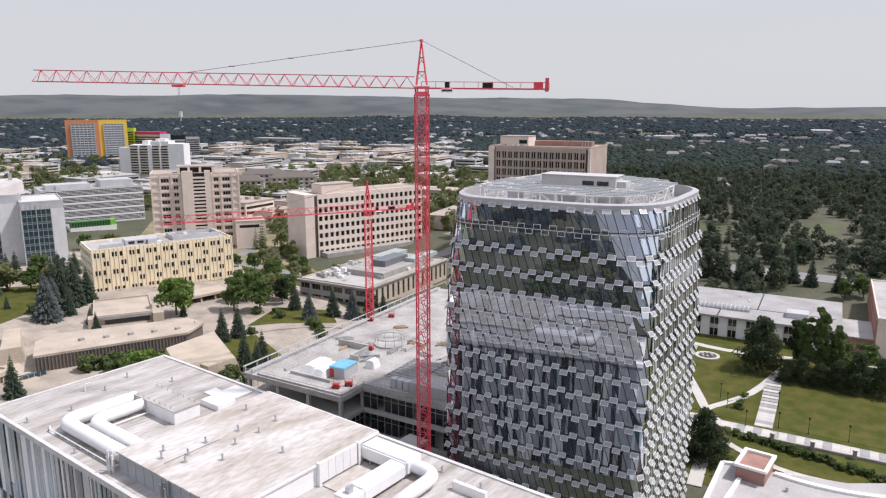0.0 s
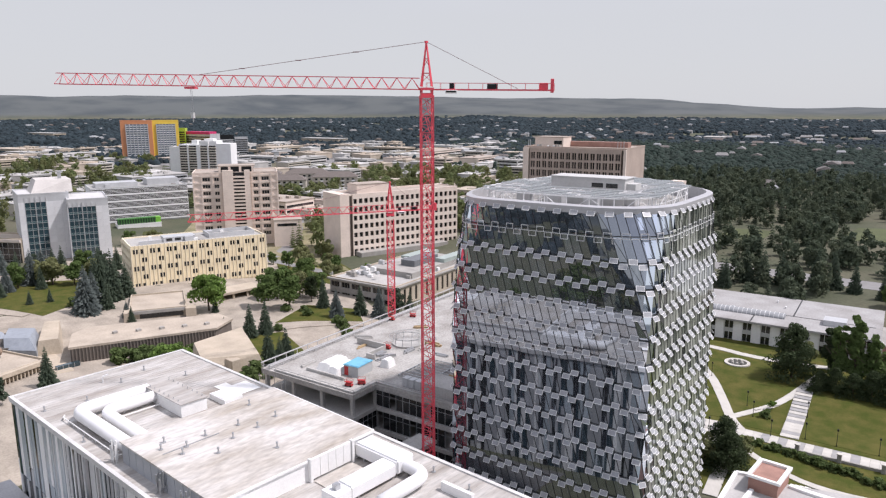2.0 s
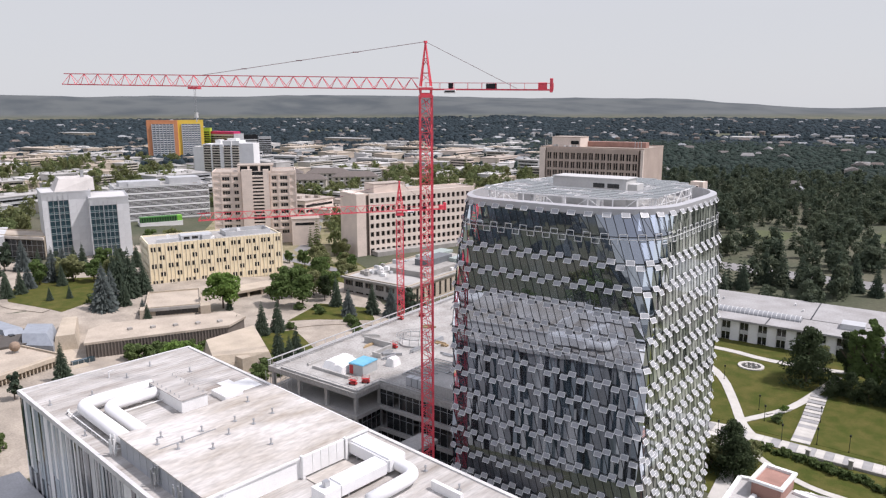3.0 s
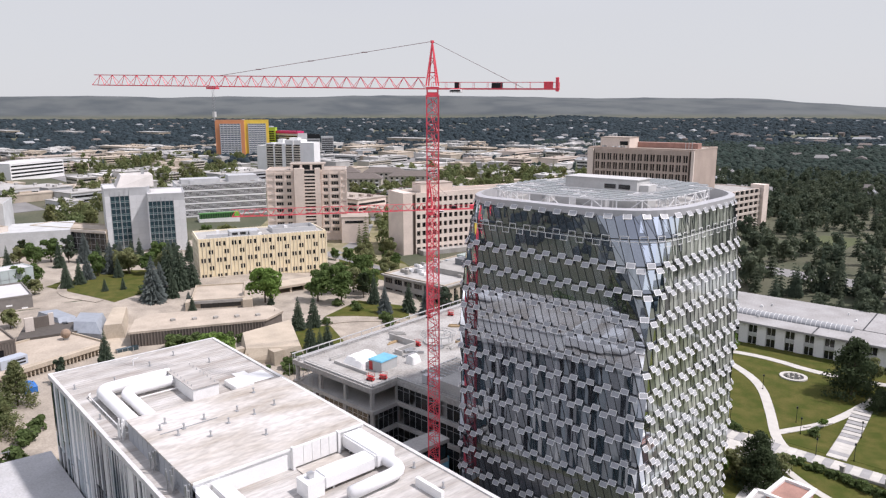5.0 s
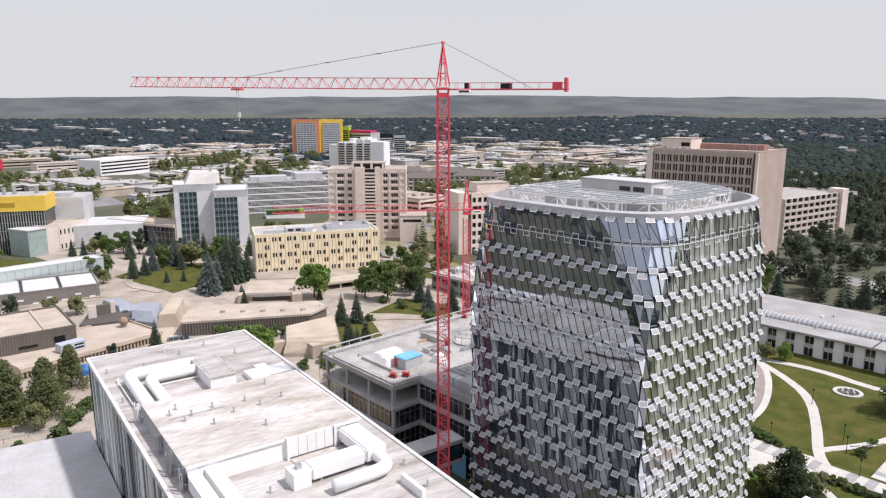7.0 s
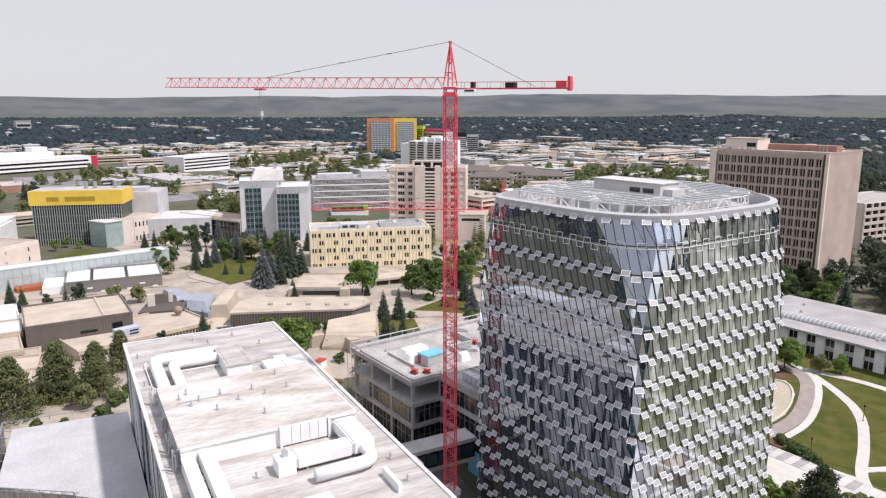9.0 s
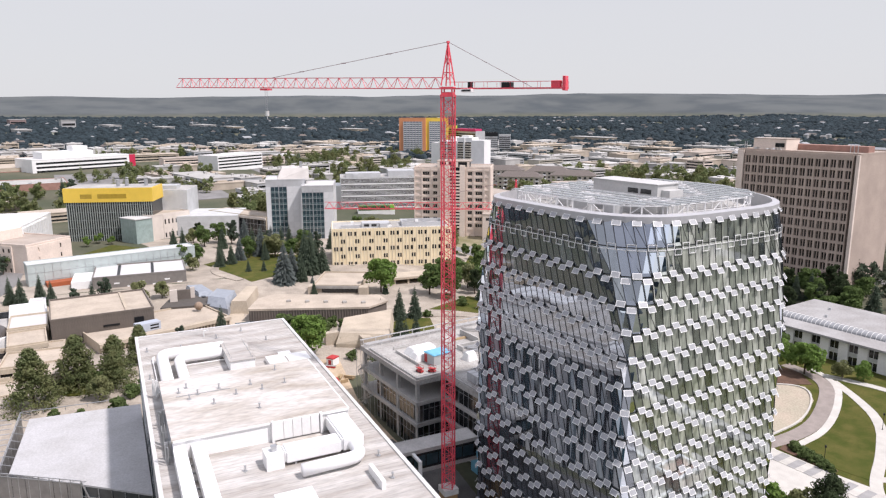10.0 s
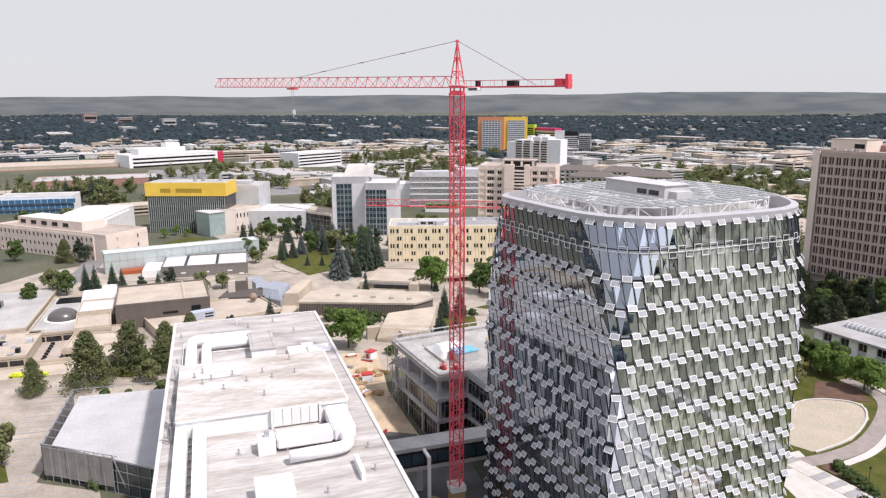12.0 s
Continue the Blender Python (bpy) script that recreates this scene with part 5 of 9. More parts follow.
BROWNPINK = mat("brownish_precast", (0.44, 0.355, 0.30), 0.88, scale=8, vary=0.10)


def brown_tower():
    """The twelve-storey precast slab block."""
    t, w = shell("office_tower", "twelve-storey slab block in pinkish precast concrete", (-204.4, 311.8), (-151.8, 322.4), 36.0, 8, 63.4, BROWNPINK, PINKROOF, "tower")
    grid_face(t, Matrix.Translation((3.6, 0, 0)), 47.8, 8.15, 61.7, 12, 15, 2.2, 3.3, BROWNPINK, slots=2, deep=0.9, sill=0.13, gap=0.14)
    boxes("pier", PINK, t, (-0.2, -1.1, 4, 2.9, 0, 63.4))
    boxes("pier", PINK, t, (52.6, -1.2, 4, 53.9, 0, 63.4))
    # narrow recesses beside the piers, their shade put into a dark strip
    boxes("slot", mat("shaded_recess", (0.12, 0.095, 0.08), 0.9), t, (2.9, -0.05, 4, 3.6, 0.0, 63.0), (51.4, -0.05, 4, 52.6, 0.0, 63.0))
    boxes("top_band", BROWNPINK, t, (3.6, -0.9, 61.7, 51.4, 0, 63.4))
    boxes("plant_screen", BRICK, t, (5, 16, 63.4, 50, 22, 66.2), label="brown screened plant deck")
    boxes("plant_room", PINK, t, (4.0, 5, 63.4, 19.5, 17, 68.6))
    boxes("plant_roof", PINKROOF, t, (3.8, 4.8, 68.6, 19.7, 17.2, 68.9))
    boxes("louvre", DARK, t, (14.5, 4.9, 65.0, 18.8, 5.0, 66.9))
    roof_clutter(t, 24, 6, 63.5, 8, 3, 0.6, 1.6, 1.6)
    bm = bmesh.new()
    for x in (2, 3, 49, 50.5, 52):
        bar(bm, (x, 1, 63.4), (x, 1, 67.4), 0.15, 6)
    part("mast", bm, STEEL, t)


def arts_block():
    """Five storeys behind a screen of cream fins, with slit windows in a shifting rhythm."""
    t, w = shell("cream_block", "five-storey block with cream vertical fins and slit windows", (-272.6, 132.0), (-256.3, 185.3), 24, 7, 27.6, CREAM, GREYROOF)
    fin = mesh_box("fin", (-0.16, -0.42, 9.6, 0.16, 0, 28.6), CREAM)
    n = 34
    for k in range(n + 1):
        piece("fin", fin, t, Matrix.Translation((k * w / n, 0, 0)))
    slab_ = mesh_box("panel", (0.2, -0.22, 9.8, w / n - 0.2, 0, 28.4), mat("cream_panel", (0.80, 0.68, 0.46), 0.85, scale=2, vary=0.07, piece=0.04))
    for k in range(n):
        piece("panel", slab_, t, Matrix.Translation((k * w / n, 0, 0)))
    slit = mesh_box("slit_window", (-0.47, -0.30, 0, 0.47, -0.2, 1.85), DARK)
    fh = 3.55
    for r in range(5):
        for k in range(n):
            kind = (k + (r % 2) * 2) % 4
            if kind in (0, 1, 2) and not (kind == 2 and r % 2):
                piece("slit_window", slit, t, Matrix.Translation(((k + 0.5) * w / n + (0.35 if kind == 0 else -0.35 if kind == 1 else 0), 0, 10.9 + r * fh)))
    grid_face(t, right_face(w), 24, 9.6, 27.6, 5, 6, 2.0, 1.6, CREAM)
    grid_face(t, left_face(24), 24, 9.6, 27.6, 5, 5, 3.0, 1.6, CREAM)
    boxes("plant_room", GREYMETAL, t, (14, 6, 27.6, 27, 13, 29.8))
    boxes("plant_screen", GREYMETAL, t, (4, 5, 27.6, 13, 6, 29.2))
    boxes("plant_screen", GREYMETAL, t, (33, 7, 27.6, 53, 7.4, 29.6), (33, 18, 27.6, 53, 18.4, 29.6), (33, 7.4, 27.6, 33.4, 18, 29.6), (52.6, 7.4, 27.6, 53, 18, 29.6))
    boxes("well_floor", CONCRETE, t, (33.4, 7.4, 27.74, 52.6, 18, 28.0))
    boxes("roof_walk", CONCRETE, t, (28, 3, 27.72, 31, 20, 28.0))
    for x in (15, 18.5, 22):
        boxes("louvre", DARK, t, (x, 5.9, 28.2, x + 2.4, 6, 29.3))
    roof_clutter(t, w, 22, 27.7, 6, 5)
    # low podium in front
    p, w2 = shell("podium_hall", "low concrete hall with flat roof before the cream block", (-235.8, 112.5), (-227.0, 129.5), 24, 7, 12.0, TAN, TANROOF)
    boxes("window_band", DARK, p, (3.5, -0.06, 9.4, w2 - 1, 0.0, 11.2))
    boxes("side_wall", TAN, p, (-1.6, -3.0, 7, 0.2, 6, 12.6))
    boxes("side_wall", TAN, p, (w2 - 0.2, -3.0, 7, w2 + 3.4, 1.6, 12.4))
    boxes("roof_ledge", CONCRETE, p, (0, -0.6, 11.2, w2, 0, 12.3))
    c = thing("entrance_canopy", "flat concrete entrance canopy on square columns", "canopy", frame_of((-233.0, 146.0), (-231.5, 166.0)))
    boxes("slab", TAN, c, (0, 0, 11.4, 20, 9.5, 12.3))
    boxes("soffit_wall", DARK, c, (0.5, 6.5, 8, 19.5, 6.7, 11.4))
    for x in (1, 7, 13, 18.5):
        boxes("column", TAN, c, (x, 0.6, 7.5, x + 0.7, 1.3, 11.4))


def mesh_box(name, r, material):
    bm = bmesh.new()
    box(bm, *r)
    return mesh(name, bm, material)


def admin_block():
    t, w = shell("administration_tower", "nine-storey pinkish concrete tower with louvred centre shaft", (-366.5, 214.0), (-340.0, 253.5), 25, 8, 46.6, PINK, PINKROOF, "tower")
    fh = 4.05
    win = pane_mesh(4.2, 1.9, 3, DARK)
    small = pane_mesh(2.6, 1.9, 2, DARK)
    for r in range(9):
        z = 9.8 + r * fh
        for x, me in ((7.5, win), (13.2, small), (35, small), (40.5, win)):
            piece("window", me, t, Matrix.Translation((x, -0.1, z)))
    for x in (-0.1, 4.6, 10.6, 15.2, 32.6, 37.2, 43.4, w - 0.5):
        boxes("pier", PINK, t, (x, -0.55, 4, x + 0.75, 0, 46.6))
    for r in range(10):
        boxes("spandrel", PINK, t, (0, -0.35, 8.2 + r * fh, w, 0, 9.3 + r * fh))
    boxes("shaft", PINK, t, (16.5, -3.0, 4, 22.5, 0, 48.4), (28.8, -2.6, 4, 32.0, 0, 48.4))
    for r in range(18):
        boxes("louvre", PINK, t, (22.5, -2.6, 9.5 + r * 2.03, 28.8, -1.2, 10.45 + r * 2.03))
    boxes("shaft_recess", DARK, t, (22.5, -0.6, 8, 28.8, -0.02, 47))
    boxes("crown", MULLION, t, (15, 2, 46.6, 34, 14, 50.2))
    boxes("crown_roof", PINKROOF, t, (14, 1, 50.2, 35, 15, 50.9))
    for x in (14.5, 20, 26, 33):
        boxes("crown_pier", PINK, t, (x, 0.6, 46.6, x + 1.3, 2, 50.2))
    boxes("annex", PINK, t, (44, -12, 4, 60, 6, 19.5))
    boxes("annex_window", DARK, t, (46, -12.06, 16, 57, -12, 17.6))
    boxes("annex_roof", PINKROOF, t, (43.8, -12.2, 19.5, 60.2, 6.2, 19.9))


def science_block():
    t, w = shell("science_block", "long seven-storey precast block with square windows", (-280.0, 250.5), (-262.0, 326.0), 19, 2, 37.2, PINK, PINKROOF)
    grid_face(t, Matrix.Translation((6.5, 0, 0)), w - 7, 8.4, 36.2, 6, 21, 2.15, 2.7, mat("pale_pink_precast", (0.74, 0.64, 0.56), 0.88, scale=6, vary=0.08), slots=2, deep=0.9, sill=0.22, gap=0.05)
    grid_face(t, Matrix.Translation((6.5, 0, 0)), w - 7, 3.0, 8.4, 1, 21, 2.3, 3.9, MATS["pale_pink_precast"], slots=1, deep=0.9, sill=0.14)
    # recess by the end pier, again a strip with the shade coloured in
    boxes("slot", MATS["shaded_recess"], t, (4.4, -0.06, 0, 6.5, 0, 37.0))
    boxes("top_band", PINK, t, (6.5, -0.9, 36.2, w - 0.5, 0, 38.0))
    boxes("end_pier", PINK, t, (-1.2, -1.0, 0, 4.4, 19, 38.2))
    boxes("plant_room", PINK, t, (12, 4, 37.2, 32, 15, 42.2))
    boxes("plant_roof", PINKROOF, t, (11.8, 3.8, 42.2, 32.2, 15.2, 42.5))
    boxes("ground_floor", CONCRETE, t, (8, -7, 0, 66, 0, 6.4))
    # two-storey laboratories with plant on the roof
    t, w = shell("laboratory_annex", "two-storey pale laboratory with plant-covered roof", (-214.5, 187.5), (-181.5, 191.9), 62, 4, 14.6, TAN, GREYROOF)
    grid_face(t, Matrix(), w, 5.5, 14.2, 2, 6, 4.4, 2.2, CONCRETE, slots=3, deep=0.5, sill=0.35)
    grid_face(t, right_face(w), 62, 5.5, 14.2, 1, 16, 1.5, 5.8, TAN, deep=0.5, sill=0.2)
    boxes("roof_ledge", CONCRETE, t, (-1.2, -1.2, 14.3, w + 1.2, 0.2, 14.9), (w - 0.2, 0.2, 14.3, w + 1.2, 63, 14.9))
    boxes("plant_deck", CONCRETE, t, (10, 16, 14.7, 30, 56, 17.0))
    boxes("plant_screen", mat("slate_screen", (0.16, 0.17, 0.18), 0.7), t, (17, 26, 17, 24, 44, 19.6))
    boxes("glass_canopy", mat("greenish_canopy", (0.36, 0.42, 0.39), 0.4, vary=0.1), t, (8, 38, 17, 15, 58, 18.2), (25, 40, 17, 30, 60, 18.6))
    roof_clutter(t, w, 60, 14.8, 26, 21, 1.0, 3.0, 1.8)
    roof_clutter(t, w - 10, 40, 17, 10, 22, 1.0, 2.4, 1.8)


def grey_tower():
    """The metal-clad tower with glazed stair strips, and the wing before it."""
    t, w = shell("metal_clad_tower", "grey metal-clad tower with tall glazed strips", (-357.5, 120.0), (-352.5, 140.8), 26, 9, 43.4, GREYMETAL, WHITEROOF, "tower")
    panel = mesh_box("cladding_panel", (0.03, -0.12, 0.03, 2.97, 0, 3.3), mat("silver_panel", (0.70, 0.71, 0.72), 0.45, metal=0.2, scale=3, vary=0.06, piece=0.05))

    def clad(parent, m, width, z0, z1, holes):
        """Silver sheets beside tall glazed strips with storey bands and slim mullions."""
        rows = int((z1 - z0) / 3.33)
        edges = [0.0]
        for a, b in holes:
            edges += [a, b]
        edges.append(width)
        for l, r in zip(edges[::2], edges[1::2]):
            n = max(1, round((r - l) / 3))
            for i in range(n):
                for k in range(rows):
                    sheet = piece("cladding_panel", panel, parent, m @ Matrix.Translation((l + i * (r - l) / n, 0, z0 + k * 3.33)) @ Matrix.Diagonal(((r - l) / n / 3, 1, 1, 1)))
        for a, b in holes:
            n = max(2, round((b - a) / 2.1))
            w = (b - a) / n
            me, low = pane_mesh(w - 0.1, 2.3, 1, BLUEGLASS, gap=0.03), pane_mesh(w - 0.1, 0.7, 1, TEAL, gap=0.03)
            for i in range(n):
                for k in range(rows):
                    at = m @ Matrix.Translation((a + (i + 0.5) * w, -0.05, z0 + k * 3.33 + 0.05))
                    piece("window", me, parent, at @ Matrix.Translation((0, 0, 0.84)))
                    piece("spandrel_glass", low, parent, at)
            bm = bmesh.new()
            for i in range(n + 1):
                d = 0.22 if i == n // 2 else 0.09
                box(bm, a + i * w - d, -0.3 if i == n // 2 else -0.18, z0, a + i * w + d, 0, z1 - 1)
            for k in range(rows + 1):
                box(bm, a, -0.14, z0 + k * 3.33 - 0.1, b, 0, z0 + k * 3.33 + 0.08)
            part("mullion_frame", bm, STEEL, parent).matrix_basis = m

    TEAL = mat("teal_spandrel_glass", (0.07, 0.135, 0.14), 0.15, vary=0.2, spec=0.7)
    clad(t, Matrix(), w, 10, 43.3, ((2.6, 11.4),))
    t2, w2 = shell("metal_clad_wing", "grey metal-clad wing with twin glazed strips", (-344.2, 136.4), (-338.3, 153.0), 30, 8, 40.6, GREYMETAL, WHITEROOF)
    clad(t2, Matrix(), w2, 7.5, 40.5, ((0.4, 12.2),))
    clad(t2, right_face(w2), 30, 7.5, 40.5, ())
    h = thing("roof_lantern", "pale sloping roof house on the metal-clad tower", "roof house", frame_of((-357.5, 120), (-352.5, 140.8)) @ Matrix.Translation((0, 0, 43.5)))
    bm = bmesh.new()
    prism(bm, [(6, 5), (24, 5), (24, 25), (6, 25)], 0, 6.0, [(9, 9), (24, 7), (24, 25), (9, 25)])
    part("slope", bm, mat("pale_roof_slope", (0.56, 0.53, 0.50), 0.9, scale=6, vary=0.1), h)
    boxes("flue", STEEL, h, (19, 12, 6, 20.5, 13.5, 9.5))
    # low linking wing
    t, w = shell("link_wing", "two-storey linking wing with dark glazing and flat tan roof", (-400, 94), (-357.5, 119.3), 14, 8, 22.6, TAN, TANROOF)
    boxes("glazing", DARK, t, (0.5, -0.08, 8.5, w - 0.5, 0, 21.0))
    for k in range(17):
        boxes("mullion", STEEL, t, (0.9 + k * 2.95, -0.16, 8.5, 1.05 + k * 2.95, -0.08, 21.0))
    for z in (12.4, 15.2, 18.4):
        boxes("transom", STEEL, t, (0.5, -0.14, z, w - 0.5, -0.08, z + 0.14))
    boxes("roof_edge", WARMWHITE, t, (-0.4, -0.9, 21.4, w, -0.1, 22.7))


def striped_block():
    t, w = shell("banded_block", "long grey block with horizontal metal bands", (-462, 196), (-445, 254), 30, 9, 32, GREYMETAL, GREYROOF)
    pale = mat("light_metal_band", (0.80, 0.80, 0.80), 0.5, metal=0.1, vary=0.06)
    boxes("glazing_strip", DARK, t, (0.2, -0.06, 9.8, w - 0.2, -0.02, 31.6))
    for r in range(5):                                   # each storey: a sheet-metal parapet and three louvre blades before the glass
        z = 9.6 + r * 4.45
        boxes("band", pale, t, (0, -0.35, z, w, -0.06, z + 1.0))
        for k in range(4):
            boxes("louvre_blade", pale, t, (0, -0.32, z + 1.62 + k * 0.86, w, -0.15, z + 1.88 + k * 0.86))
    boxes("plant_room", GREYMETAL, t, (4, 8, 32, 30, 22, 35), (36, 8, 32, 56, 24, 36.5))
    boxes("annex", WHITE, t, (-26, 8, 6, 0, 30, 26))
    roof_clutter(t, w, 26, 32.1, 14, 9)


def green_pavilion():
    """A low white wing with a green louvred box on its roof."""
    t, w = shell("louvred_pavilion", "low white wing with a green louvred roof box", (-437.4, 200.5), (-430.0, 225.8), 10, 5, 10.2, WHITE, GREYROOF)
    green, lime = mat("green_panel", (0.06, 0.20, 0.05), 0.6), mat("lime_green_panel", (0.20, 0.52, 0.06), 0.6)
    boxes("dark_backing", mat("deep_green_panel", (0.02, 0.05, 0.025), 0.6), t, (0.4, 0.5, 10.4, w - 3.2, 5, 14.0))
    boxes("lime_end", lime, t, (w - 3.2, 0.3, 10.4, w - 0.2, 5.2, 14.4))
    boxes("frame_top", green, t, (0.2, 0.1, 14.0, w - 3.2, 5.2, 14.4))
    boxes("frame_foot", green, t, (0.2, 0.1, 10.4, w - 3.2, 0.5, 10.7))
    slat = mesh_box("slat", (-0.3, 0.15, 10.7, 0.3, 0.5, 14.0), green)
    for k in range(15):
        piece("slat", slat, t, Matrix.Translation((0.8 + k * (w - 4.4) / 14, 0, 0)))


def yellow_block():
    t, w = shell("glazed_library", "glass-walled library with bright yellow upper storey", (-393.5, 19.5), (-379.0, 62.0), 36, 10, 33.0, DARK, WHITEROOF)
    boxes("upper_storey", YELLOW, t, (-0.8, -1.2, 33.0, w + 0.8, 20, 40.6), label="bright yellow panelled storey")
    boxes("window_band", mat("ochre_glass", (0.42, 0.28, 0.03), 0.3), t, (8, -1.26, 35, 14, -1.2, 37.4), (17, -1.26, 35, 32, -1.2, 37.4))
    boxes("roof_top", GREYROOF, t, (0, 0, 40.6, w, 19, 40.8))
    fin = mesh_box("glass_fin", (-0.12, -1.0, 11, 0.12, 0, 33), mat("pale_fin", (0.36, 0.40, 0.38), 0.35, vary=0.1))
    for k in range(38):
        piece("glass_fin", fin, t, Matrix.Translation((0.4 + k * (w - 0.8) / 37, 0, 0)))
    for k in range(5):
        boxes("transom", STEEL, t, (0, -0.14, 14.5 + k * 4.2, w, -0.06, 14.7 + k * 4.2))
    boxes("rear_block", mat("pale_grey_panel", (0.52, 0.53, 0.53), 0.7, scale=5, vary=0.1), t, (20, 20, 10, w + 14, 48, 36.5), (w + 2, 8, 10, w + 44, 40, 23))
    boxes("rear_roof", GREYROOF, t, (20.5, 20.5, 36.5, w + 13.5, 47.5, 36.7))
    boxes("roof_plant", GREYMETAL, t, (24, 24, 36.7, 34, 32, 39.5), (38, 26, 36.7, 52, 36, 38.8))
    for x, y in ((26, 6), (30, 8), (40, 9)):
        bm = bmesh.new()
        bar(bm, (x, y, 40.8), (x, y, 44.5), 1.0, 10)
        part("chimney", bm, STEEL, t)
    # white hall and glass cube before it
    t, w = shell("white_hall", "plain pale stuccoed hall beside the library", (-375, 60.0), (-388, 82), 30, 9, 25.0, WARMWHITE, TANROOF)
    grid_face(t, Matrix.Translation((8, 0, 0)), w - 9, 10, 25, 2, 7, 0.9, 2.6, WARMWHITE, deep=0.3)
    boxes("glass_cube", mat("pale_green_glass", (0.30, 0.38, 0.36), 0.2, vary=0.1), t, (-10, -2, 11.5, 0, 12, 24.5))
    boxes("cube_roof", WHITEROOF, t, (-10.4, -2.4, 24.5, 0, 12.2, 25.0))
    # long walk-in gallery of pale glass with a grey pavilion
    t, w = shell("glass_gallery", "long pale glass gallery with flat roof", (-288.0, 8.0), (-301.4, 74.6), 9, 11, 20.2, mat("milky_glass", (0.44, 0.50, 0.49), 0.25, scale=4, vary=0.08), WHITEROOF, parapet=0.4)
    for k in range(22):
        boxes("mullion", STEEL, t, (k * w / 22, -0.1, 10, k * w / 22 + 0.12, 0, 20.2))
    for z in (13.5, 16.8):
        boxes("transom", STEEL, t, (0, -0.08, z, w, 0, z + 0.12))
    boxes("red_soffit", mat("rust_red_panel", (0.35, 0.09, 0.03), 0.7), t, (6, -6, 10.5, 24, -0.4, 13.2))
    t, w = shell("grey_pavilion", "grey pavilion with white roof and dark skylight strips", (-271.5, 31.8), (-269.7, 67.3), 24, 9, 15.8, mat("warm_grey_cladding", (0.20, 0.185, 0.17), 0.8, vary=0.1), WHITEROOF)
    for x in (9, 22):
        boxes("skylight_strip", MULLION, t, (x, 1, 15.9, x + 1.1, 23, 16.15))
    for k in range(7):
        boxes("window", WHITE, t, (3 + k * 4.8, -0.06, 11.4 + (k % 2) * 1.6, 5 + k * 4.8, 0, 12.0 + (k % 2) * 1.6))
    boxes("side_box", WHITE, t, (-8, 3, 8, -0.4, 20, 14.6))


def west_blocks():
    t, w = shell("pink_faculty_block", "three-storey pinkish block with rows of small windows", (-369, -51.5), (-313.5, 6.0), 24, 9, 24.0, PINK, PINKROOF)
    grid_face(t, Matrix.Translation((2, 0, 0)), w - 10, 10.5, 23.6, 3, 22, 1.3, 1.9, PINK, deep=0.5)
    boxes("plant_room", PINK, t, (10, 5, 24, w - 22, 18, 28.5))
    for k in range(5):
        boxes("louvre", DARK, t, (12 + k * 8, 4.92, 25.2, 16 + k * 8, 5, 27.2))
    grid_face(t, right_face(w), 24, 10.5, 23.6, 3, 2, 0.8, 1.9, PINK, deep=0.4, skip=lambda f, b: b == 0)
    t, w = shell("finned_white_block", "white block with tall fins and slit windows", (-345, 1.0), (-394.5, 11.6), 26, 9, 27.5, WHITE, WHITEROOF)
    grid_face(t, Matrix.Translation((4, 0, 0)), w - 12, 11, 26.8, 2, 16, 0.9, 5.8, WHITE, BLUEGLASS, deep=0.6, sill=0.14)
    t, w = shell("blue_glass_block", "blue-glazed block with stepped storeys", (-502, -84), (-498, -37), 22, 10, 23, WHITE, GREYROOF)
    for r in range(3):
        boxes("glazing_band", mat("blue_curtain_glass", (0.05, 0.16, 0.30), 0.15, vary=0.15), t, (0.2, -0.5 - r, 11 + r * 3.8, w - 0.2 + r, -0.05, 13.9 + r * 3.8))
        for k in range(12):
            boxes("mullion", WHITE, t, (k * 4, -0.6 - r, 11 + r * 3.8, k * 4 + 0.2, -0.5 - r, 13.9 + r * 3.8))
    t, w = shell("sports_hall", "wide low hall with flat tan roof", (-790, -170), (-822, -22), 70, 14, 22, TAN, TANROOF)
    boxes("band", BRICK, t, (0, -0.3, 15, w, 0, 19))
    t, w = shell("brick_hall", "low brown brick hall with flat roof", (-640, -90), (-650, 10), 50, 14, 20, BRICK, GREYROOF)
    roof_clutter(t, w, 44, 20.1, 10, 31)
    t, w = shell("white_office_block", "white office block with red end panel", (-794, -27), (-845, 72), 40, 16, 31, WHITE, WHITEROOF)
    for r in range(3):
        boxes("window_band", DARK, t, (4, -0.1, 18 + r * 4.2, w - 10, 0, 20 + r * 4.2))
    boxes("red_panel", mat("crimson_panel", (0.55, 0.02, 0.07), 0.6), t, (w - 7, -0.3, 17, w, 0, 32))
    boxes("upper_block", WHITE, t, (16, 12, 31, 70, 34, 38), (50, 16, 38, 66, 30, 43))
    t, w = shell("white_banded_office", "white banded office block in the distance", (-752, 150), (-790, 205), 30, 17, 32, WHITE, WHITEROOF)
    for r in range(4):
        boxes("window_band", DARK, t, (1, -0.1, 19 + r * 3.4, w - 1, 0, 20.6 + r * 3.4))


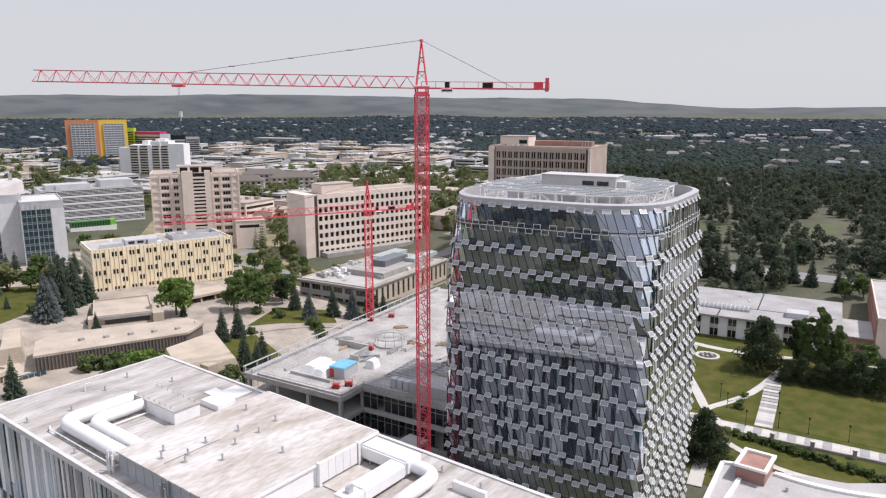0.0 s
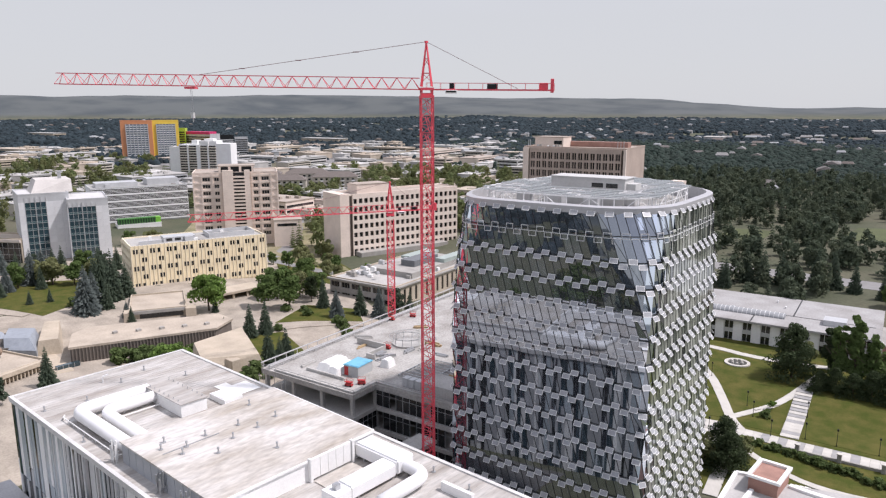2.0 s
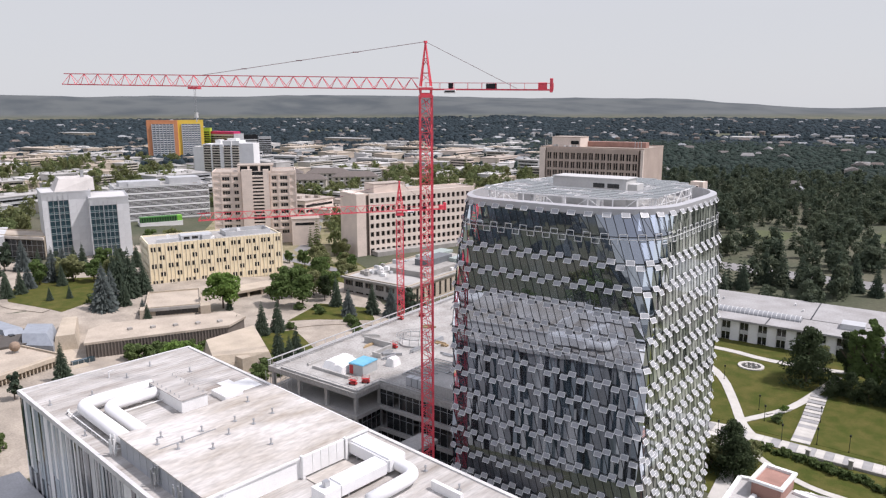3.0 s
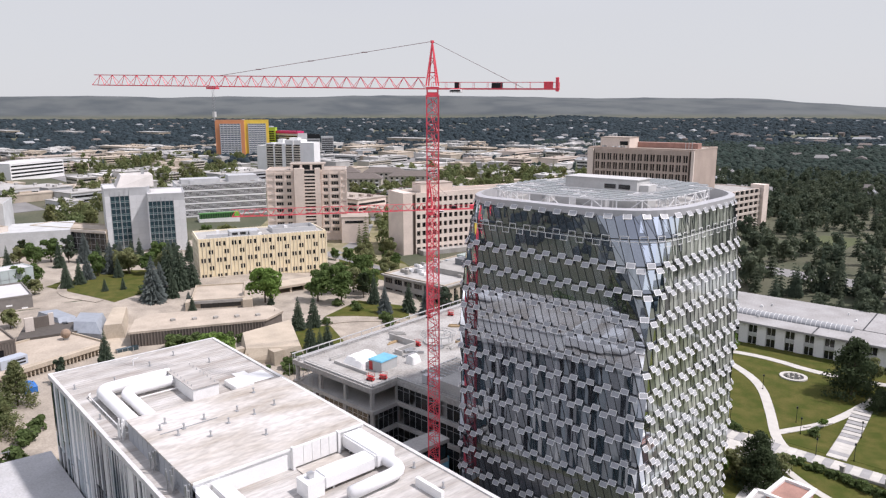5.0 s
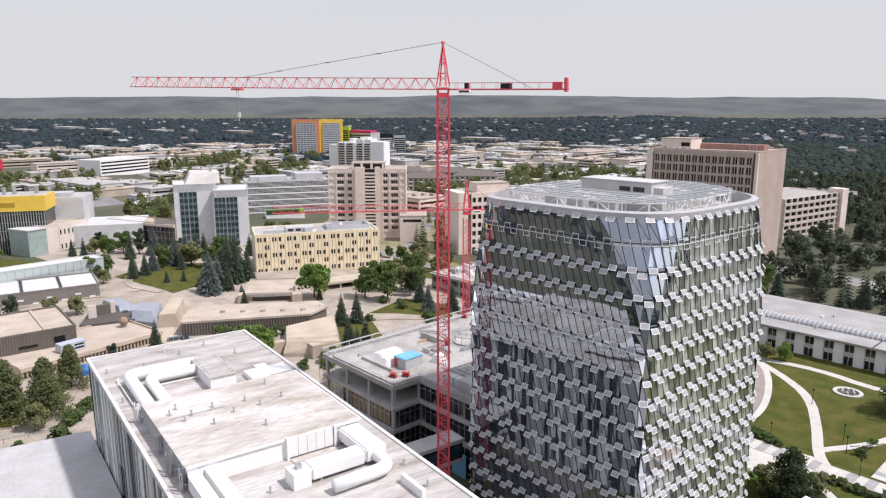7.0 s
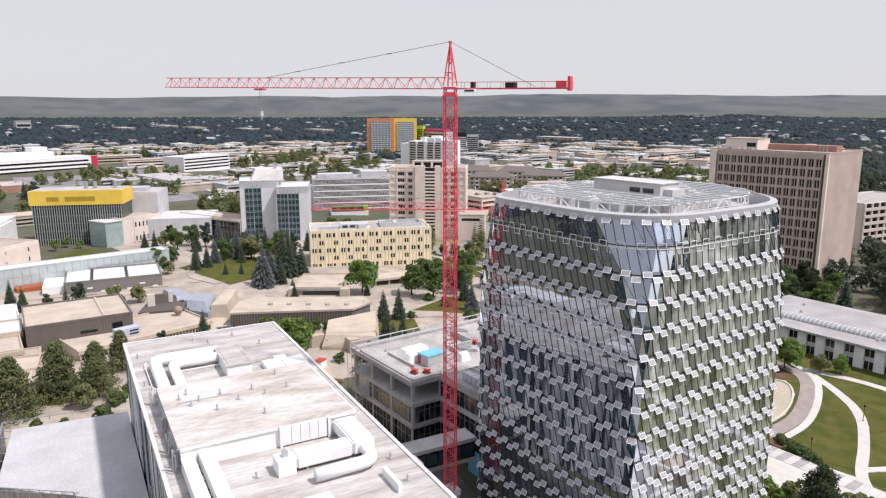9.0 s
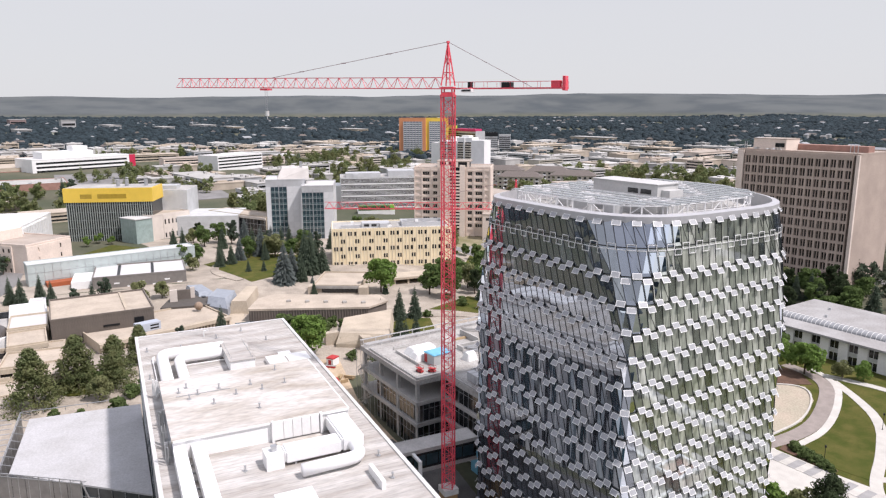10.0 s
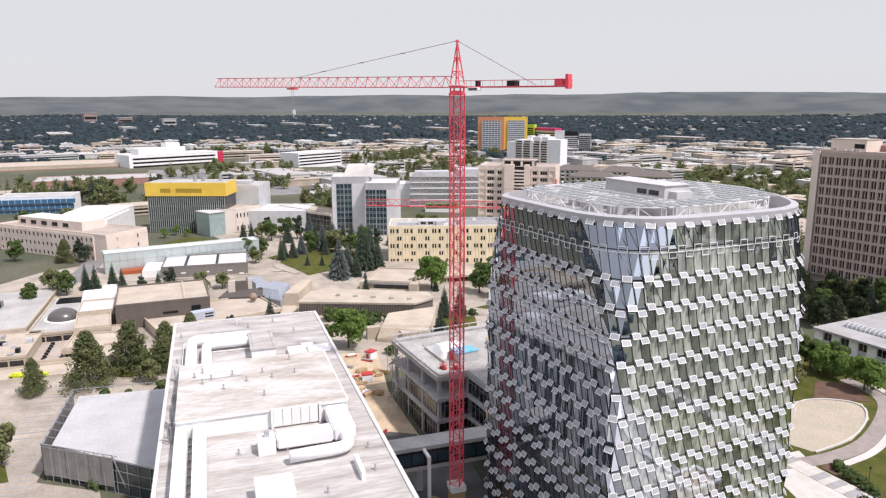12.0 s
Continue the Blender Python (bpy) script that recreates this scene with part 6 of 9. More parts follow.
def low_cluster():
    """Theatres, council rooms and student centre: tan roofs over brown ribbed walls."""
    t = thing("theatre", "low theatre with tan roof and brown ribbed wall", "building")
    ring = [(-208.2, 81.8), (-200.5, 101), (-192.6, 120.6), (-197.5, 129.6), (-206, 129.6), (-224, 94.5), (-221, 88)]
    bm = bmesh.new()
    prism(bm, ring, 4, 12.9)
    part("wall", bm, BROWN, t)
    bm = bmesh.new()
    big_ = [((x + 207) * 1.03 - 207, (y - 106) * 1.02 + 106) for x, y in ring]
    prism(bm, big_, 12.9, 13.6)
    part("roof", bm, TANROOF, t)
    rib = mesh_box("rib", (-0.14, -0.14, 8, 0.14, 0.14, 12.9), BROWN)
    for (x0, y0), (x1, y1), n in ((ring[0], ring[1], 22), (ring[1], ring[2], 22)):
        for k in range(n):
            f = (k + 0.5) / n
            piece("rib", rib, t, Matrix.Translation((x0 + (x1 - x0) * f + 0.1, y0 + (y1 - y0) * f, 0)))
    for k in range(5):
        boxes("roof_unit", CONCRETE, t, (-212 + k * 3.4, 96 + k * 6, 13.6, -210.8 + k * 3.4, 97.4 + k * 6, 14.3))
    # splayed tan stage house
    t = thing("stage_house", "splayed tan concrete stage house with sloping roof", "building")
    bm = bmesh.new()
    a, b = [(-187, 109), (-171, 102), (-162.5, 118), (-190, 129.5)], [(-187.4, 110), (-172.4, 103.8), (-163.8, 117.4), (-190, 128.6)]
    prism(bm, a, 4, 9.2)
    prism(bm, a, 9.2, 12.4, b)
    part("wall", bm, TAN, t)
    boxes("doorway", DARK, t, (-172.5, 103.6, 7.5, -171.2, 106.5, 11))
    boxes("buttress", TAN, t, (-176, 99.5, 5, -173.5, 104, 12.2))
    boxes("buttress", TAN, t, (-168.5, 109, 5, -164.8, 112, 12.0))
    t = thing("tan_wall_wedge", "tan concrete wedge wall between low roofs", "building")
    for name, ring, z0, z1, top in (("sloped_wall", [(-199, 72.5), (-199, 81.5), (-222, 82), (-223, 76)], 4, 8.8, [(-203, 73.5), (-202, 80), (-222, 82), (-223, 76)]), ("upright_wall", [(-222, 76), (-219, 84), (-241, 92), (-243, 86)], 5, 13.5, [(-222, 78), (-220, 83), (-240, 91), (-242, 87)])):
        bm = bmesh.new()
        prism(bm, ring, z0, z1, top)
        part(name, bm, TAN, t)
    boxes("window", BLUEGLASS, t, (-206.0, 76.4, 5.5, -204.6, 83.0, 9.8))
    boxes("window_frame", STEEL, t, *[(-204.62, 76.4 + k * 1.6, 5.5, -204.5, 76.55 + k * 1.6, 9.8) for k in range(5)], (-204.62, 76.4, 7.6, -204.5, 83, 7.75))
    # brown box hall
    t, w = shell("brown_hall", "box-like hall with brown ribbed walls and tan roof", (-210.4, 20.4), (-212.4, 51.1), 28, 8, 16.6, BROWN, TANROOF)
    rib = mesh_box("rib", (-0.12, -0.15, 8, 0.12, 0, 16.4), BROWN)
    for k in range(40):
        piece("rib", rib, t, Matrix.Translation((0.4 + k * (w - 0.8) / 39, 0, 0)))
    boxes("roof_joint", TAN, t, (w * 0.72, 0.3, 16.7, w * 0.72 + 0.8, 27.6, 17.1))
    boxes("hatch", MULLION, t, (15, -0.25, 12.6, 20, -0.15, 13.3))
    boxes("hatch", MULLION, t, (24.5, -0.25, 12.2, 27.5, -0.15, 14.6))
    # stepped blocks west of it
    for name, p0, p1, d, z1, wall, roof in (("step_block", (-198.5, 9.5), (-199.5, 20.0), 16, 13.2, TAN, TANROOF), ("step_block", (-215.5, 8.0), (-216, 19.2), 16, 14.0, TAN, WHITEROOF), ("step_block", (-232, 6.8), (-233, 18), 18, 13.2, WHITE, WHITEROOF),
                                           ("step_block", (-184, 8.5), (-183, 23.5), 14, 11.6, TAN, TANROOF), ("step_block", (-170, 21), (-171, 31), 12, 12.4, TAN, TANROOF)):
        t, w = shell(name, "stepped tan concrete block with flat roof", p0, p1, d, 5, z1, wall, roof)
        t["group"] = "stepped roof blocks"
        boxes("fascia", TAN, t, (-0.3, -0.5, z1 - 1.2, w + 0.3, 0, z1 + 0.2))
        boxes("glazing", DARK, t, (0.6, -0.06, 7, w - 0.6, 0, z1 - 1.4))
    # council rooms with slatted fascia
    t, w = shell("slatted_rooms", "low tan building with slatted concrete fascia", (-196, 34), (-209, 75), 24, 5, 11.2, TAN, TANROOF)
    slat = mesh_box("slat", (-0.16, -1.1, 8.9, 0.16, 0, 10.6), TAN)
    for k in range(38):
        piece("slat", slat, t, Matrix.Translation((0.4 + k * (w - 0.8) / 37, 0, 0)))
    boxes("fascia", TAN, t, (-0.2, -1.4, 10.6, w + 0.2, 0, 11.8))
    boxes("glazing", DARK, t, (0.3, -0.1, 6, w - 0.3, -0.04, 8.9))
    u = thing("rooftop_air_unit", "white rooftop air handling unit", "air unit", frame_of((-203.2, 45.5), (-206, 54)) @ Matrix.Translation((0, 0, 11.4)))
    boxes("casing", mat("pale_blue_metal", (0.42, 0.46, 0.52), 0.5, vary=0.06), u, (0, 0, 0, 7.5, 3.6, 2.6))
    boxes("vent", DARK, u, (4, -0.06, 0.5, 6.8, 0, 1.0), (4, -0.06, 1.5, 6.8, 0, 2.0))
    # court with dark dais and white upright slab
    t = thing("court_monument", "white upright slab on a dark stone dais", "monument")
    bm = bmesh.new()
    prism(bm, [(-229, 54), (-226, 71), (-243, 76), (-249, 61)], 11.0, 12.1)
    part("dais", bm, mat("dark_stone", (0.09, 0.08, 0.07), 0.8), t)
    bm = bmesh.new()
    prism(bm, [(-230, 55), (-227, 70), (-242, 75), (-248, 61.5)], 6, 11.0)
    part("base", bm, TAN, t)
    boxes("slab", WARMWHITE, t, (-236.5, 58.0, 12.1, -235.6, 60.6, 16.6))
    boxes("slab", WARMWHITE, t, (-239.6, 65.6, 12.1, -238.9, 67.2, 16.2))
    boxes("dark_slab", BROWN, t, (-239.4, 60.6, 12.1, -238.4, 65.6, 15.6))
    g = thing("globe_sculpture", "brown weathered stone globe on the roof terrace", "sculpture", Matrix.Translation((-221.5, 66.5, 11.4)))
    bm = bmesh.new()
    bmesh.ops.create_uvsphere(bm, u_segments=20, v_segments=12, radius=1.5, matrix=Matrix.Translation((0, 0, 1.9)))
    part("ball", bm, mat("weathered_brown_stone", (0.30, 0.22, 0.16), 0.85, scale=0.8, vary=0.2, bump=0.03), g, smooth=True)
    boxes("plinth", CONCRETE, g, (-0.7, -0.7, 0, 0.7, 0.7, 0.6))
    tent = thing("tarpaulin_cover", "bright blue tarpaulin cover beside the low building", "tarpaulin", Matrix.Translation((-190.5, 49.5, lift(-190.5, 49.5))))
    bm = bmesh.new()
    prism(bm, [(-2.4, -1.6), (2.4, -1.6), (2.4, 1.6), (-2.4, 1.6)], 0, 1.5)
    prism(bm, [(-2.5, -1.7), (2.5, -1.7), (2.5, 1.7), (-2.5, 1.7)], 1.5, 2.3, [(-1.6, -0.3), (1.6, -0.3), (1.6, 0.3), (-1.6, 0.3)])
    part("sheet", bm, mat("deep_blue_sheet", (0.02, 0.16, 0.50), 0.6, vary=0.15), tent)
    # pale sloped roof lights
    for ring, z0, z1 in (([(-226.9, 70), (-218.7, 76.1), (-232.5, 82), (-241, 75.4)], 9, 14.6), ([(-237, 68.5), (-235, 74.5), (-254, 71.5), (-255, 65)], 9, 13.6)):
        t = thing("sloped_rooflight", "pale blue-grey metal sloped rooflight", "rooflight", group="sloped rooflights")
        mid = (sum(p[0] for p in ring) / 4, sum(p[1] for p in ring) / 4)
        bm = bmesh.new()
        prism(bm, ring, z0, z1 - 3)
        prism(bm, ring, z1 - 3, z1, [(x * 0.7 + mid[0] * 0.3 - 1.5, y * 0.85 + mid[1] * 0.15) for x, y in ring])
        part("body", bm, mat("pale_blue_roofing", (0.33, 0.36, 0.40), 0.5, metal=0.2, vary=0.1), t)
        boxes("hatch", DARK, t, (ring[0][0] - 2.4, ring[0][1] + 1, z0 + 2.4, ring[0][0] + 0.3, ring[0][1] + 2.4, z0 + 3.4))
    # student centre with round dome, terraces and bay windows
    t = thing("student_centre", "stepped student centre with terraces and glass dome", "building")
    for x0, y0, x1, y1, z, wall, roof in ((-250, -5, -203, 10.5, 11.6, TAN, GREYROOF), (-262, -40, -207, -6, 12.6, TAN, GREYROOF), (-206.5, -26, -181.5, -0.8, 11.6, TAN, TANROOF), (-259, 11, -238.5, 16, 12.8, WHITE, WHITEROOF),
                                         (-238, 11, -228, 17.6, 12.0, TAN, PINKROOF), (-227.5, 11, -216, 18.6, 11.4, TAN, TANROOF), (-210, 13.5, -192, 24, 10.0, TAN, TANROOF), (-181, -30, -170.5, 14.5, 8.4, TAN, TANROOF)):
        boxes("wall", wall, t, (x0, y0, 4, x1, y1, z))
        boxes("roof", roof, t, (x0 + 0.35, y0 + 0.35, z, x1 - 0.35, y1 - 0.35, z + 0.15))
        boxes("parapet", wall, t, (x0 - 0.2, y0 - 0.2, z - 0.3, x1 + 0.2, y0 + 0.35, z + 0.6), (x0 - 0.2, y1 - 0.35, z - 0.3, x1 + 0.2, y1 + 0.2, z + 0.6), (x0 - 0.2, y0 + 0.35, z - 0.3, x0 + 0.35, y1 - 0.35, z + 0.6), (x1 - 0.35, y0 + 0.35, z - 0.3, x1 + 0.2, y1 - 0.35, z + 0.6))
        n = max(1, int((y1 - y0) / 4))
        for k in range(n):
            a = y0 + 0.6 + k * (y1 - y0 - 0.8) / n
            boxes("window", DARK, t, (x1, a, z - 2.6, x1 + 0.08, a + (y1 - y0 - 0.8) / n - 0.5, z - 1.0))
    for k in range(3):
        boxes("garage_door", WHITE, t, (-170.5, 0.5 + k * 4.6, 5, -170.38, 4.5 + k * 4.6, 7.6), label="white garage door")
    rnd = random.Random(19)
    for k in range(16):
        x, y = rnd.uniform(-205, -184), rnd.uniform(-18, -3)
        boxes("roof_unit", rnd.choice((MULLION, STEEL, GREYMETAL)), t, (x, y, 11.75, x + rnd.uniform(0.8, 2.2), y + rnd.uniform(0.8, 1.8), 11.75 + rnd.uniform(0.6, 1.6)))
    for k in range(5):
        boxes("louvre", MULLION, t, (-247 + k * 1.5, -3, 11.75, -246.2 + k * 1.5, 9, 12.3))
    bm = bmesh.new()
    prof = [(5.0, 0), (4.9, 1.2), (4.2, 2.4), (3.0, 3.3), (1.4, 3.9), (0.2, 4.0)]
    rings = [[bm.verts.new((-219 + r * math.cos(math.tau * k / 24), 3 + r * math.sin(math.tau * k / 24), 11.6 + z)) for k in range(24)] for r, z in prof]
    for a, b in zip(rings, rings[1:]):
        for k in range(24):
            bm.faces.new((a[k], a[(k + 1) % 24], b[(k + 1) % 24], b[k]))
    bm.faces.new(rings[-1])
    part("dome", bm, mat("smoked_dome_glass", (0.10, 0.09, 0.085), 0.3, vary=0.1), t, "smoked glass dome", smooth=True)
    bm = bmesh.new()
    prism(bm, [(-219 + 6 * math.cos(math.tau * k / 24), 3 + 6 * math.sin(math.tau * k / 24)) for k in range(24)], 11.6, 12.1)
    part("dome_curb", bm, WHITE, t)
    for k in range(4):
        boxes("rooflight", BLUEGLASS, t, (-226 - k * 5, -33, 12.75, -222.5 - k * 5, -20, 14.6))
    boxes("terrace", PINKROOF, t, (-202.5, -0.6, 4, -181.2, 12.5, 9.0))
    boxes("terrace_wall", TAN, t, (-181.6, -0.6, 9, -181.2, 12.1, 10.1))
    boxes("terrace_wall", TAN, t, (-202.5, 12.1, 9, -181.2, 12.5, 10.1))
    for k in range(7):
        for i in range(2):
            boxes("terrace_table", MULLION, t, (-199.5 + k * 2.5, 2.5 + i * 5, 9.0, -198.5 + k * 2.5, 3.5 + i * 5, 9.8))


def right_blocks():
    t, w = shell("long_white_building", "long two-storey white building with vaulted skylight", (-131, 245.0), (-29.5, 259.0), 38, 1.5, 9.6, WHITE, GREYROOF, parapet=0.0)
    boxes("roof_slab", mat("weathered_membrane_roof", (0.35, 0.345, 0.34), 0.9, scale=9, vary=0.18, second=(0.25, 0.24, 0.23)), t, (-1.4, -2.0, 9.6, w + 1.0, 39, 10.3))
    n = 17
    dark_ = pane_mesh(2.9, 2.6, 2, DARK)
    low_ = pane_mesh(2.9, 2.6, 2, DARK)
    spandrel = mesh_box("spandrel", (-1.47, -0.12, 0, 1.47, 0, 1.2), GREYMETAL)
    pier = mesh_box("pier", (-1.5, -0.5, 0, 1.5, 0, 9.6), WHITE)
    for k in range(n + 1):
        piece("pier", pier, t, Matrix.Translation((k * w / n, 0, 0)))
        if k < n:
            x = (k + 0.5) * w / n
            piece("window", dark_, t, Matrix.Translation((x, -0.1, 6.5)))
            piece("spandrel", spandrel, t, Matrix.Translation((x, 0, 5.2)))
            piece("window", low_, t, Matrix.Translation((x, -0.1, 2.4)))
    boxes("base_strip", DARK, t, (0, -1.2, 0, w, -0.5, 2.0))
    hoop = bmesh.new()
    for k in range(9):
        a, b = math.pi * k / 9, math.pi * (k + 1) / 9
        bar(hoop, (0, -2.4 * math.cos(a), 1.6 * math.sin(a)), (0, -2.4 * math.cos(b), 1.6 * math.sin(b)), 0.09)
    hoop_me = mesh("skylight_rib", hoop, WHITE)
    bm = bmesh.new()
    ends = [[bm.verts.new((x, -2.3 * math.cos(math.pi * k / 10), 10.3 + 1.5 * math.sin(math.pi * k / 10))) for k in range(11)] for x in (3, 74)]
    for k in range(10):
        bm.faces.new((ends[0][k], ends[1][k], ends[1][k + 1], ends[0][k + 1]))
    bm.faces.new(ends[0])
    bm.faces.new(list(reversed(ends[1])))
    v = part("skylight_vault", bm, mat("grey_vault_glass", (0.30, 0.31, 0.32), 0.3, vary=0.1), t, "ribbed barrel skylight")
    v.matrix_basis = Matrix.Translation((0, 9.5, 0))
    for k in range(48):
        piece("skylight_rib", hoop_me, t, Matrix.Translation((3 + k * 1.5, 9.5, 10.3)))
    boxes("roof_joint", MULLION, t, (1, 12.8, 10.3, w - 1, 13.3, 10.36), (64, -2, 10.3, 64.4, 9, 10.36), (76, 13, 10.3, 76.4, 39, 10.36))
    boxes("plant_room", GREYMETAL, t, (86, 7, 10.3, 93, 13, 12.2))
    roof_clutter(t, w, 34, 10.3, 9, 41, 0.5, 1.4, 0.9)
    # grey link and pink brick block
    boxes("link_wall", BRICK, t, (w + 1, 4, 1, w + 22, 26, 7.2))
    boxes("link_roof", GREYROOF, t, (w + 0.8, 3.6, 7.2, w + 22, 26, 7.6))
    t, w = shell("pink_brick_block", "three-storey pink brick block with tall windows", (-27.5, 322.0), (-19, 262), 40, 2, 15, PINK, GREYROOF)
    grid_face(t, Matrix(), w, 2.5, 14.6, 3, 14, 1.6, 2.4, mat("pink_brick", (0.36, 0.19, 0.15), 0.9, scale=2, vary=0.12), deep=0.4)
    # parking decks behind the tower block
    t, w = shell("parking_decks", "pale concrete parking decks with open storeys", (-190.0, 417.0), (-188.5, 480.0), 34, 6, 31, PINK, CONCRETE)
    for r in range(6):
        z = 8 + r * 3.9
        boxes("deck_edge", mat("pale_precast", (0.55, 0.48, 0.42), 0.9, vary=0.08), t, (-0.5, -1.2, z, w + 0.5, 0, z + 1.5))
        # dark sheet standing in for the shade within each open storey
        boxes("opening", DARK, t, (0, -0.3, z + 1.5, w, -0.02, z + 3.9))
    for k in range(11):
        boxes("pier", mat("pale_precast", (0.55, 0.48, 0.42)), t, (k * w / 10 - 0.7, -1.0, 4, k * w / 10 + 0.7, 0, 31.5))
    boxes("stair_tower", PINK, t, (w - 4, -3, 4, w + 3, 6, 34))


def quad_corner_building():
    """The brick building with curved white parapets at the quad's near edge."""
    t = thing("curved_roof_building", "brick building with pale roof and curved white parapets", "building")
    Z = 13.0
    ring = [(-33.4, 138.0), (-31.0, 112), (30, 112), (30, 165), (-2, 152), (-12, 144.5), (-24.0, 140.5)]
    bm = bmesh.new()
    prism(bm, ring, -3, Z - 0.6)
    part("wall", bm, BRICK, t)
    bm = bmesh.new()
    prism(bm, ring, Z - 0.6, Z - 0.3)
    part("roof", bm, mat("pale_grey_roofing", (0.42, 0.41, 0.40), 0.9, scale=6, vary=0.1), t)

    def parapet(pts, z, w, h):
        bm = bmesh.new()
        rows = []
        for k, (x, y) in enumerate(pts):
            (x0, y0), (x1, y1) = pts[max(k - 1, 0)], pts[min(k + 1, len(pts) - 1)]
            d = Vector((x1 - x0, y1 - y0, 0)).normalized() * w
            rows.append([bm.verts.new((x + f * -d.y, y + f * d.x, q)) for f, q in ((1, z - h), (1, z), (-1, z), (-1, z - h))])
        for a, b in zip(rows, rows[1:]):
            for q in range(4):
                bm.faces.new((a[q], b[q], b[(q + 1) % 4], a[(q + 1) % 4]))
        bm.faces.new(rows[0])
        bm.faces.new(rows[-1][::-1])
        bmesh.ops.recalc_face_normals(bm, faces=bm.faces)
        return part("parapet", bm, WHITE, t, "white curved parapet")

    parapet([(-33.4, 138.0), (-31.0, 112)], Z + 0.2, 0.4, 1.0)
    parapet([(-33.4, 138.0), (-30.2, 139.2)], Z + 0.2, 0.4, 1.0)
    for off, z in ((0, 0.2), (1.6, -0.5), (3.2, -1.2), (4.8, -1.9)):
        pts = [(-24.0 + off * 0.3 + 34 * f, 139.5 + off + 14 * f * f - 5 * f * (1 - f)) for f in [k / 14 for k in range(15)]]
        parapet(pts, Z + z, 0.55, 0.8)
    boxes("roof_house", BRICK, t, (-29.8, 133.5, Z - 0.3, -24.6, 141.0, Z + 2.4))
    boxes("house_parapet", WHITE, t, (-30.2, 140.6, Z + 2.4, -24.2, 141.4, Z + 2.9), (-30.2, 133.1, Z + 2.4, -29.5, 140.6, Z + 2.9), (-24.9, 133.1, Z + 2.4, -24.2, 140.6, Z + 2.9), (-29.5, 133.1, Z + 2.4, -24.9, 133.7, Z + 2.9))
    boxes("inner_ledge", WHITE, t, (-29.3, 112, Z - 0.3, -28.5, 133, Z + 0.3))
    boxes("pipe_vent", STEEL, t, (-21, 134, Z - 0.3, -20.5, 134.5, Z + 0.6), (-16, 130, Z - 0.3, -15.4, 130.5, Z + 0.5))


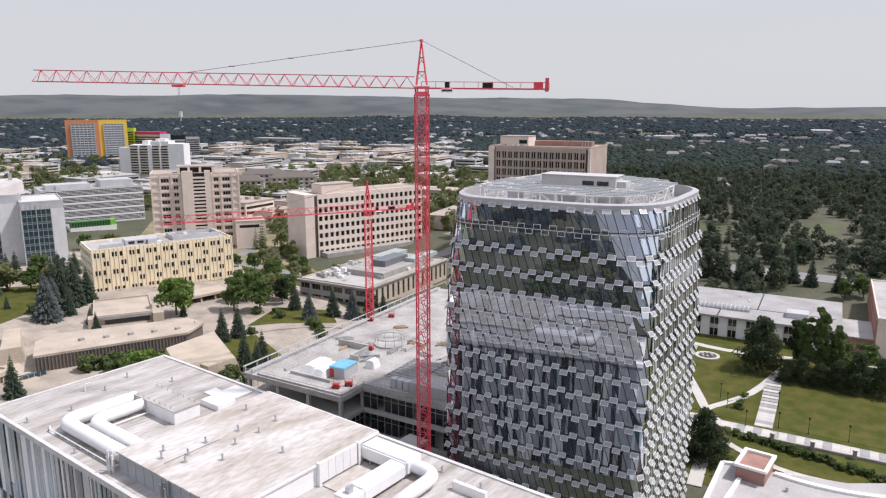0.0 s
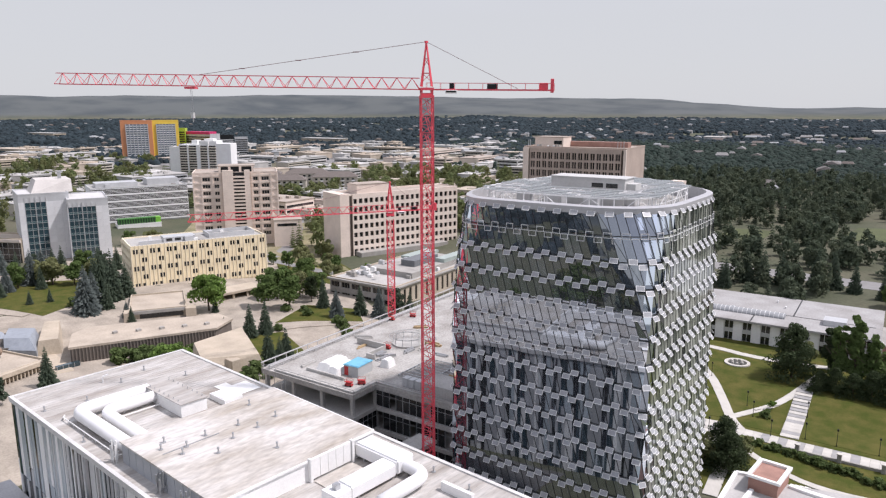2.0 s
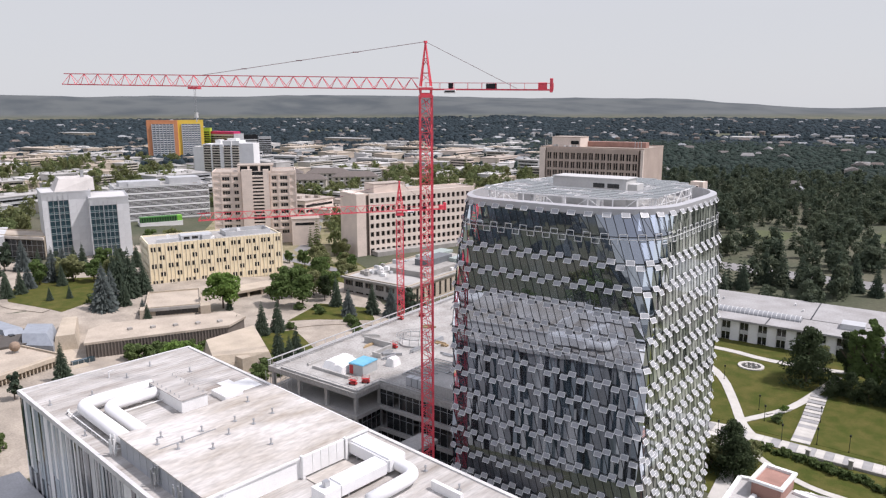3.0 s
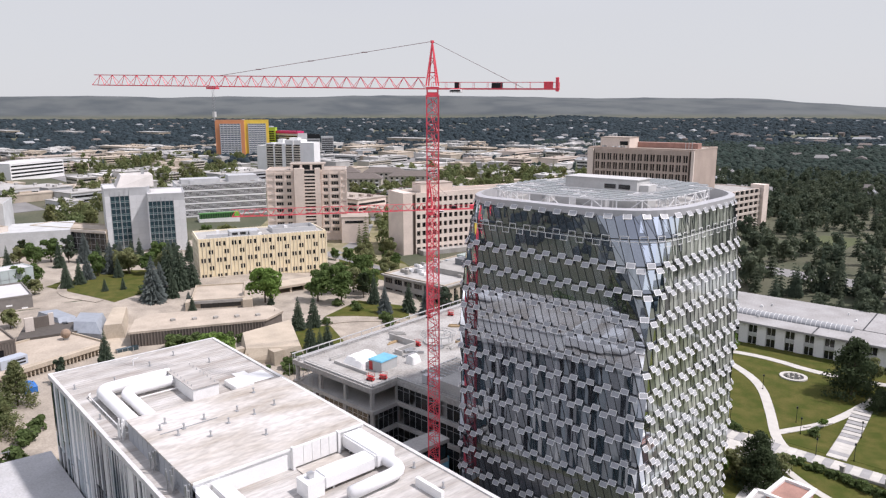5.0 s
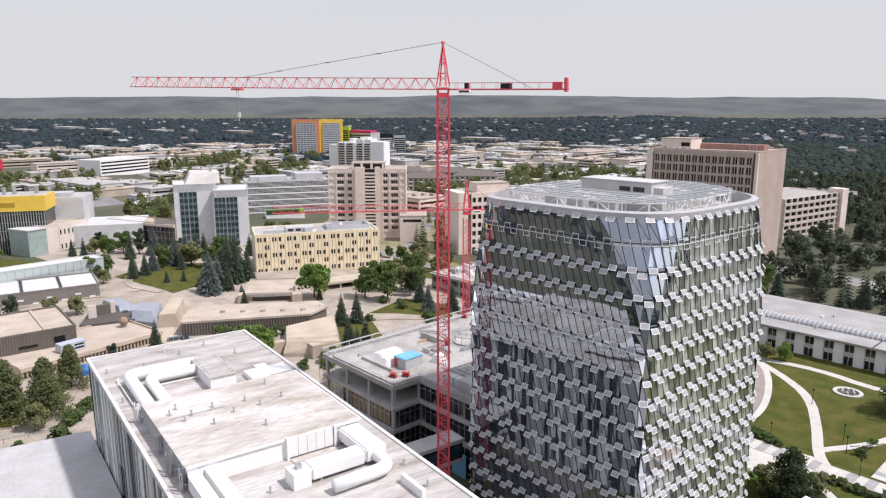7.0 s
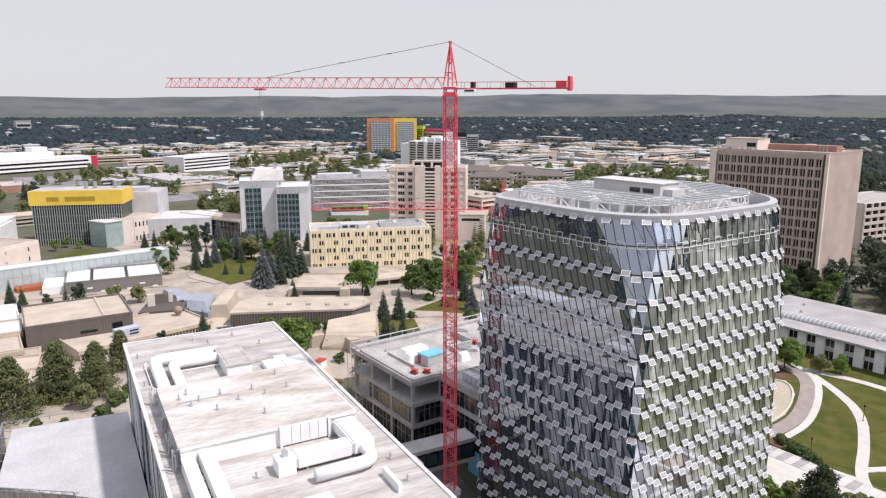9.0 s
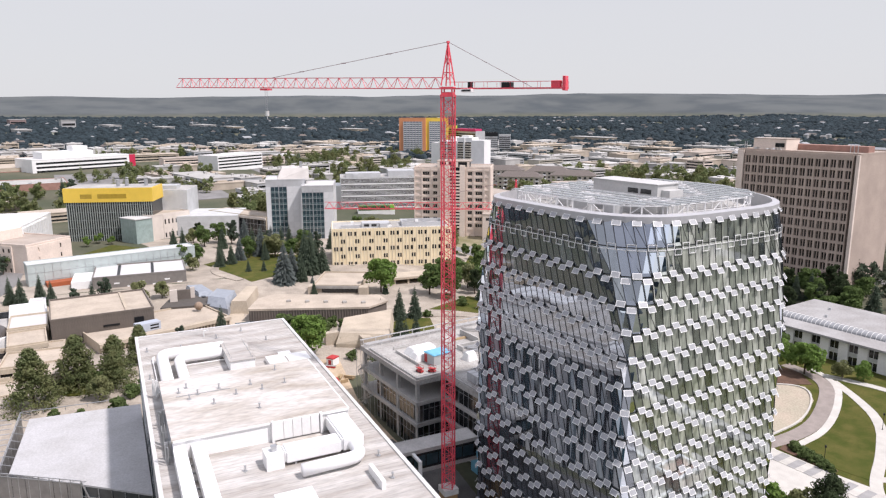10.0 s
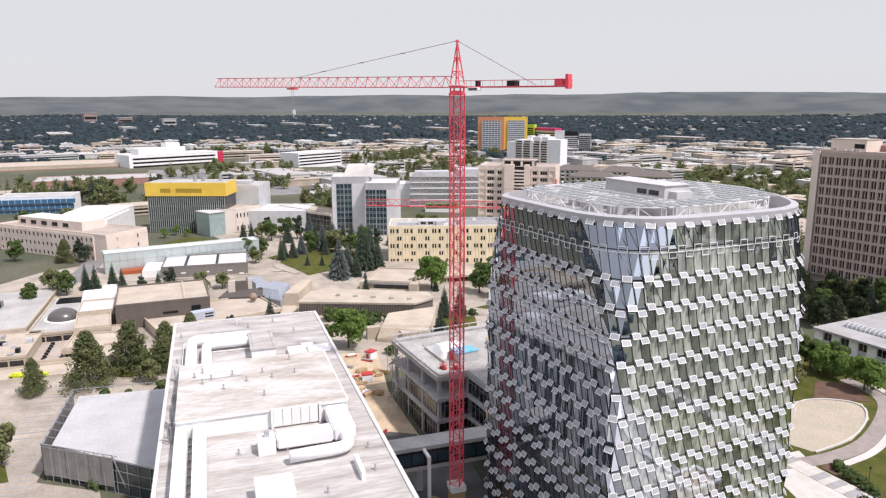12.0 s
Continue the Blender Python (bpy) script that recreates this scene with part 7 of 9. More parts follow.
def brentwood():
    def slab_tower(p0, p1, depth, z0, z1, edge, label, group):
        t, w = shell("apartment_tower", label, p0, p1, depth, z0, z1, edge, GREYROOF, "tower", parapet=1.0)
        glass = mat("grey_blue_apartment_glass", (0.16, 0.20, 0.24), 0.3, vary=0.15)
        fl = 16
        fh = (z1 - z0 - 6) / fl
        boxes("glazing", glass, t, (w * 0.16, -0.3, z0, w * 0.86, 0, z1 - 4))
        for r in range(fl):
            boxes("balcony", WHITE, t, (w * 0.16, -1.4, z0 + 2 + r * fh, w * 0.86, -0.3, z0 + 2.9 + r * fh))
        for k in range(7):
            boxes("pier", mat("silver_grey_panel", (0.42, 0.44, 0.46), 0.6), t, (w * (0.16 + k * 0.115), -1.7, z0, w * (0.16 + k * 0.115) + 1.0, -0.3, z1 - 4))
        t["group"] = group
        return t, w

    slab_tower((-932, 434), (-911, 467), 22, 14, 67.4, ORANGE, "apartment tower edged in bright orange", "coloured apartment towers")
    slab_tower((-914, 468), (-900, 499), 22, 14, 67.4, YELLOW, "apartment tower edged in bright yellow", "coloured apartment towers")
    t, w = shell("apartment_tower", "grey apartment block with magenta roof storey", (-927, 524), (-881, 534), 18, 14, 48.5, GREYMETAL, GREYROOF, "tower")
    boxes("magenta_cap", mat("magenta_panel", (0.60, 0.03, 0.14), 0.6), t, (0, -0.5, 48.5, w, 12, 52.2))
    for r in range(10):
        boxes("window_band", DARK, t, (1, -0.2, 15 + r * 3.2, w - 1, -0.02, 16.8 + r * 3.2))
    t, w = shell("apartment_tower", "slim apartment tower with lime panels", (-932, 510), (-923, 521), 16, 14, 56, mat("lime_panel", (0.42, 0.60, 0.05), 0.6), GREYROOF, "tower")
    for r in range(12):
        boxes("window_band", DARK, t, (1, -0.2, 15 + r * 3.2, w - 1, -0.02, 16.8 + r * 3.2))
    # a stepped white slab with beige balconies
    t, w = shell("apartment_tower", "stepped white apartment tower with balcony bands", (-722, 389), (-667, 430), 18, 12, 42, WHITE, GREYROOF, "tower")
    boxes("step", WHITE, t, (11, 0, 42, 34, 18, 45.5), (34, 0.02, 42, 53, 18, 49.2), (53, 0, 42, w, 18, 46.5))
    for r in range(11):
        z = 14 + r * 2.75
        boxes("balcony", mat("beige_balcony", (0.58, 0.53, 0.45), 0.8), t, (12, -1.4, z, 31, 0, z + 1.3), (35, -1.4, z, 52, 0, z + 1.3))
        boxes("window_band", DARK, t, (12, -0.2, z + 1.3, 31, -0.02, z + 2.7), (35, -0.2, z + 1.3, 52, -0.02, z + 2.7))
    boxes("pier", WHITE, t, (31, -1.7, 12, 35, 0, 45), (20.5, -1.6, 12, 22, 0, 45.5), (43, -1.6, 12, 44.5, 0, 49))
    boxes("plant_room", WHITE, t, (24, 4, 45.5, 30, 14, 50), (38, 4, 49.2, 48, 14, 51.5))
    for p0, p1, z1, wall in (((-896, 552), (-885, 574), 46, MULLION), ((-884, 575), (-875, 590), 42.8, GREYMETAL)):
        t, w = shell("apartment_tower", "slim glass apartment tower with pale bands", p0, p1, 18, 14, z1, wall, GREYROOF, "tower")
        for r in range(9):
            boxes("window_band", DARK if wall is GREYMETAL else GREYMETAL, t, (0.5, -0.2, 15 + r * 3, w - 0.5, -0.02, 16.6 + r * 3))


brown_tower()
arts_block()
admin_block()
science_block()
grey_tower()
striped_block()
green_pavilion()
yellow_block()
west_blocks()
low_cluster()
right_blocks()
quad_corner_building()
brentwood()

# ---- quad, lawns and paths ----
STONE = mat("pale_walk_slab", (0.52, 0.50, 0.46), 0.9, scale=2.5, vary=0.08, piece=0.05)
DARKSLAB = mat("grey_walk_slab", (0.33, 0.325, 0.32), 0.9, scale=2.5, vary=0.1)
drape("lawn", [(-130, 150), (-30, 150), (20, 160), (20, 262), (-130, 262)], GRASS, "grass of the quad between paths and buildings", "lawn", 0.1, 4)
drape("lawn", [(-88, 224), (-66, 229), (-43, 219), (-50.8, 191), (-56, 189), (-76, 184), (-72, 200), (-80, 216)], GRASS, "mown lawn beside curved paths", "lawn", 0.16)
drape("lawn", [(-48.6, 188.2), (-39.0, 189.4), (-42.4, 213)], GRASS, "small triangular lawn between paths", "lawn", 0.16)
drape("lawn", [(-33.8, 190.4), (-5, 193.8), (20, 197), (20, 250), (-30, 240), (-38, 218)], GRASS, "wide mown lawn in the quad", "lawn", 0.16)
drape("lawn", [(-62, 183), (-46, 176), (-44, 158), (-56, 158)], GRASS, "lawn strip at the tower's foot", "lawn", 0.16)
drape("lawn", [(-41, 177.5), (-33, 176), (-22, 168), (-36, 166)], GRASS, "lawn between hedges and path", "lawn", 0.16)
drape("lawn", [(-20, 170.5), (-8, 168), (-10, 158), (-26, 163)], GRASS, "small lawn by the curved roof", "lawn", 0.16)
drape("plaza", [(-80, 186), (-72, 183.5), (-58, 185.5), (-48, 188), (-42, 182), (-46, 168), (-60, 168), (-80, 173)], STONE, "pale paved forecourt at the tower's foot", "plaza", 0.2)
drape("planting_bed", [(-74, 191), (-70, 191.5), (-58.5, 187.5), (-58, 185.8), (-72, 184.3)], mat("bark_mulch", (0.13, 0.075, 0.05), 0.97, scale=2, vary=0.2), "mulched bed with low shrubs beside the walk", "bed", 0.24, 3)
strip("path", [(-92, 232), (-82, 227), (-68, 218), (-58.5, 203.5), (-51.7, 190.5), (-48, 186.0)], 2.6, STONE, "curved pale concrete footpath", "path", 0.24)
strip("path", [(-52, 191.5), (-48.5, 199.5), (-44.5, 208), (-41.6, 220), (-40, 238)], 2.2, STONE, "pale concrete footpath across the lawn", "path", 0.25)
strip("path", [(-96, 234), (-78, 241), (-58, 238), (-30, 247), (10, 256)], 3.0, STONE, "pale footpath beside the long white building", "path", 0.24)
strip("path", [(-45.5, 175), (-44, 162), (-41.5, 148)], 3.2, STONE, "pale footpath down to the entrance", "path", 0.24)
strip("path", [(-46, 177), (-36, 170), (-24, 166), (-8, 170)], 2.0, STONE, "narrow footpath between lawns", "path", 0.26)


def banded_walk(name, a, b, width, n, label):
    """A walk of pale slabs crossed by darker bands."""
    w = thing(name, label, "walk", kind="structure")
    a, b = Vector((*a, 0)), Vector((*b, 0))
    ang, L = math.atan2(b.y - a.y, b.x - a.x), (b - a).length / n
    pale, dark_ = [mesh_box("slab", (0.02, -width / 2, -0.5, L - 0.02, width / 2, 0.28), m) for m in (STONE, DARKSLAB)]
    d = (b - a).normalized()
    for k in range(n):
        p = a + d * (L * k)
        q = p + d * (L / 2)
        piece("slab", dark_ if k % 2 and k % 7 != 3 else pale, w, Matrix.Translation((p.x, p.y, lift(q.x, q.y))) @ Matrix.Rotation(ang, 4, "Z"))


banded_walk("banded_walk", (-79.8, 179.7), (34, 193.2), 5.0, 57, "broad walk with alternating pale and grey bands")
banded_walk("banded_walk", (-36.3, 188.6), (-40.6, 220), 4.4, 16, "side walk with alternating pale and grey bands")


def quad_things():
    # round bed with stone rim
    f = thing("round_fountain", "round stone-rimmed bed with planting on the lawn", "fountain", Matrix.Translation((-63.2, 229.5, lift(-63, 229.5))))
    bm = bmesh.new()
    rings = [[bm.verts.new((r * math.cos(math.tau * k / 40), r * math.sin(math.tau * k / 40), z)) for k in range(40)] for r, z in ((3.9, -0.4), (3.9, 0.5), (2.9, 0.5), (2.9, 0.15))]
    for a, b in zip(rings, rings[1:]):
        for k in range(40):
            bm.faces.new((a[k], a[(k + 1) % 40], b[(k + 1) % 40], b[k]))
    part("rim", bm, STONE, f)
    bm = bmesh.new()
    prism(bm, [(2.9 * math.cos(math.tau * k / 40), 2.9 * math.sin(math.tau * k / 40)) for k in range(40)], 0, 0.16)
    part("basin", bm, mat("wet_dark_stone", (0.07, 0.07, 0.06), 0.4), f)
    for k in range(6):
        boxes("stone_block", STONE, f, (1.6 * math.cos(k) - 0.3, 1.6 * math.sin(k) - 0.3, 0.16, 1.6 * math.cos(k) + 0.3, 1.6 * math.sin(k) + 0.3, 0.9))
    # sandy pad inside a curved drive
    drape("sand_pad", [(-93, 194), (-103, 207), (-100, 215), (-93, 221), (-86, 215.5), (-80, 203), (-78, 189), (-84, 186)], mat("pale_sand", (0.42, 0.355, 0.28), 0.98, scale=6, vary=0.2, bump=0.04, second=(0.36, 0.33, 0.25)), "bare sandy pad with low edging", "sand", 0.22, 3)
    drape("planting_bed", [(-101, 212), (-110, 222), (-104, 231), (-93, 224)], mat("bark_mulch", (0.13, 0.075, 0.05), 0.97, scale=2, vary=0.2), "bare mulch bed below trees", "bed", 0.2, 3)
    edge = [(-84, 186), (-93, 194), (-103, 207), (-100, 215), (-93, 221), (-86, 215.5), (-80, 203), (-78, 189)]
    strip("kerb", edge, 0.5, STONE, "low pale kerb round the sandy pad", "kerb", 0.5)
    strip("path", [(-108, 231), (-98, 231), (-90, 227), (-82.5, 216), (-76.5, 203), (-74.5, 188), (-76, 176)], 4.2, mat("pinkish_paver", (0.30, 0.26, 0.235), 0.9, scale=2), "curved paved drive round the sandy pad", "path", 0.25)
    strip("path", [(-104, 236), (-90, 231.5), (-79.5, 217), (-73.3, 203), (-71.2, 190)], 1.9, STONE, "pale kerbside footpath along the drive", "path", 0.27)
    # retaining wall with pillars, at the walk's near side
    w = thing("retaining_wall", "long concrete retaining wall with square pillars", "wall")
    bm = bmesh.new()
    a, b = Vector((-38, 181.2, 0)), Vector((34, 190.0, 0))
    d = (b - a).normalized()
    s = Vector((-d.y, d.x, 0))
    prism(bm, [(a + s * 0.25)[:2], (a - s * 0.25)[:2], (b - s * 0.25)[:2], (b + s * 0.25)[:2]], -4.5, 0.95)
    part("wall", bm, CONCRETE, w)
    for k in range(8):
        p = a + (b - a) * ((k + 0.6) / 8)
        boxes("pillar", CONCRETE, w, (p.x - 0.45, p.y - 0.75, -4.5, p.x + 0.45, p.y + 0.2, 2.4))
        boxes("pillar_cap", STONE, w, (p.x - 0.6, p.y - 0.9, 2.4, p.x + 0.6, p.y + 0.35, 2.6))
    w = thing("garden_wall", "far concrete wall with pillars before the brick wing", "wall")
    bm = bmesh.new()
    a, b = Vector((-40, 243.5, 0)), Vector((14, 252, 0))
    d = (b - a).normalized()
    s = Vector((-d.y, d.x, 0))
    prism(bm, [(a + s * 0.25)[:2], (a - s * 0.25)[:2], (b - s * 0.25)[:2], (b + s * 0.25)[:2]], 0, 3.4)
    part("wall", bm, CONCRETE, w)
    # lamp posts
    bm = bmesh.new()
    bar(bm, (0, 0, -0.2), (0, 0, 4.2), 0.08, 6, 0.06)
    post = mesh("post", bm, MULLION)
    bm = bmesh.new()
    bar(bm, (0, 0, 4.2), (0, 0, 4.7), 0.26, 8, 0.2)
    bar(bm, (0, 0, 0), (0, 0, 0.4), 0.16, 8)
    head = mesh("lantern", bm, MULLION)
    for x, y in ((-47.5, 195.8), (-51.0, 201.8), (-33, 190.5), (-26, 191.4), (-17, 192.6), (-36.0, 204.5), (-66, 215), (-62.5, 188), (-53, 178), (-40.2, 186.6)):
        l = thing("lamp_post", "slim dark lamp post beside the path", "lamp", Matrix.Translation((x, y, lift(x, y))), group="quad lamp posts")
        piece("post", post, l)
        piece("lantern", head, l)
    # bench and sign
    for x, y, a in ((-47.8, 201.0, 65), (-44.5, 206.5, 65)):
        b = thing("bench", "pale stone bench beside the path", "bench", Matrix.Translation((x, y, lift(x, y))) @ Matrix.Rotation(radians(a), 4, "Z"), group="quad benches")
        boxes("seat", STONE, b, (-1.1, -0.3, 0.4, 1.1, 0.3, 0.55))
        for s in (-0.8, 0.8):
            boxes("leg", CONCRETE, b, (s - 0.12, -0.25, -0.1, s + 0.12, 0.25, 0.4))


quad_things()

# paving and roads of the campus
drape("plaza", [(-146, 44), (-150, -30), (-250, -50), (-300, -20), (-330, 30), (-330, 118), (-300, 128), (-240, 196), (-228, 206), (-190, 186), (-158, 176), (-150, 130)], PAVING, "pale paved campus plaza", "plaza", 0.03, 8)
# unseen ground below the camera, added to tone what the tower glass mirrors
drape("plaza", [(-26, 108), (-36, 84), (-26, 40), (-20, -80), (140, -80), (140, 108)], mat("unseen_grey_ground", (0.13, 0.13, 0.13), 0.9, scale=7, vary=0.12), "unseen grey ground added for the tower's reflections", "plaza", 0.03, 12)
drape("plaza", [(-300, 128), (-240, 196), (-262, 196), (-292, 216), (-345, 206), (-384, 144), (-345, 118)], PAVING, "pale paved yard behind the cream block", "plaza", 0.03, 10)
strip("path", [(-190, 140), (-186, 152), (-176, 166), (-158, 176)], 3.2, PAVING, "pale footpath through the planting", "path", 0.27)
drape("lawn", [(-196, 146), (-190, 155), (-176, 170), (-188, 178), (-206, 168)], GRASS, "lawn island with shrubs", "lawn", 0.09, 8)
drape("lawn", [(-160, 122), (-176, 116), (-190, 132), (-186, 142), (-166, 136)], GRASS, "lawn beneath dark spruces", "lawn", 0.09, 8)
drape("lawn", [(-168.3 + 5 * math.cos(k * 0.52), 28.8 + 5 * math.sin(k * 0.52)) for k in range(12)], GRASS, "round planted bed below a conifer", "lawn", 0.09, 8)
drape("plaza", [(-150, -8), (-124, -4), (-96, 6), (-96, 30), (-104, 28), (-112, 15), (-143, 17), (-144, 44), (-150, 44)], PAVING, "paved walk beside the annex", "plaza", 0.06, 5)
drape("lawn", [(-114, -10), (-114, 9.5), (-122, 7), (-126, 2), (-126, -20)], GRASS, "lawn beside the paved walk", "lawn", 0.12, 8)
drape("yard", [(-60, 79), (-130, 79), (-165, 82), (-162, 100), (-136, 97), (-104, 99), (-104, 107), (-70, 104)], SAND, "sandy construction yard with tracks", "yard", 0.08, 8)
# the yard's shade below the crane, laid as a dark sheet over the sand
drape("yard", [(-60, 79), (-119, 79), (-112, 98), (-104, 99), (-104, 107), (-70, 104)], mat("shaded_yard_ground", (0.13, 0.125, 0.12), 0.8, scale=4, vary=0.2), "yard below the crane, shade put into its dark colour", "yard", 0.14, 8)
drape("lawn", [(-258, 92), (-300, 78), (-318, 100), (-300, 126), (-270, 118)], GRASS, "lawn with tall spruces", "lawn", 0.09, 10)
drape("lawn", [(-222, 196), (-262, 196), (-290, 214), (-270, 240), (-236, 226)], GRASS, "rough lawn with shrubs by the road", "lawn", 0.07, 10)
drape("lawn", [(-318, 8), (-345, 22), (-372, 40), (-350, 60), (-320, 44)], GRASS, "lawn beside the library", "lawn", 0.09, 10)
drape("plaza", [(-300, 80), (-330, 66), (-376, 52), (-380, 100), (-345, 116), (-318, 98)], PAVING, "paved paths before the library", "plaza", 0.05, 10)
strip("path", [(-262, 88), (-282, 78), (-312, 90), (-330, 112)], 3.5, PAVING, "pale footpath between lawns", "path", 0.27)
strip("road", [(-246, -26), (-268, -6), (-300, 0), (-340, -2)], 9, mat("pale_worn_road", (0.20, 0.195, 0.19), 0.95, scale=8, vary=0.12), "curving campus road", "road", 0.12)
drape("lawn", [(-384, 208), (-345, 207), (-292, 217), (-262, 198), (-236, 226), (-284, 244), (-290, 330), (-470, 330), (-440, 256)], mat("dry_mown_grass", (0.16, 0.15, 0.07), 0.97, scale=10, vary=0.25, second=(0.27, 0.235, 0.155)), "dry mown grass beside the road", "lawn", 0.06, 14)
strip("road", [(-300, 214), (-322, 246), (-350, 272), (-420, 330)], 8, mat("worn_asphalt", (0.24, 0.235, 0.23), 0.95, scale=8, vary=0.12), "pale worn side road", "road", 0.14)
strip("road", [(-360, 200), (-300, 214), (-240, 214), (-226, 232), (-232, 300), (-220, 400)], 9, MATS["worn_asphalt"], "campus road beside the science block", "road", 0.12)
strip("road", [(-260, 352), (-120, 352), (-40, 356), (100, 366), (240, 372)], 16, MATS["worn_asphalt"], "wide worn road behind the long building", "road", 0.1)
drape("lawn", [(-88, 470), (-84, 520), (-66, 528), (-60, 474)], mat("dry_grass", (0.085, 0.10, 0.04), 0.97, scale=12, vary=0.2), "dry grass field among the trees", "field", 0.1, 20)
drape("lawn", [(-146, 430), (-144, 470), (-122, 474), (-120, 434)], mat("dry_grass", (0.085, 0.10, 0.04)), "dry grass clearing among the trees", "field", 0.1, 20)
drape("parking_lot", [(-640, 300), (-520, 330), (-480, 420), (-560, 470), (-700, 430)], ASPHALT, "wide parking lot", "parking", 0.15, 30)


def banded_court():
    """Thin dark bands across the paved walk beside the annex."""
    c = thing("banded_paving", "paved walk crossed by thin dark bands", "walk", kind="structure")
    for k in range(20):
        x = -156 + k * 2.6
        y0, y1 = (2 if k > 5 else 6), 14.5
        w = 0.3 if k % 2 else 0.2
        piece("band", mesh_box("band", (-w, 0, -0.4, w, y1 - y0, 0.0), DARKSLAB), c, Matrix.Translation((x, y0, lift(x, (y0 + y1) / 2) + 0.09)) @ Matrix.Rotation(radians(-4), 4, "Z"))


banded_court()

# ---- trees ----
def crown_mesh(name, seed, radius, height, lobes, leaves, leaf, material, base=0.25):
    """A leafy crown: uneven lobes covered with many small leaf sprays, with gaps between."""
    rnd = np.random.RandomState(seed)
    verts, faces = [], []
    for k in range(lobes):
        a, t = rnd.uniform(0, math.tau), (k + 0.5) / lobes
        out = radius * 0.62 * math.sqrt(rnd.uniform(0.1, 1)) * (1.1 - 0.6 * abs(t - 0.4))
        c = np.array((out * math.cos(a), out * math.sin(a), height * (base + (1 - base) * (0.08 + 0.80 * t))))
        r = radius * rnd.uniform(0.34, 0.52) * (1.1 - 0.45 * t)
        n = rnd.normal(size=(leaves, 3))
        n /= np.linalg.norm(n, axis=1)[:, None]
        n[:, 2] = np.abs(n[:, 2]) * np.where(rnd.rand(leaves) < 0.72, 1, -1)
        p = c + n * r * rnd.uniform(0.72, 1.08, (leaves, 1)) * (1, 1, 0.82)
        for q, d in zip(p, n):
            d = d + rnd.normal(size=3) * 0.55
            d /= np.linalg.norm(d)
            u = np.cross(d, rnd.normal(size=3))
            u /= np.linalg.norm(u)
            w = np.cross(d, u)
            s = leaf * rnd.uniform(0.6, 1.3)
            i = len(verts)
            verts += [tuple(q + (u * x + w * y) * s + d * h * s) for x, y, h in ((-0.5, -0.45, 0), (0.45, -0.5, 0.12), (0.55, 0.4, 0), (-0.4, 0.55, 0.12))]
            faces.append((i, i + 1, i + 2, i + 3))
    me = bpy.data.meshes.new(name)
    me.from_pydata(verts, [], faces)
    me.materials.append(material)
    return me


def spruce_mesh(name, seed, radius, height, material, levels=21, fine=1.0):
    """A spruce: whorls of drooping boughs that shorten towards the tip."""
    rnd = np.random.RandomState(seed)
    verts, faces = [], []
    for k in range(levels):
        t = k / (levels - 1)
        z, r = height * (0.07 + 0.91 * t), radius * (1 - t) ** 0.85 + 0.12
        n = int((13 - 7 * t) * fine)
        for i in range(n):
            a = math.tau * (i + rnd.uniform(-0.35, 0.35)) / n + k * 0.7
            l = r * rnd.uniform(0.72, 1.12)
            d, s = np.array((math.cos(a), math.sin(a), 0)), np.array((-math.sin(a), math.cos(a), 0))
            root = np.array((0, 0, z + rnd.uniform(-0.2, 0.2)))
            droop = rnd.uniform(0.28, 0.5)
            for f0, f1, wd in ((0.0, 0.55, 0.30), (0.4, 0.85, 0.26), (0.7, 1.08, 0.16)):
                p, q = root + d * l * f0 - np.array((0, 0, droop * l * f0 ** 1.3)), root + d * l * f1 - np.array((0, 0, droop * l * f1 ** 1.3))
                w = s * l * wd * rnd.uniform(0.8, 1.25) / fine
                drop = np.array((0, 0, -0.16 * l * rnd.uniform(0.5, 1.4) - 0.12))
                j = len(verts)
                verts += [tuple(p), tuple(q), tuple((p + q) / 2 + w + drop), tuple((p + q) / 2 - w + drop)]
                faces += [(j, j + 2, j + 1), (j, j + 1, j + 3)]
    me = bpy.data.meshes.new(name)
    me.from_pydata(verts, [], faces)
    me.materials.append(material)
    return me


def ragged_mesh(name, seed, radius, height, clumps, leaves, leaf_size, material, power=0.7):
    """An old broad conifer: leafy clumps on boughs that shorten upwards, with an uneven outline and gaps."""
    rnd = np.random.RandomState(seed)
    verts, faces = [], []
    for k in range(clumps):
        t = (k + rnd.uniform(0, 1)) / clumps
        reach = radius * (1 - t) ** power * rnd.uniform(0.45, 1.05)
        a = k * 2.4 + rnd.uniform(-0.5, 0.5)
        c = np.array((reach * math.cos(a), reach * math.sin(a), height * (0.08 + 0.88 * t) - 0.15 * reach))
        size = radius * (0.30 - 0.16 * t) * rnd.uniform(0.8, 1.3) + 0.25
        for _ in range(leaves):
            d = rnd.normal(size=3)
            d /= np.linalg.norm(d)
            q = c + d * size * rnd.uniform(0.55, 1.1) * np.array((1.15, 1.15, 0.6))
            d = d + rnd.normal(size=3) * 0.5 + np.array((0, 0, 0.35))
            d /= np.linalg.norm(d)
            u = np.cross(d, rnd.normal(size=3))
            u /= np.linalg.norm(u)
            w = np.cross(d, u)
            e = leaf_size * rnd.uniform(0.6, 1.3)
            i = len(verts)
            verts += [tuple(q + (u * x + w * y) * e + d * h * e) for x, y, h in ((-0.5, -0.3, 0), (0.5, -0.25, 0.15), (0.6, 0.3, 0), (-0.4, 0.35, 0.15))]
            faces.append((i, i + 1, i + 2, i + 3))
    me = bpy.data.meshes.new(name)
    me.from_pydata(verts, [], faces)
    me.materials.append(material)
    return me


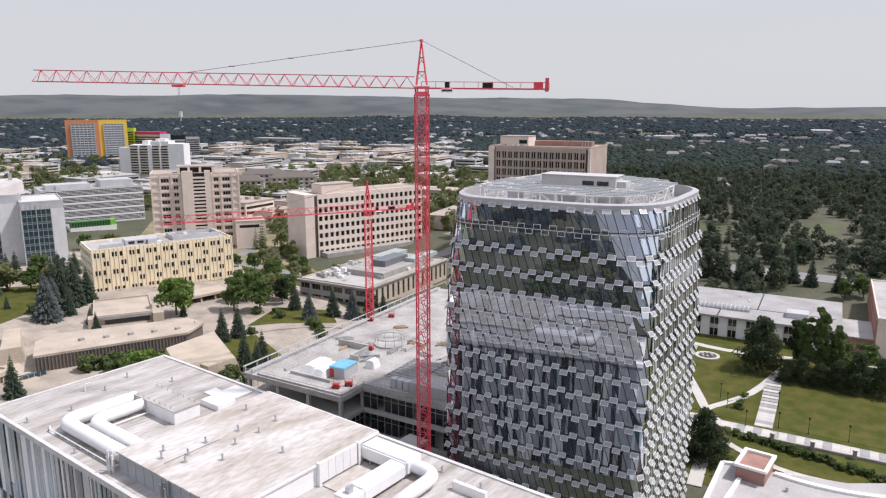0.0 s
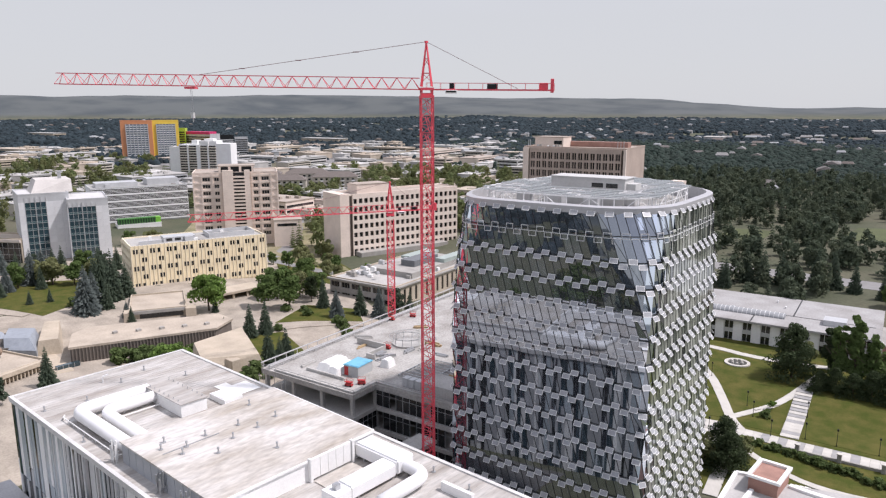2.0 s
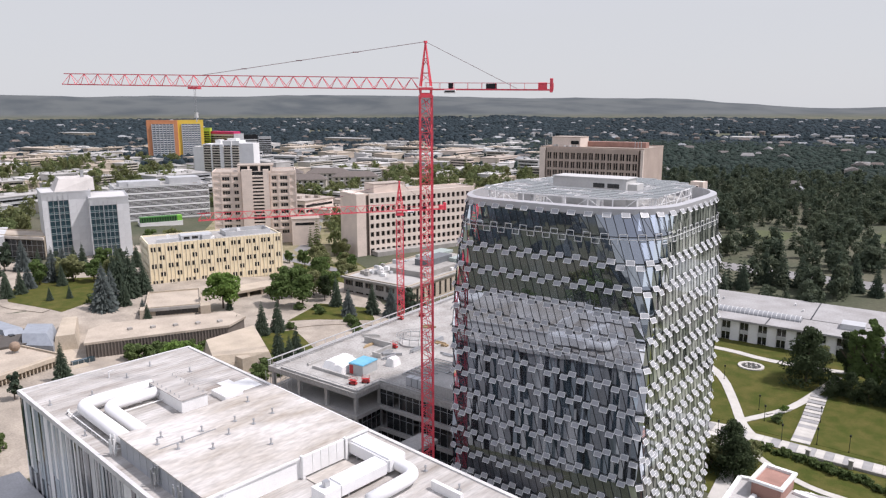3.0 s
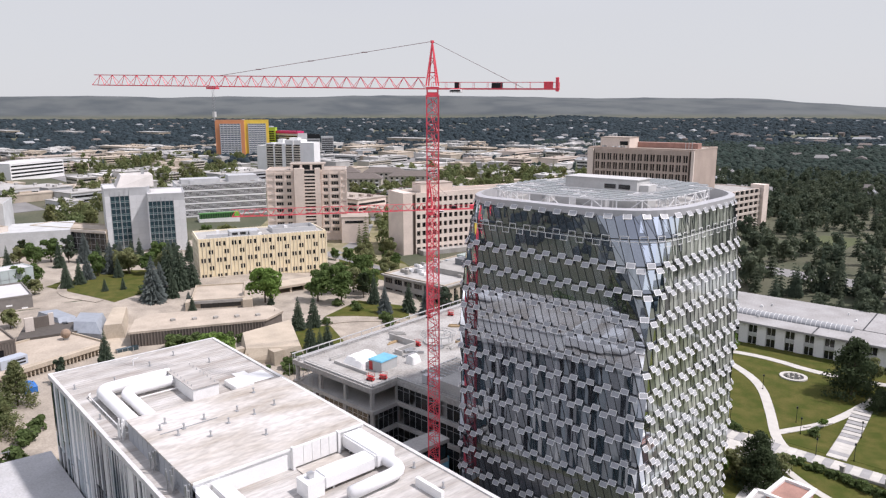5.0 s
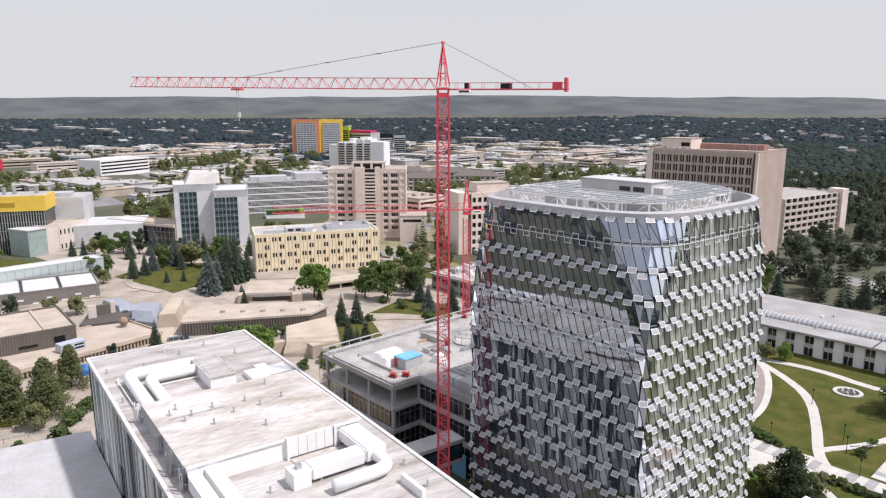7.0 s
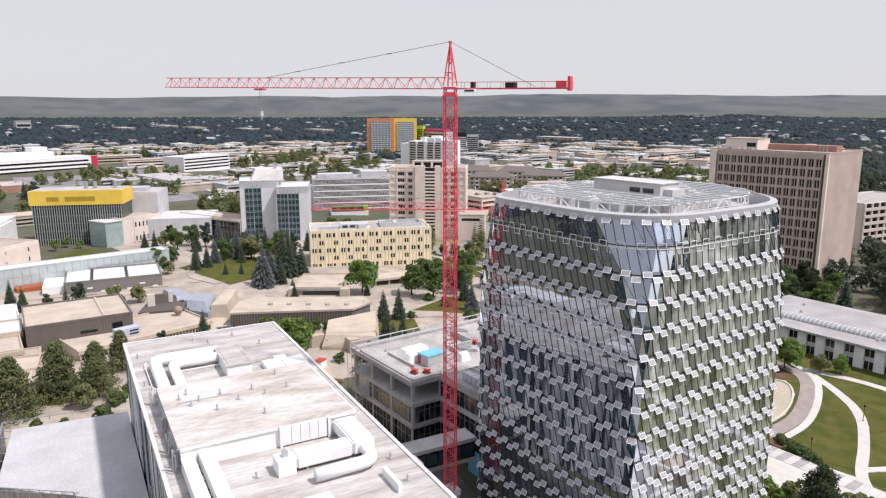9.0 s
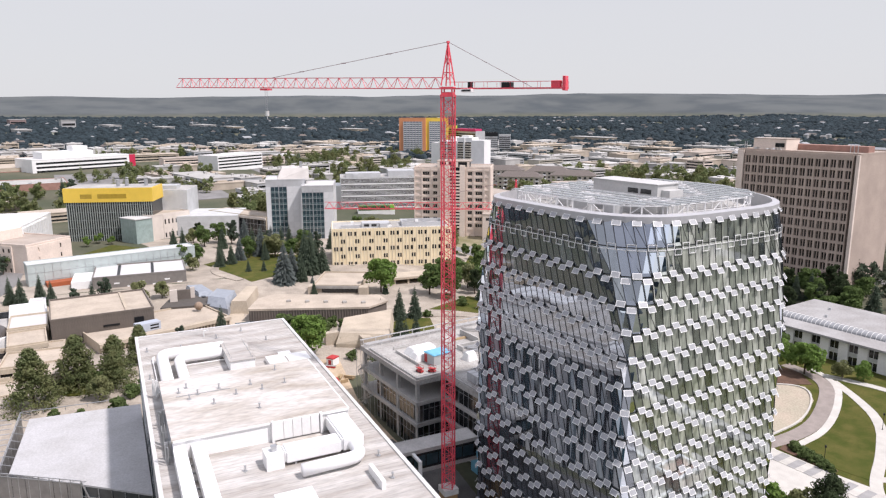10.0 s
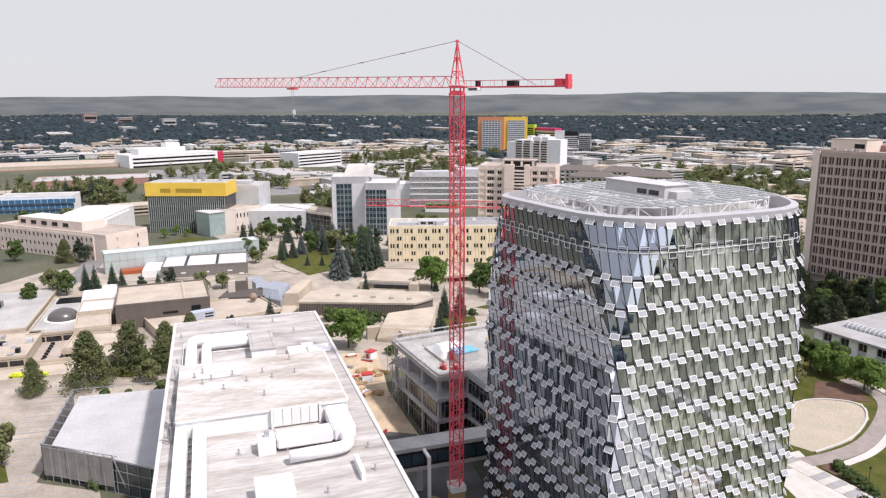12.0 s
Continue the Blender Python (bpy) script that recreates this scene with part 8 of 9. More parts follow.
def trunk_mesh(height, r, limbs, seed):
    rnd, bm = random.Random(seed), bmesh.new()
    bar(bm, (0, 0, -0.6), (0.05, 0, height * 0.45), r, 7, r * 0.7)
    bar(bm, (0.05, 0, height * 0.45), (0, 0.1, height * 0.82), r * 0.7, 6, r * 0.2)
    for k in range(limbs):
        a, z = k * 2.4 + rnd.random(), height * rnd.uniform(0.28, 0.6)
        l = height * rnd.uniform(0.2, 0.33)
        bar(bm, (0, 0, z), (l * math.cos(a), l * math.sin(a), z + l * 0.8), r * 0.42, 5, r * 0.12)
    return mesh("trunk", bm, BARK)


KINDS = {}
for key, label, crown, trunk in (
        ("round", "rounded bright green leafy tree", crown_mesh("crown", 1, 5.2, 9.5, 14, 190, 0.55, LEAFLIGHT), trunk_mesh(9, 0.26, 6, 1)),
        ("broad", "broad dark green leafy tree", crown_mesh("crown", 2, 5.0, 10.5, 13, 150, 0.62, LEAF), trunk_mesh(10, 0.3, 6, 2)),
        ("tall", "tall slender dark leafy tree", crown_mesh("crown", 3, 3.6, 13.0, 15, 130, 0.58, DARKLEAF, 0.18), trunk_mesh(13, 0.26, 7, 3)),
        ("loose", "loose-crowned mixed green tree", crown_mesh("crown", 4, 4.6, 9.0, 12, 130, 0.6, FOREST), trunk_mesh(9, 0.25, 6, 4)),
        ("young", "small light green ornamental tree", crown_mesh("crown", 5, 3.0, 6.0, 9, 60, 0.6, LEAFLIGHT, 0.35), trunk_mesh(6, 0.14, 5, 5)),
        ("bush", "low rounded green shrub", crown_mesh("crown", 6, 1.9, 2.1, 8, 45, 0.45, HEDGE, 0.0), trunk_mesh(1.6, 0.08, 3, 6)),
        ("poplar", "tall dark green poplar", crown_mesh("crown", 22, 3.5, 24.0, 34, 130, 0.55, LEAF, 0.08), trunk_mesh(22, 0.4, 8, 22)),
        ("grove", "large broad yellowish-green conifer", ragged_mesh("crown", 23, 5.6, 15.0, 64, 95, 0.48, OLDFIR), trunk_mesh(13, 0.32, 7, 23)),
        ("ragged", "broad dark green old conifer with a ragged crown", ragged_mesh("crown", 31, 6.6, 13.5, 56, 90, 0.50, DARKLEAF, 0.6), trunk_mesh(12, 0.34, 7, 31)),
        ("pine", "open dark green pine tree", crown_mesh("crown", 7, 3.7, 12.0, 12, 60, 0.75, SPRUCE, 0.12), trunk_mesh(12, 0.28, 5, 7)),
        ("spruce", "dark green conical spruce", spruce_mesh("crown", 8, 3.0, 12.5, SPRUCE, 24, 1.3), trunk_mesh(11, 0.22, 0, 8)),
        ("blue", "silvery blue conical spruce", spruce_mesh("crown", 9, 4.0, 13.5, BLUESPRUCE, 26, 1.5), trunk_mesh(12, 0.24, 0, 9))):
    KINDS[key] = (label, crown, trunk)
GROUPS = {"bush": "shrubs", "spruce": "spruces", "blue": "spruces"}
TREES = random.Random(12)


def tree(kind, x, y, size=1.0, z=None):
    label, crown, trunk = KINDS[kind]
    s = size * TREES.uniform(0.92, 1.1)
    m = Matrix.Translation((x, y, lift(x, y) if z is None else z)) @ Matrix.Rotation(TREES.uniform(0, 6.28), 4, "Z") @ Matrix.Diagonal((s, s, s * TREES.uniform(0.92, 1.1), 1))
    t = thing("shrub" if kind == "bush" else "tree", label, "shrub" if kind == "bush" else "tree", m, GROUPS.get(kind, "leafy trees"))
    piece("crown", crown, t)
    piece("trunk", trunk, t)
    return t


def planting():
    for kind, x, y, s in (
            # before and beside the cream block
            ("round", -226.7, 138.4, 1.42), ("broad", -215.4, 155.2, 1.3), ("broad", -207.9, 161.3, 1.2), ("broad", -222, 166, 1.15), ("broad", -228, 176, 1.1), ("loose", -218, 174, 1.0), ("loose", -352, 196, 1.0), ("broad", -340, 190, 0.9), ("loose", -362, 188, 1.0), ("broad", -330, 182, 0.9), ("loose", -322, 174, 0.8), ("broad", -372, 178, 0.9), ("bush", -312, 164, 1.6), ("loose", -318, 186, 0.8), ("bush", -306, 170, 1.5), ("broad", -236, 190, 1.05), ("broad", -212, 178, 0.95), ("tall", -208, 172, 0.85),
            ("spruce", -189.5, 131.4, 1.03), ("spruce", -188.9, 137.2, 0.95), ("spruce", -165.4, 121.7, 1.1), ("spruce", -158.7, 121.1, 0.9), ("spruce", -163, 126.5, 1.0), ("spruce", -199.5, 128, 0.45), ("bush", -188, 142, 1.2),
            ("blue", -251.6, 104.5, 1.3), ("blue", -256, 109, 1.1), ("spruce", -261, 118.3, 1.35), ("spruce", -266, 122, 1.3), ("spruce", -272.7, 119, 1.5), ("spruce", -277, 123, 1.3), ("spruce", -310.7, 142.6, 1.0), ("broad", -310.9, 129, 1.05), ("loose", -301.9, 111.8, 1.2), ("blue", -308.8, 106.2, 1.1), ("spruce", -298, 106, 0.75), ("spruce", -324.8, 124.3, 1.0), ("blue", -316, 113, 1.0), ("broad", -296, 118, 1.0), ("loose", -290, 124, 1.0), ("spruce", -276.5, 94.2, 0.45), ("spruce", -274.4, 100.6, 0.45), ("blue", -238.8, 113.1, 0.5), ("spruce", -223.4, 139.1, 0.5), ("bush", -262, 104, 1.6), ("bush", -266, 110, 1.7), ("spruce", -252, 112, 0.9), ("spruce", -233, 112, 0.5), ("spruce", -262, 124, 1.15),
            ("spruce", -199, 170.5, 0.9), ("blue", -186, 166, 0.75), ("spruce", -183, 175, 0.95), ("blue", -176, 178, 0.85), ("pine", -172, 184, 0.9), ("spruce", -168, 186, 0.9),
            ("bush", -205, 158, 1.3), ("bush", -200, 162, 1.2), ("bush", -195, 160, 1.3), ("bush", -176, 160, 1.4), ("bush", -172, 158, 1.2), ("bush", -168, 156, 1.3), ("bush", -180, 162, 1.4),
            ("loose", -247, 212, 0.7), ("loose", -240, 206, 0.6), ("broad", -255, 224, 0.75), ("loose", -262, 214, 0.8), ("young", -250, 204, 1.0), ("loose", -232, 206, 0.7), ("broad", -268, 206, 0.8),
            # by the theatre and stage house
            ("round", -168.6, 92.2, 1.3), ("bush", -199, 91.5, 1.9), ("bush", -196, 95, 2.0), ("bush", -194.5, 99, 2.1), ("bush", -193, 103, 1.9), ("bush", -191.5, 107, 1.6), ("bush", -190, 111, 1.4), ("bush", -190, 95, 1.7), ("bush", -189, 99, 1.6), ("bush", -187, 103, 1.5), ("bush", -163.2, 115.4, 1.8), ("bush", -161, 112, 1.6), ("bush", -166, 118, 1.5), ("loose", -176, 86, 0.6), ("bush", -160, 104, 1.2), ("bush", -157, 110, 1.2), ("bush", -157, 116, 1.1),
            # court and student centre
            ("grove", -160.6, 18.9, 1.03), ("grove", -168.3, 28.8, 0.98), ("grove", -173.2, 38.1, 0.95), ("grove", -164, 38, 0.75), ("grove", -181, 45, 0.8), ("loose", -158, 34, 0.7), ("bush", -170, 34, 1.6), ("bush", -176, 31, 1.5), ("bush", -184, 38, 1.3), ("spruce", -194.6, 70.4, 0.95), ("pine", -190, 57, 0.6), ("loose", -124, 6, 1.0), ("broad", -118, -2, 1.0), ("loose", -108, 2, 0.9), ("bush", -112, 24, 1.4), ("bush", -106, 28, 1.4), ("bush", -104, 33, 1.3),
            ("grove", -159, 5.7, 0.6), ("bush", -150, 38, 1.5), ("bush", -147, 30, 1.5), ("bush", -150, 24, 1.3), ("bush", -158, 42, 1.6), ("bush", -163, 46, 1.5),
            # before the metal-clad tower and the library
            ("spruce", -292, 84, 0.8), ("spruce", -296, 90, 0.8), ("spruce", -300, 86, 0.75), ("blue", -303, 95, 0.9), ("spruce", -318, 104, 1.0), ("broad", -306, 100, 0.95), ("loose", -310, 108, 1.0), ("spruce", -320, 119, 1.0), ("pine", -324, 112, 0.9), ("spruce", -286, 122, 1.1), ("spruce", -296, 128, 1.1), ("pine", -304, 134, 1.0),
            ("broad", -302, 70, 0.95), ("broad", -306, 76, 0.85), ("loose", -290, 72, 0.7), ("broad", -345, 84, 1.1), ("broad", -352, 92, 1.1), ("pine", -345, 98, 1.1), ("blue", -340, 104, 1.1), ("spruce", -336, 92, 1.0), ("loose", -358, 80, 1.0), ("spruce", -352, 74, 0.8), ("spruce", -360, 70, 0.7), ("tall", -372, 84, 0.8),
            ("pine", -246, 26, 0.75), ("pine", -250, 36, 0.8), ("spruce", -248, 32, 0.8), ("loose", -246, 48, 0.9), ("loose", -249, 56, 0.7), ("spruce", -262, 14, 0.8), ("spruce", -258, 8, 0.9), ("spruce", -262, 4, 0.85), ("broad", -256, -2, 0.8), ("loose", -262, -8, 0.9), ("spruce", -256, 18, 0.8), ("broad", -250, -14, 0.8),
            ("grove", -320, -13, 0.85), ("pine", -318, -4, 0.9), ("broad", -322, 0, 0.8), ("pine", -326, -8, 0.9), ("loose", -312, 8, 0.6), ("broad", -330, -36, 0.9), ("broad", -322, -44, 0.9), ("young", -380, 34, 0.9), ("young", -374, 40, 0.8), ("young", -372, 28, 0.8),
            ("broad", -420, -52, 1.2), ("broad", -428, -46, 1.1), ("loose", -436, -30, 1.1), ("spruce", -540, -30, 1.6), ("spruce", -548, -26, 1.5), ("spruce", -560, 10, 1.4), ("pine", -566, 16, 1.4), ("spruce", -556, -50, 1.5), ("loose", -546, -38, 1.5),
            # the quad
            ("ragged", -46.5, 228, 1.18), ("ragged", -37.5, 222.5, 0.5), ("ragged", -33.5, 223, 0.58), ("ragged", -29, 223.5, 0.6), ("ragged", -24.5, 224.5, 0.62), ("ragged", -19.5, 225.5, 0.75), ("ragged", -13.5, 227, 0.8), ("poplar", -34.5, 229, 0.84), ("poplar", -30.4, 230, 0.9), ("poplar", -25.8, 231, 0.8), ("tall", -48.5, 237, 0.8), ("broad", -38, 242, 0.6), ("loose", -46, 243, 0.8), ("broad", -26, 240, 0.9), ("tall", -37, 236, 1.1), ("broad", -20, 246, 0.9), ("bush", -25, 236, 1.5), ("bush", -12, 250, 1.5), ("bush", -4, 252, 1.5),
            ("ragged", -44.5, 164.5, 0.85), ("ragged", -42.0, 161, 0.7), ("loose", -48, 162, 0.8), ("young", -52, 159, 1.0), ("loose", -41.8, 171, 0.6), ("young", -44.8, 203.5, 0.5), ("bush", -44.5, 197.5, 1.0),
            ("round", -114.5, 228, 0.98), ("round", -109, 229, 0.85), ("round", -99.5, 229, 1.1), ("broad", -112, 234, 1.0), ("loose", -92, 236, 0.7), ("round", -88, 240, 0.6), ("broad", -118, 228, 1.0), ("loose", -112, 215, 0.9), 
            # behind the long white building
            ("spruce", -93, 328, 1.25), ("spruce", -86, 330, 1.4), ("spruce", -79, 332, 1.3), ("spruce", -66, 338, 1.5), ("spruce", -60, 339, 1.4), ("spruce", -51, 336, 1.0), ("spruce", -98, 316, 1.0), ("spruce", -75, 325, 1.0), ("spruce", -40, 332, 0.9), ("broad", -30, 328, 0.9), ("broad", -36, 322, 0.8),
            ("broad", -158, 306, 1.1), ("broad", -150, 300, 1.2), ("loose", -166, 302, 1.2), ("tall", -142, 304, 1.1), ("broad", -140, 316, 1.1), ("broad", -172, 296, 1.0), ("tall", -152, 312, 1.0), ("pine", -178, 300, 1.1), ("broad", -134, 298, 1.1), ("spruce", -128, 305, 1.2), ("broad", -144, 292, 1.0), ("broad", -136, 288, 1.0)):
        tree(kind, x, y, s)
    rnd = random.Random(78)
    # loose planting behind the cream block and along the plateau
    for _ in range(46):
        x, y = rnd.uniform(-330, -236), rnd.uniform(196, 246)
        if (x > -285 and y > 238) or abs(y - 214) < 7 or x < -300 and y > 205:
            continue
        tree(rnd.choice(("loose", "broad", "bush", "young", "loose", "bush")), x, y, rnd.uniform(0.5, 0.95))
    rnd = random.Random(77)
    # dark trees between the slab block and the long white building
    for _ in range(34):
        x, y = rnd.uniform(-205, -138), rnd.uniform(258, 304)
        if x > -142 - (y - 258) * 0.1 and y < 290:
            continue
        tree(rnd.choice(("tall", "ragged", "broad", "tall", "spruce")), x, y, rnd.uniform(0.75, 1.1))
    # planting bed beside the banded walk
    for k in range(22):
        f = k / 21
        tree("bush", -71.5 + 12.5 * f + rnd.uniform(-0.8, 0.8), 188.2 - 2.6 * f + rnd.uniform(-1.5, 1.3) * (1 - 0.5 * f), rnd.uniform(0.6, 0.95))
    # hedge below the retaining wall
    for k in range(26):
        f = k / 25
        tree("bush", -44 + 40 * f + rnd.uniform(-0.6, 0.6), 179 - 5 * f * f + rnd.uniform(-1, 1), rnd.uniform(0.7, 1.0))
    # out of view west of the laboratory building, added for the tower's reflections
    for _ in range(30):
        x, y = rnd.uniform(-110, -40), rnd.uniform(-120, 5)
        tree(rnd.choice(("broad", "loose", "pine")), x, y, rnd.uniform(0.9, 1.3))


planting()


def leaf_wood(name, label, spots, material, seed, conifer=0.2):
    """A wood seen from afar: every tree a crown of leaf sprays, all in one mesh."""
    rnd = np.random.RandomState(seed)
    models = []
    for k in range(4):
        me = crown_mesh("model", 50 + k, 4.6, 10.0, 9, 28, 1.45, material, 0.05)
        models.append(me)
    me = spruce_mesh("model", 60, 2.6, 13.0, material, 12)
    models.append(me)
    shapes = []
    for me in models:
        co = np.empty(len(me.vertices) * 3)
        me.vertices.foreach_get("co", co)
        shapes.append((co.reshape(-1, 3), [tuple(p.vertices)[:3] for p in me.polygons]))
        bpy.data.meshes.remove(me)
    verts, faces, base = [], [], 0
    for x, y, s in spots:
        co, fs = shapes[4] if rnd.rand() < conifer else shapes[rnd.randint(4)]
        a = rnd.uniform(0, math.tau)
        c, d = math.cos(a) * s, math.sin(a) * s
        p = co @ np.array(((c, d, 0), (-d, c, 0), (0, 0, s * rnd.uniform(0.85, 1.2)))) + (x, y, lift(x, y))
        verts.append(p)
        faces += [tuple(i + base for i in f) for f in fs]
        base += len(co)
    me = bpy.data.meshes.new(name)
    me.from_pydata(np.concatenate(verts).tolist(), [], faces)
    me.materials.append(material)
    return tagged(new(name, me), label, "woods", kind="stuff")


def scatter(seed, n, a0, a1, r0, r1, keep, s0=0.9, s1=1.4):
    rnd, out = random.Random(seed), []
    for _ in range(n):
        a, r = radians(rnd.uniform(a0, a1)), math.sqrt(rnd.uniform(r0 * r0, r1 * r1))
        x, y = -r * math.sin(a), r * math.cos(a)
        if keep(x, y, rnd):
            out.append((x, y, rnd.uniform(s0, s1)))
    return out


WOOD_A = leaf("woodland_leaves", (0.074, 0.100, 0.068), 16, (0.104, 0.122, 0.076))
WOOD_B = leaf("parkland_leaves", (0.165, 0.205, 0.088), 14, (0.19, 0.19, 0.085))
leaf_wood("east_wood", "dense mixed wood with dark spruces", scatter(5, 1500, -6, 31, 300, 800, lambda x, y, q: not ((-92 < x < -56 and 462 < y < 536) or (-150 < x < -116 and 424 < y < 480) or (x < -175 and 395 < y < 500) or (x < -120 and y < 318) or (-60 < x < 20 and y < 330) or y < 290 or 340 < y < 372 and -260 < x)), WOOD_A, 1, 0.34)
leaf_wood("north_trees", "trees between campus blocks and shops", scatter(6, 900, 31, 63, 385, 760, lambda x, y, q: not ((-480 < x < -325 and 185 < y < 290) or (-312 < x < -240 and y < 335) or (-225 < x < -178 and y > 405) or (-700 < x < -480 and 300 < y < 470)) and (noise.noise((x / 90, y / 90, 4)) > -0.25)), WOOD_B, 2)
leaf_wood("west_trees", "tree belts between campus blocks and roads", scatter(7, 1200, 63, 106, 430, 1000, lambda x, y, q: not ((-490 < x < -420 and 150 < y < 260) or (-480 < x < -340 and -10 < y < 120) or (x < -630 and -180 < y < 15) or (-850 < x < -740 and -30 < y < 210) or (-530 < x < -490 and y < -30)) and noise.noise((x / 120, y / 120, 6)) > -0.1), WOOD_B, 3)

# ---- the town and the woods behind ----
def clump_wood(name, label, count, seed, r0, r1, a0, a1, material, size, keep):
    """Far woods as one sheet of many small uneven crowns."""
    rnd = np.random.RandomState(seed)
    verts, faces = [], []
    n = 0
    while n < count:
        r = math.sqrt(rnd.uniform(r0 * r0, r1 * r1)) if rnd.rand() < 0.55 else rnd.uniform(r0, r1)
        a = radians(rnd.uniform(a0, a1))
        x, y = -r * math.sin(a), r * math.cos(a)
        if not keep(x, y, r, rnd):
            n += 0.25
            continue
        n += 1
        s = size * rnd.uniform(0.7, 1.7) * (0.8 + r / 2300)
        h = (4.0 + 0.25 * s) * rnd.uniform(0.7, 1.25)
        z = lift(x, y)
        i = len(verts)
        ph = rnd.uniform(0, math.tau)
        for k in range(5):
            q = ph + math.tau * k / 5
            w = s * rnd.uniform(0.4, 0.65)
            verts.append((x + w * math.cos(q), y + w * math.sin(q), z - 1))
        for k in range(5):
            q = ph + 0.6 + math.tau * k / 5
            w = s * rnd.uniform(0.35, 0.6)
            verts.append((x + w * math.cos(q), y + w * math.sin(q), z + h * rnd.uniform(0.55, 0.85)))
        verts.append((x + s * rnd.uniform(-0.2, 0.2), y + s * rnd.uniform(-0.2, 0.2), z + h))
        for k in range(5):
            j = (k + 1) % 5
            faces += [(i + k, i + j, i + 5 + k), (i + j, i + 5 + j, i + 5 + k), (i + 5 + k, i + 5 + j, i + 10)]
    me = bpy.data.meshes.new(name)
    me.from_pydata(verts, [], faces)
    me.materials.append(material)
    me.polygons.foreach_set("use_smooth", [True] * len(me.polygons))
    return tagged(new(name, me), label, "woods", kind="stuff")


def island_mat(name, color, second, rough=0.9):
    m = mat(name, color, rough, vary=0.2, scale=14, second=second, spec=0.15)
    n, l = m.node_tree.nodes, m.node_tree.links
    geo, k = n.new("ShaderNodeNewGeometry"), n.new("ShaderNodeMapRange")
    hsv = next(q for q in n if q.type == "HUE_SAT")
    k.inputs["To Min"].default_value, k.inputs["To Max"].default_value = 0.65, 1.35
    l.new(geo.outputs["Random Per Island"], k.inputs["Value"])
    l.new(k.outputs["Result"], hsv.inputs["Value"])
    return m


# distance haze is put into the far woods' bluer colour; nearer woods stay greener
FARWOOD = island_mat("haze_blue_woods", (0.020, 0.031, 0.036), (0.029, 0.041, 0.049))
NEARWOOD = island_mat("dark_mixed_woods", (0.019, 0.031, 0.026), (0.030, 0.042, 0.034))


def open_land(x, y, r, rnd):
    v = noise.noise((x / 260, y / 260, 11))
    az = math.degrees(math.atan2(-x, y))
    if r > 3000:
        return False
    if az > 36 and r < 1150:
        return v > 0.22 or rnd.rand() < 0.12
    return v > -0.38 or rnd.rand() < 0.1


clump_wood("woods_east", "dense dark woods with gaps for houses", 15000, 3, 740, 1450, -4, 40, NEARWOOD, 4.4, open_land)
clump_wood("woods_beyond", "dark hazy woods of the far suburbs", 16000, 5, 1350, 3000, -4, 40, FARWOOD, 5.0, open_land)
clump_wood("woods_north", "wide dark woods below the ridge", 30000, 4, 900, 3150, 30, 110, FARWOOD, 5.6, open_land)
# out of view; added so the tower glass has woods to mirror
clump_wood("woods_west", "out-of-view woods west and south, added for reflections", 3500, 6, 170, 1500, 112, 350, FARWOOD, 11, lambda x, y, r, rnd: not (-30 < x < 145 and -85 < y < 112) and not (-60 < x < 60 and 60 < y) and noise.noise((x / 160, y / 160, 11)) > -0.25)


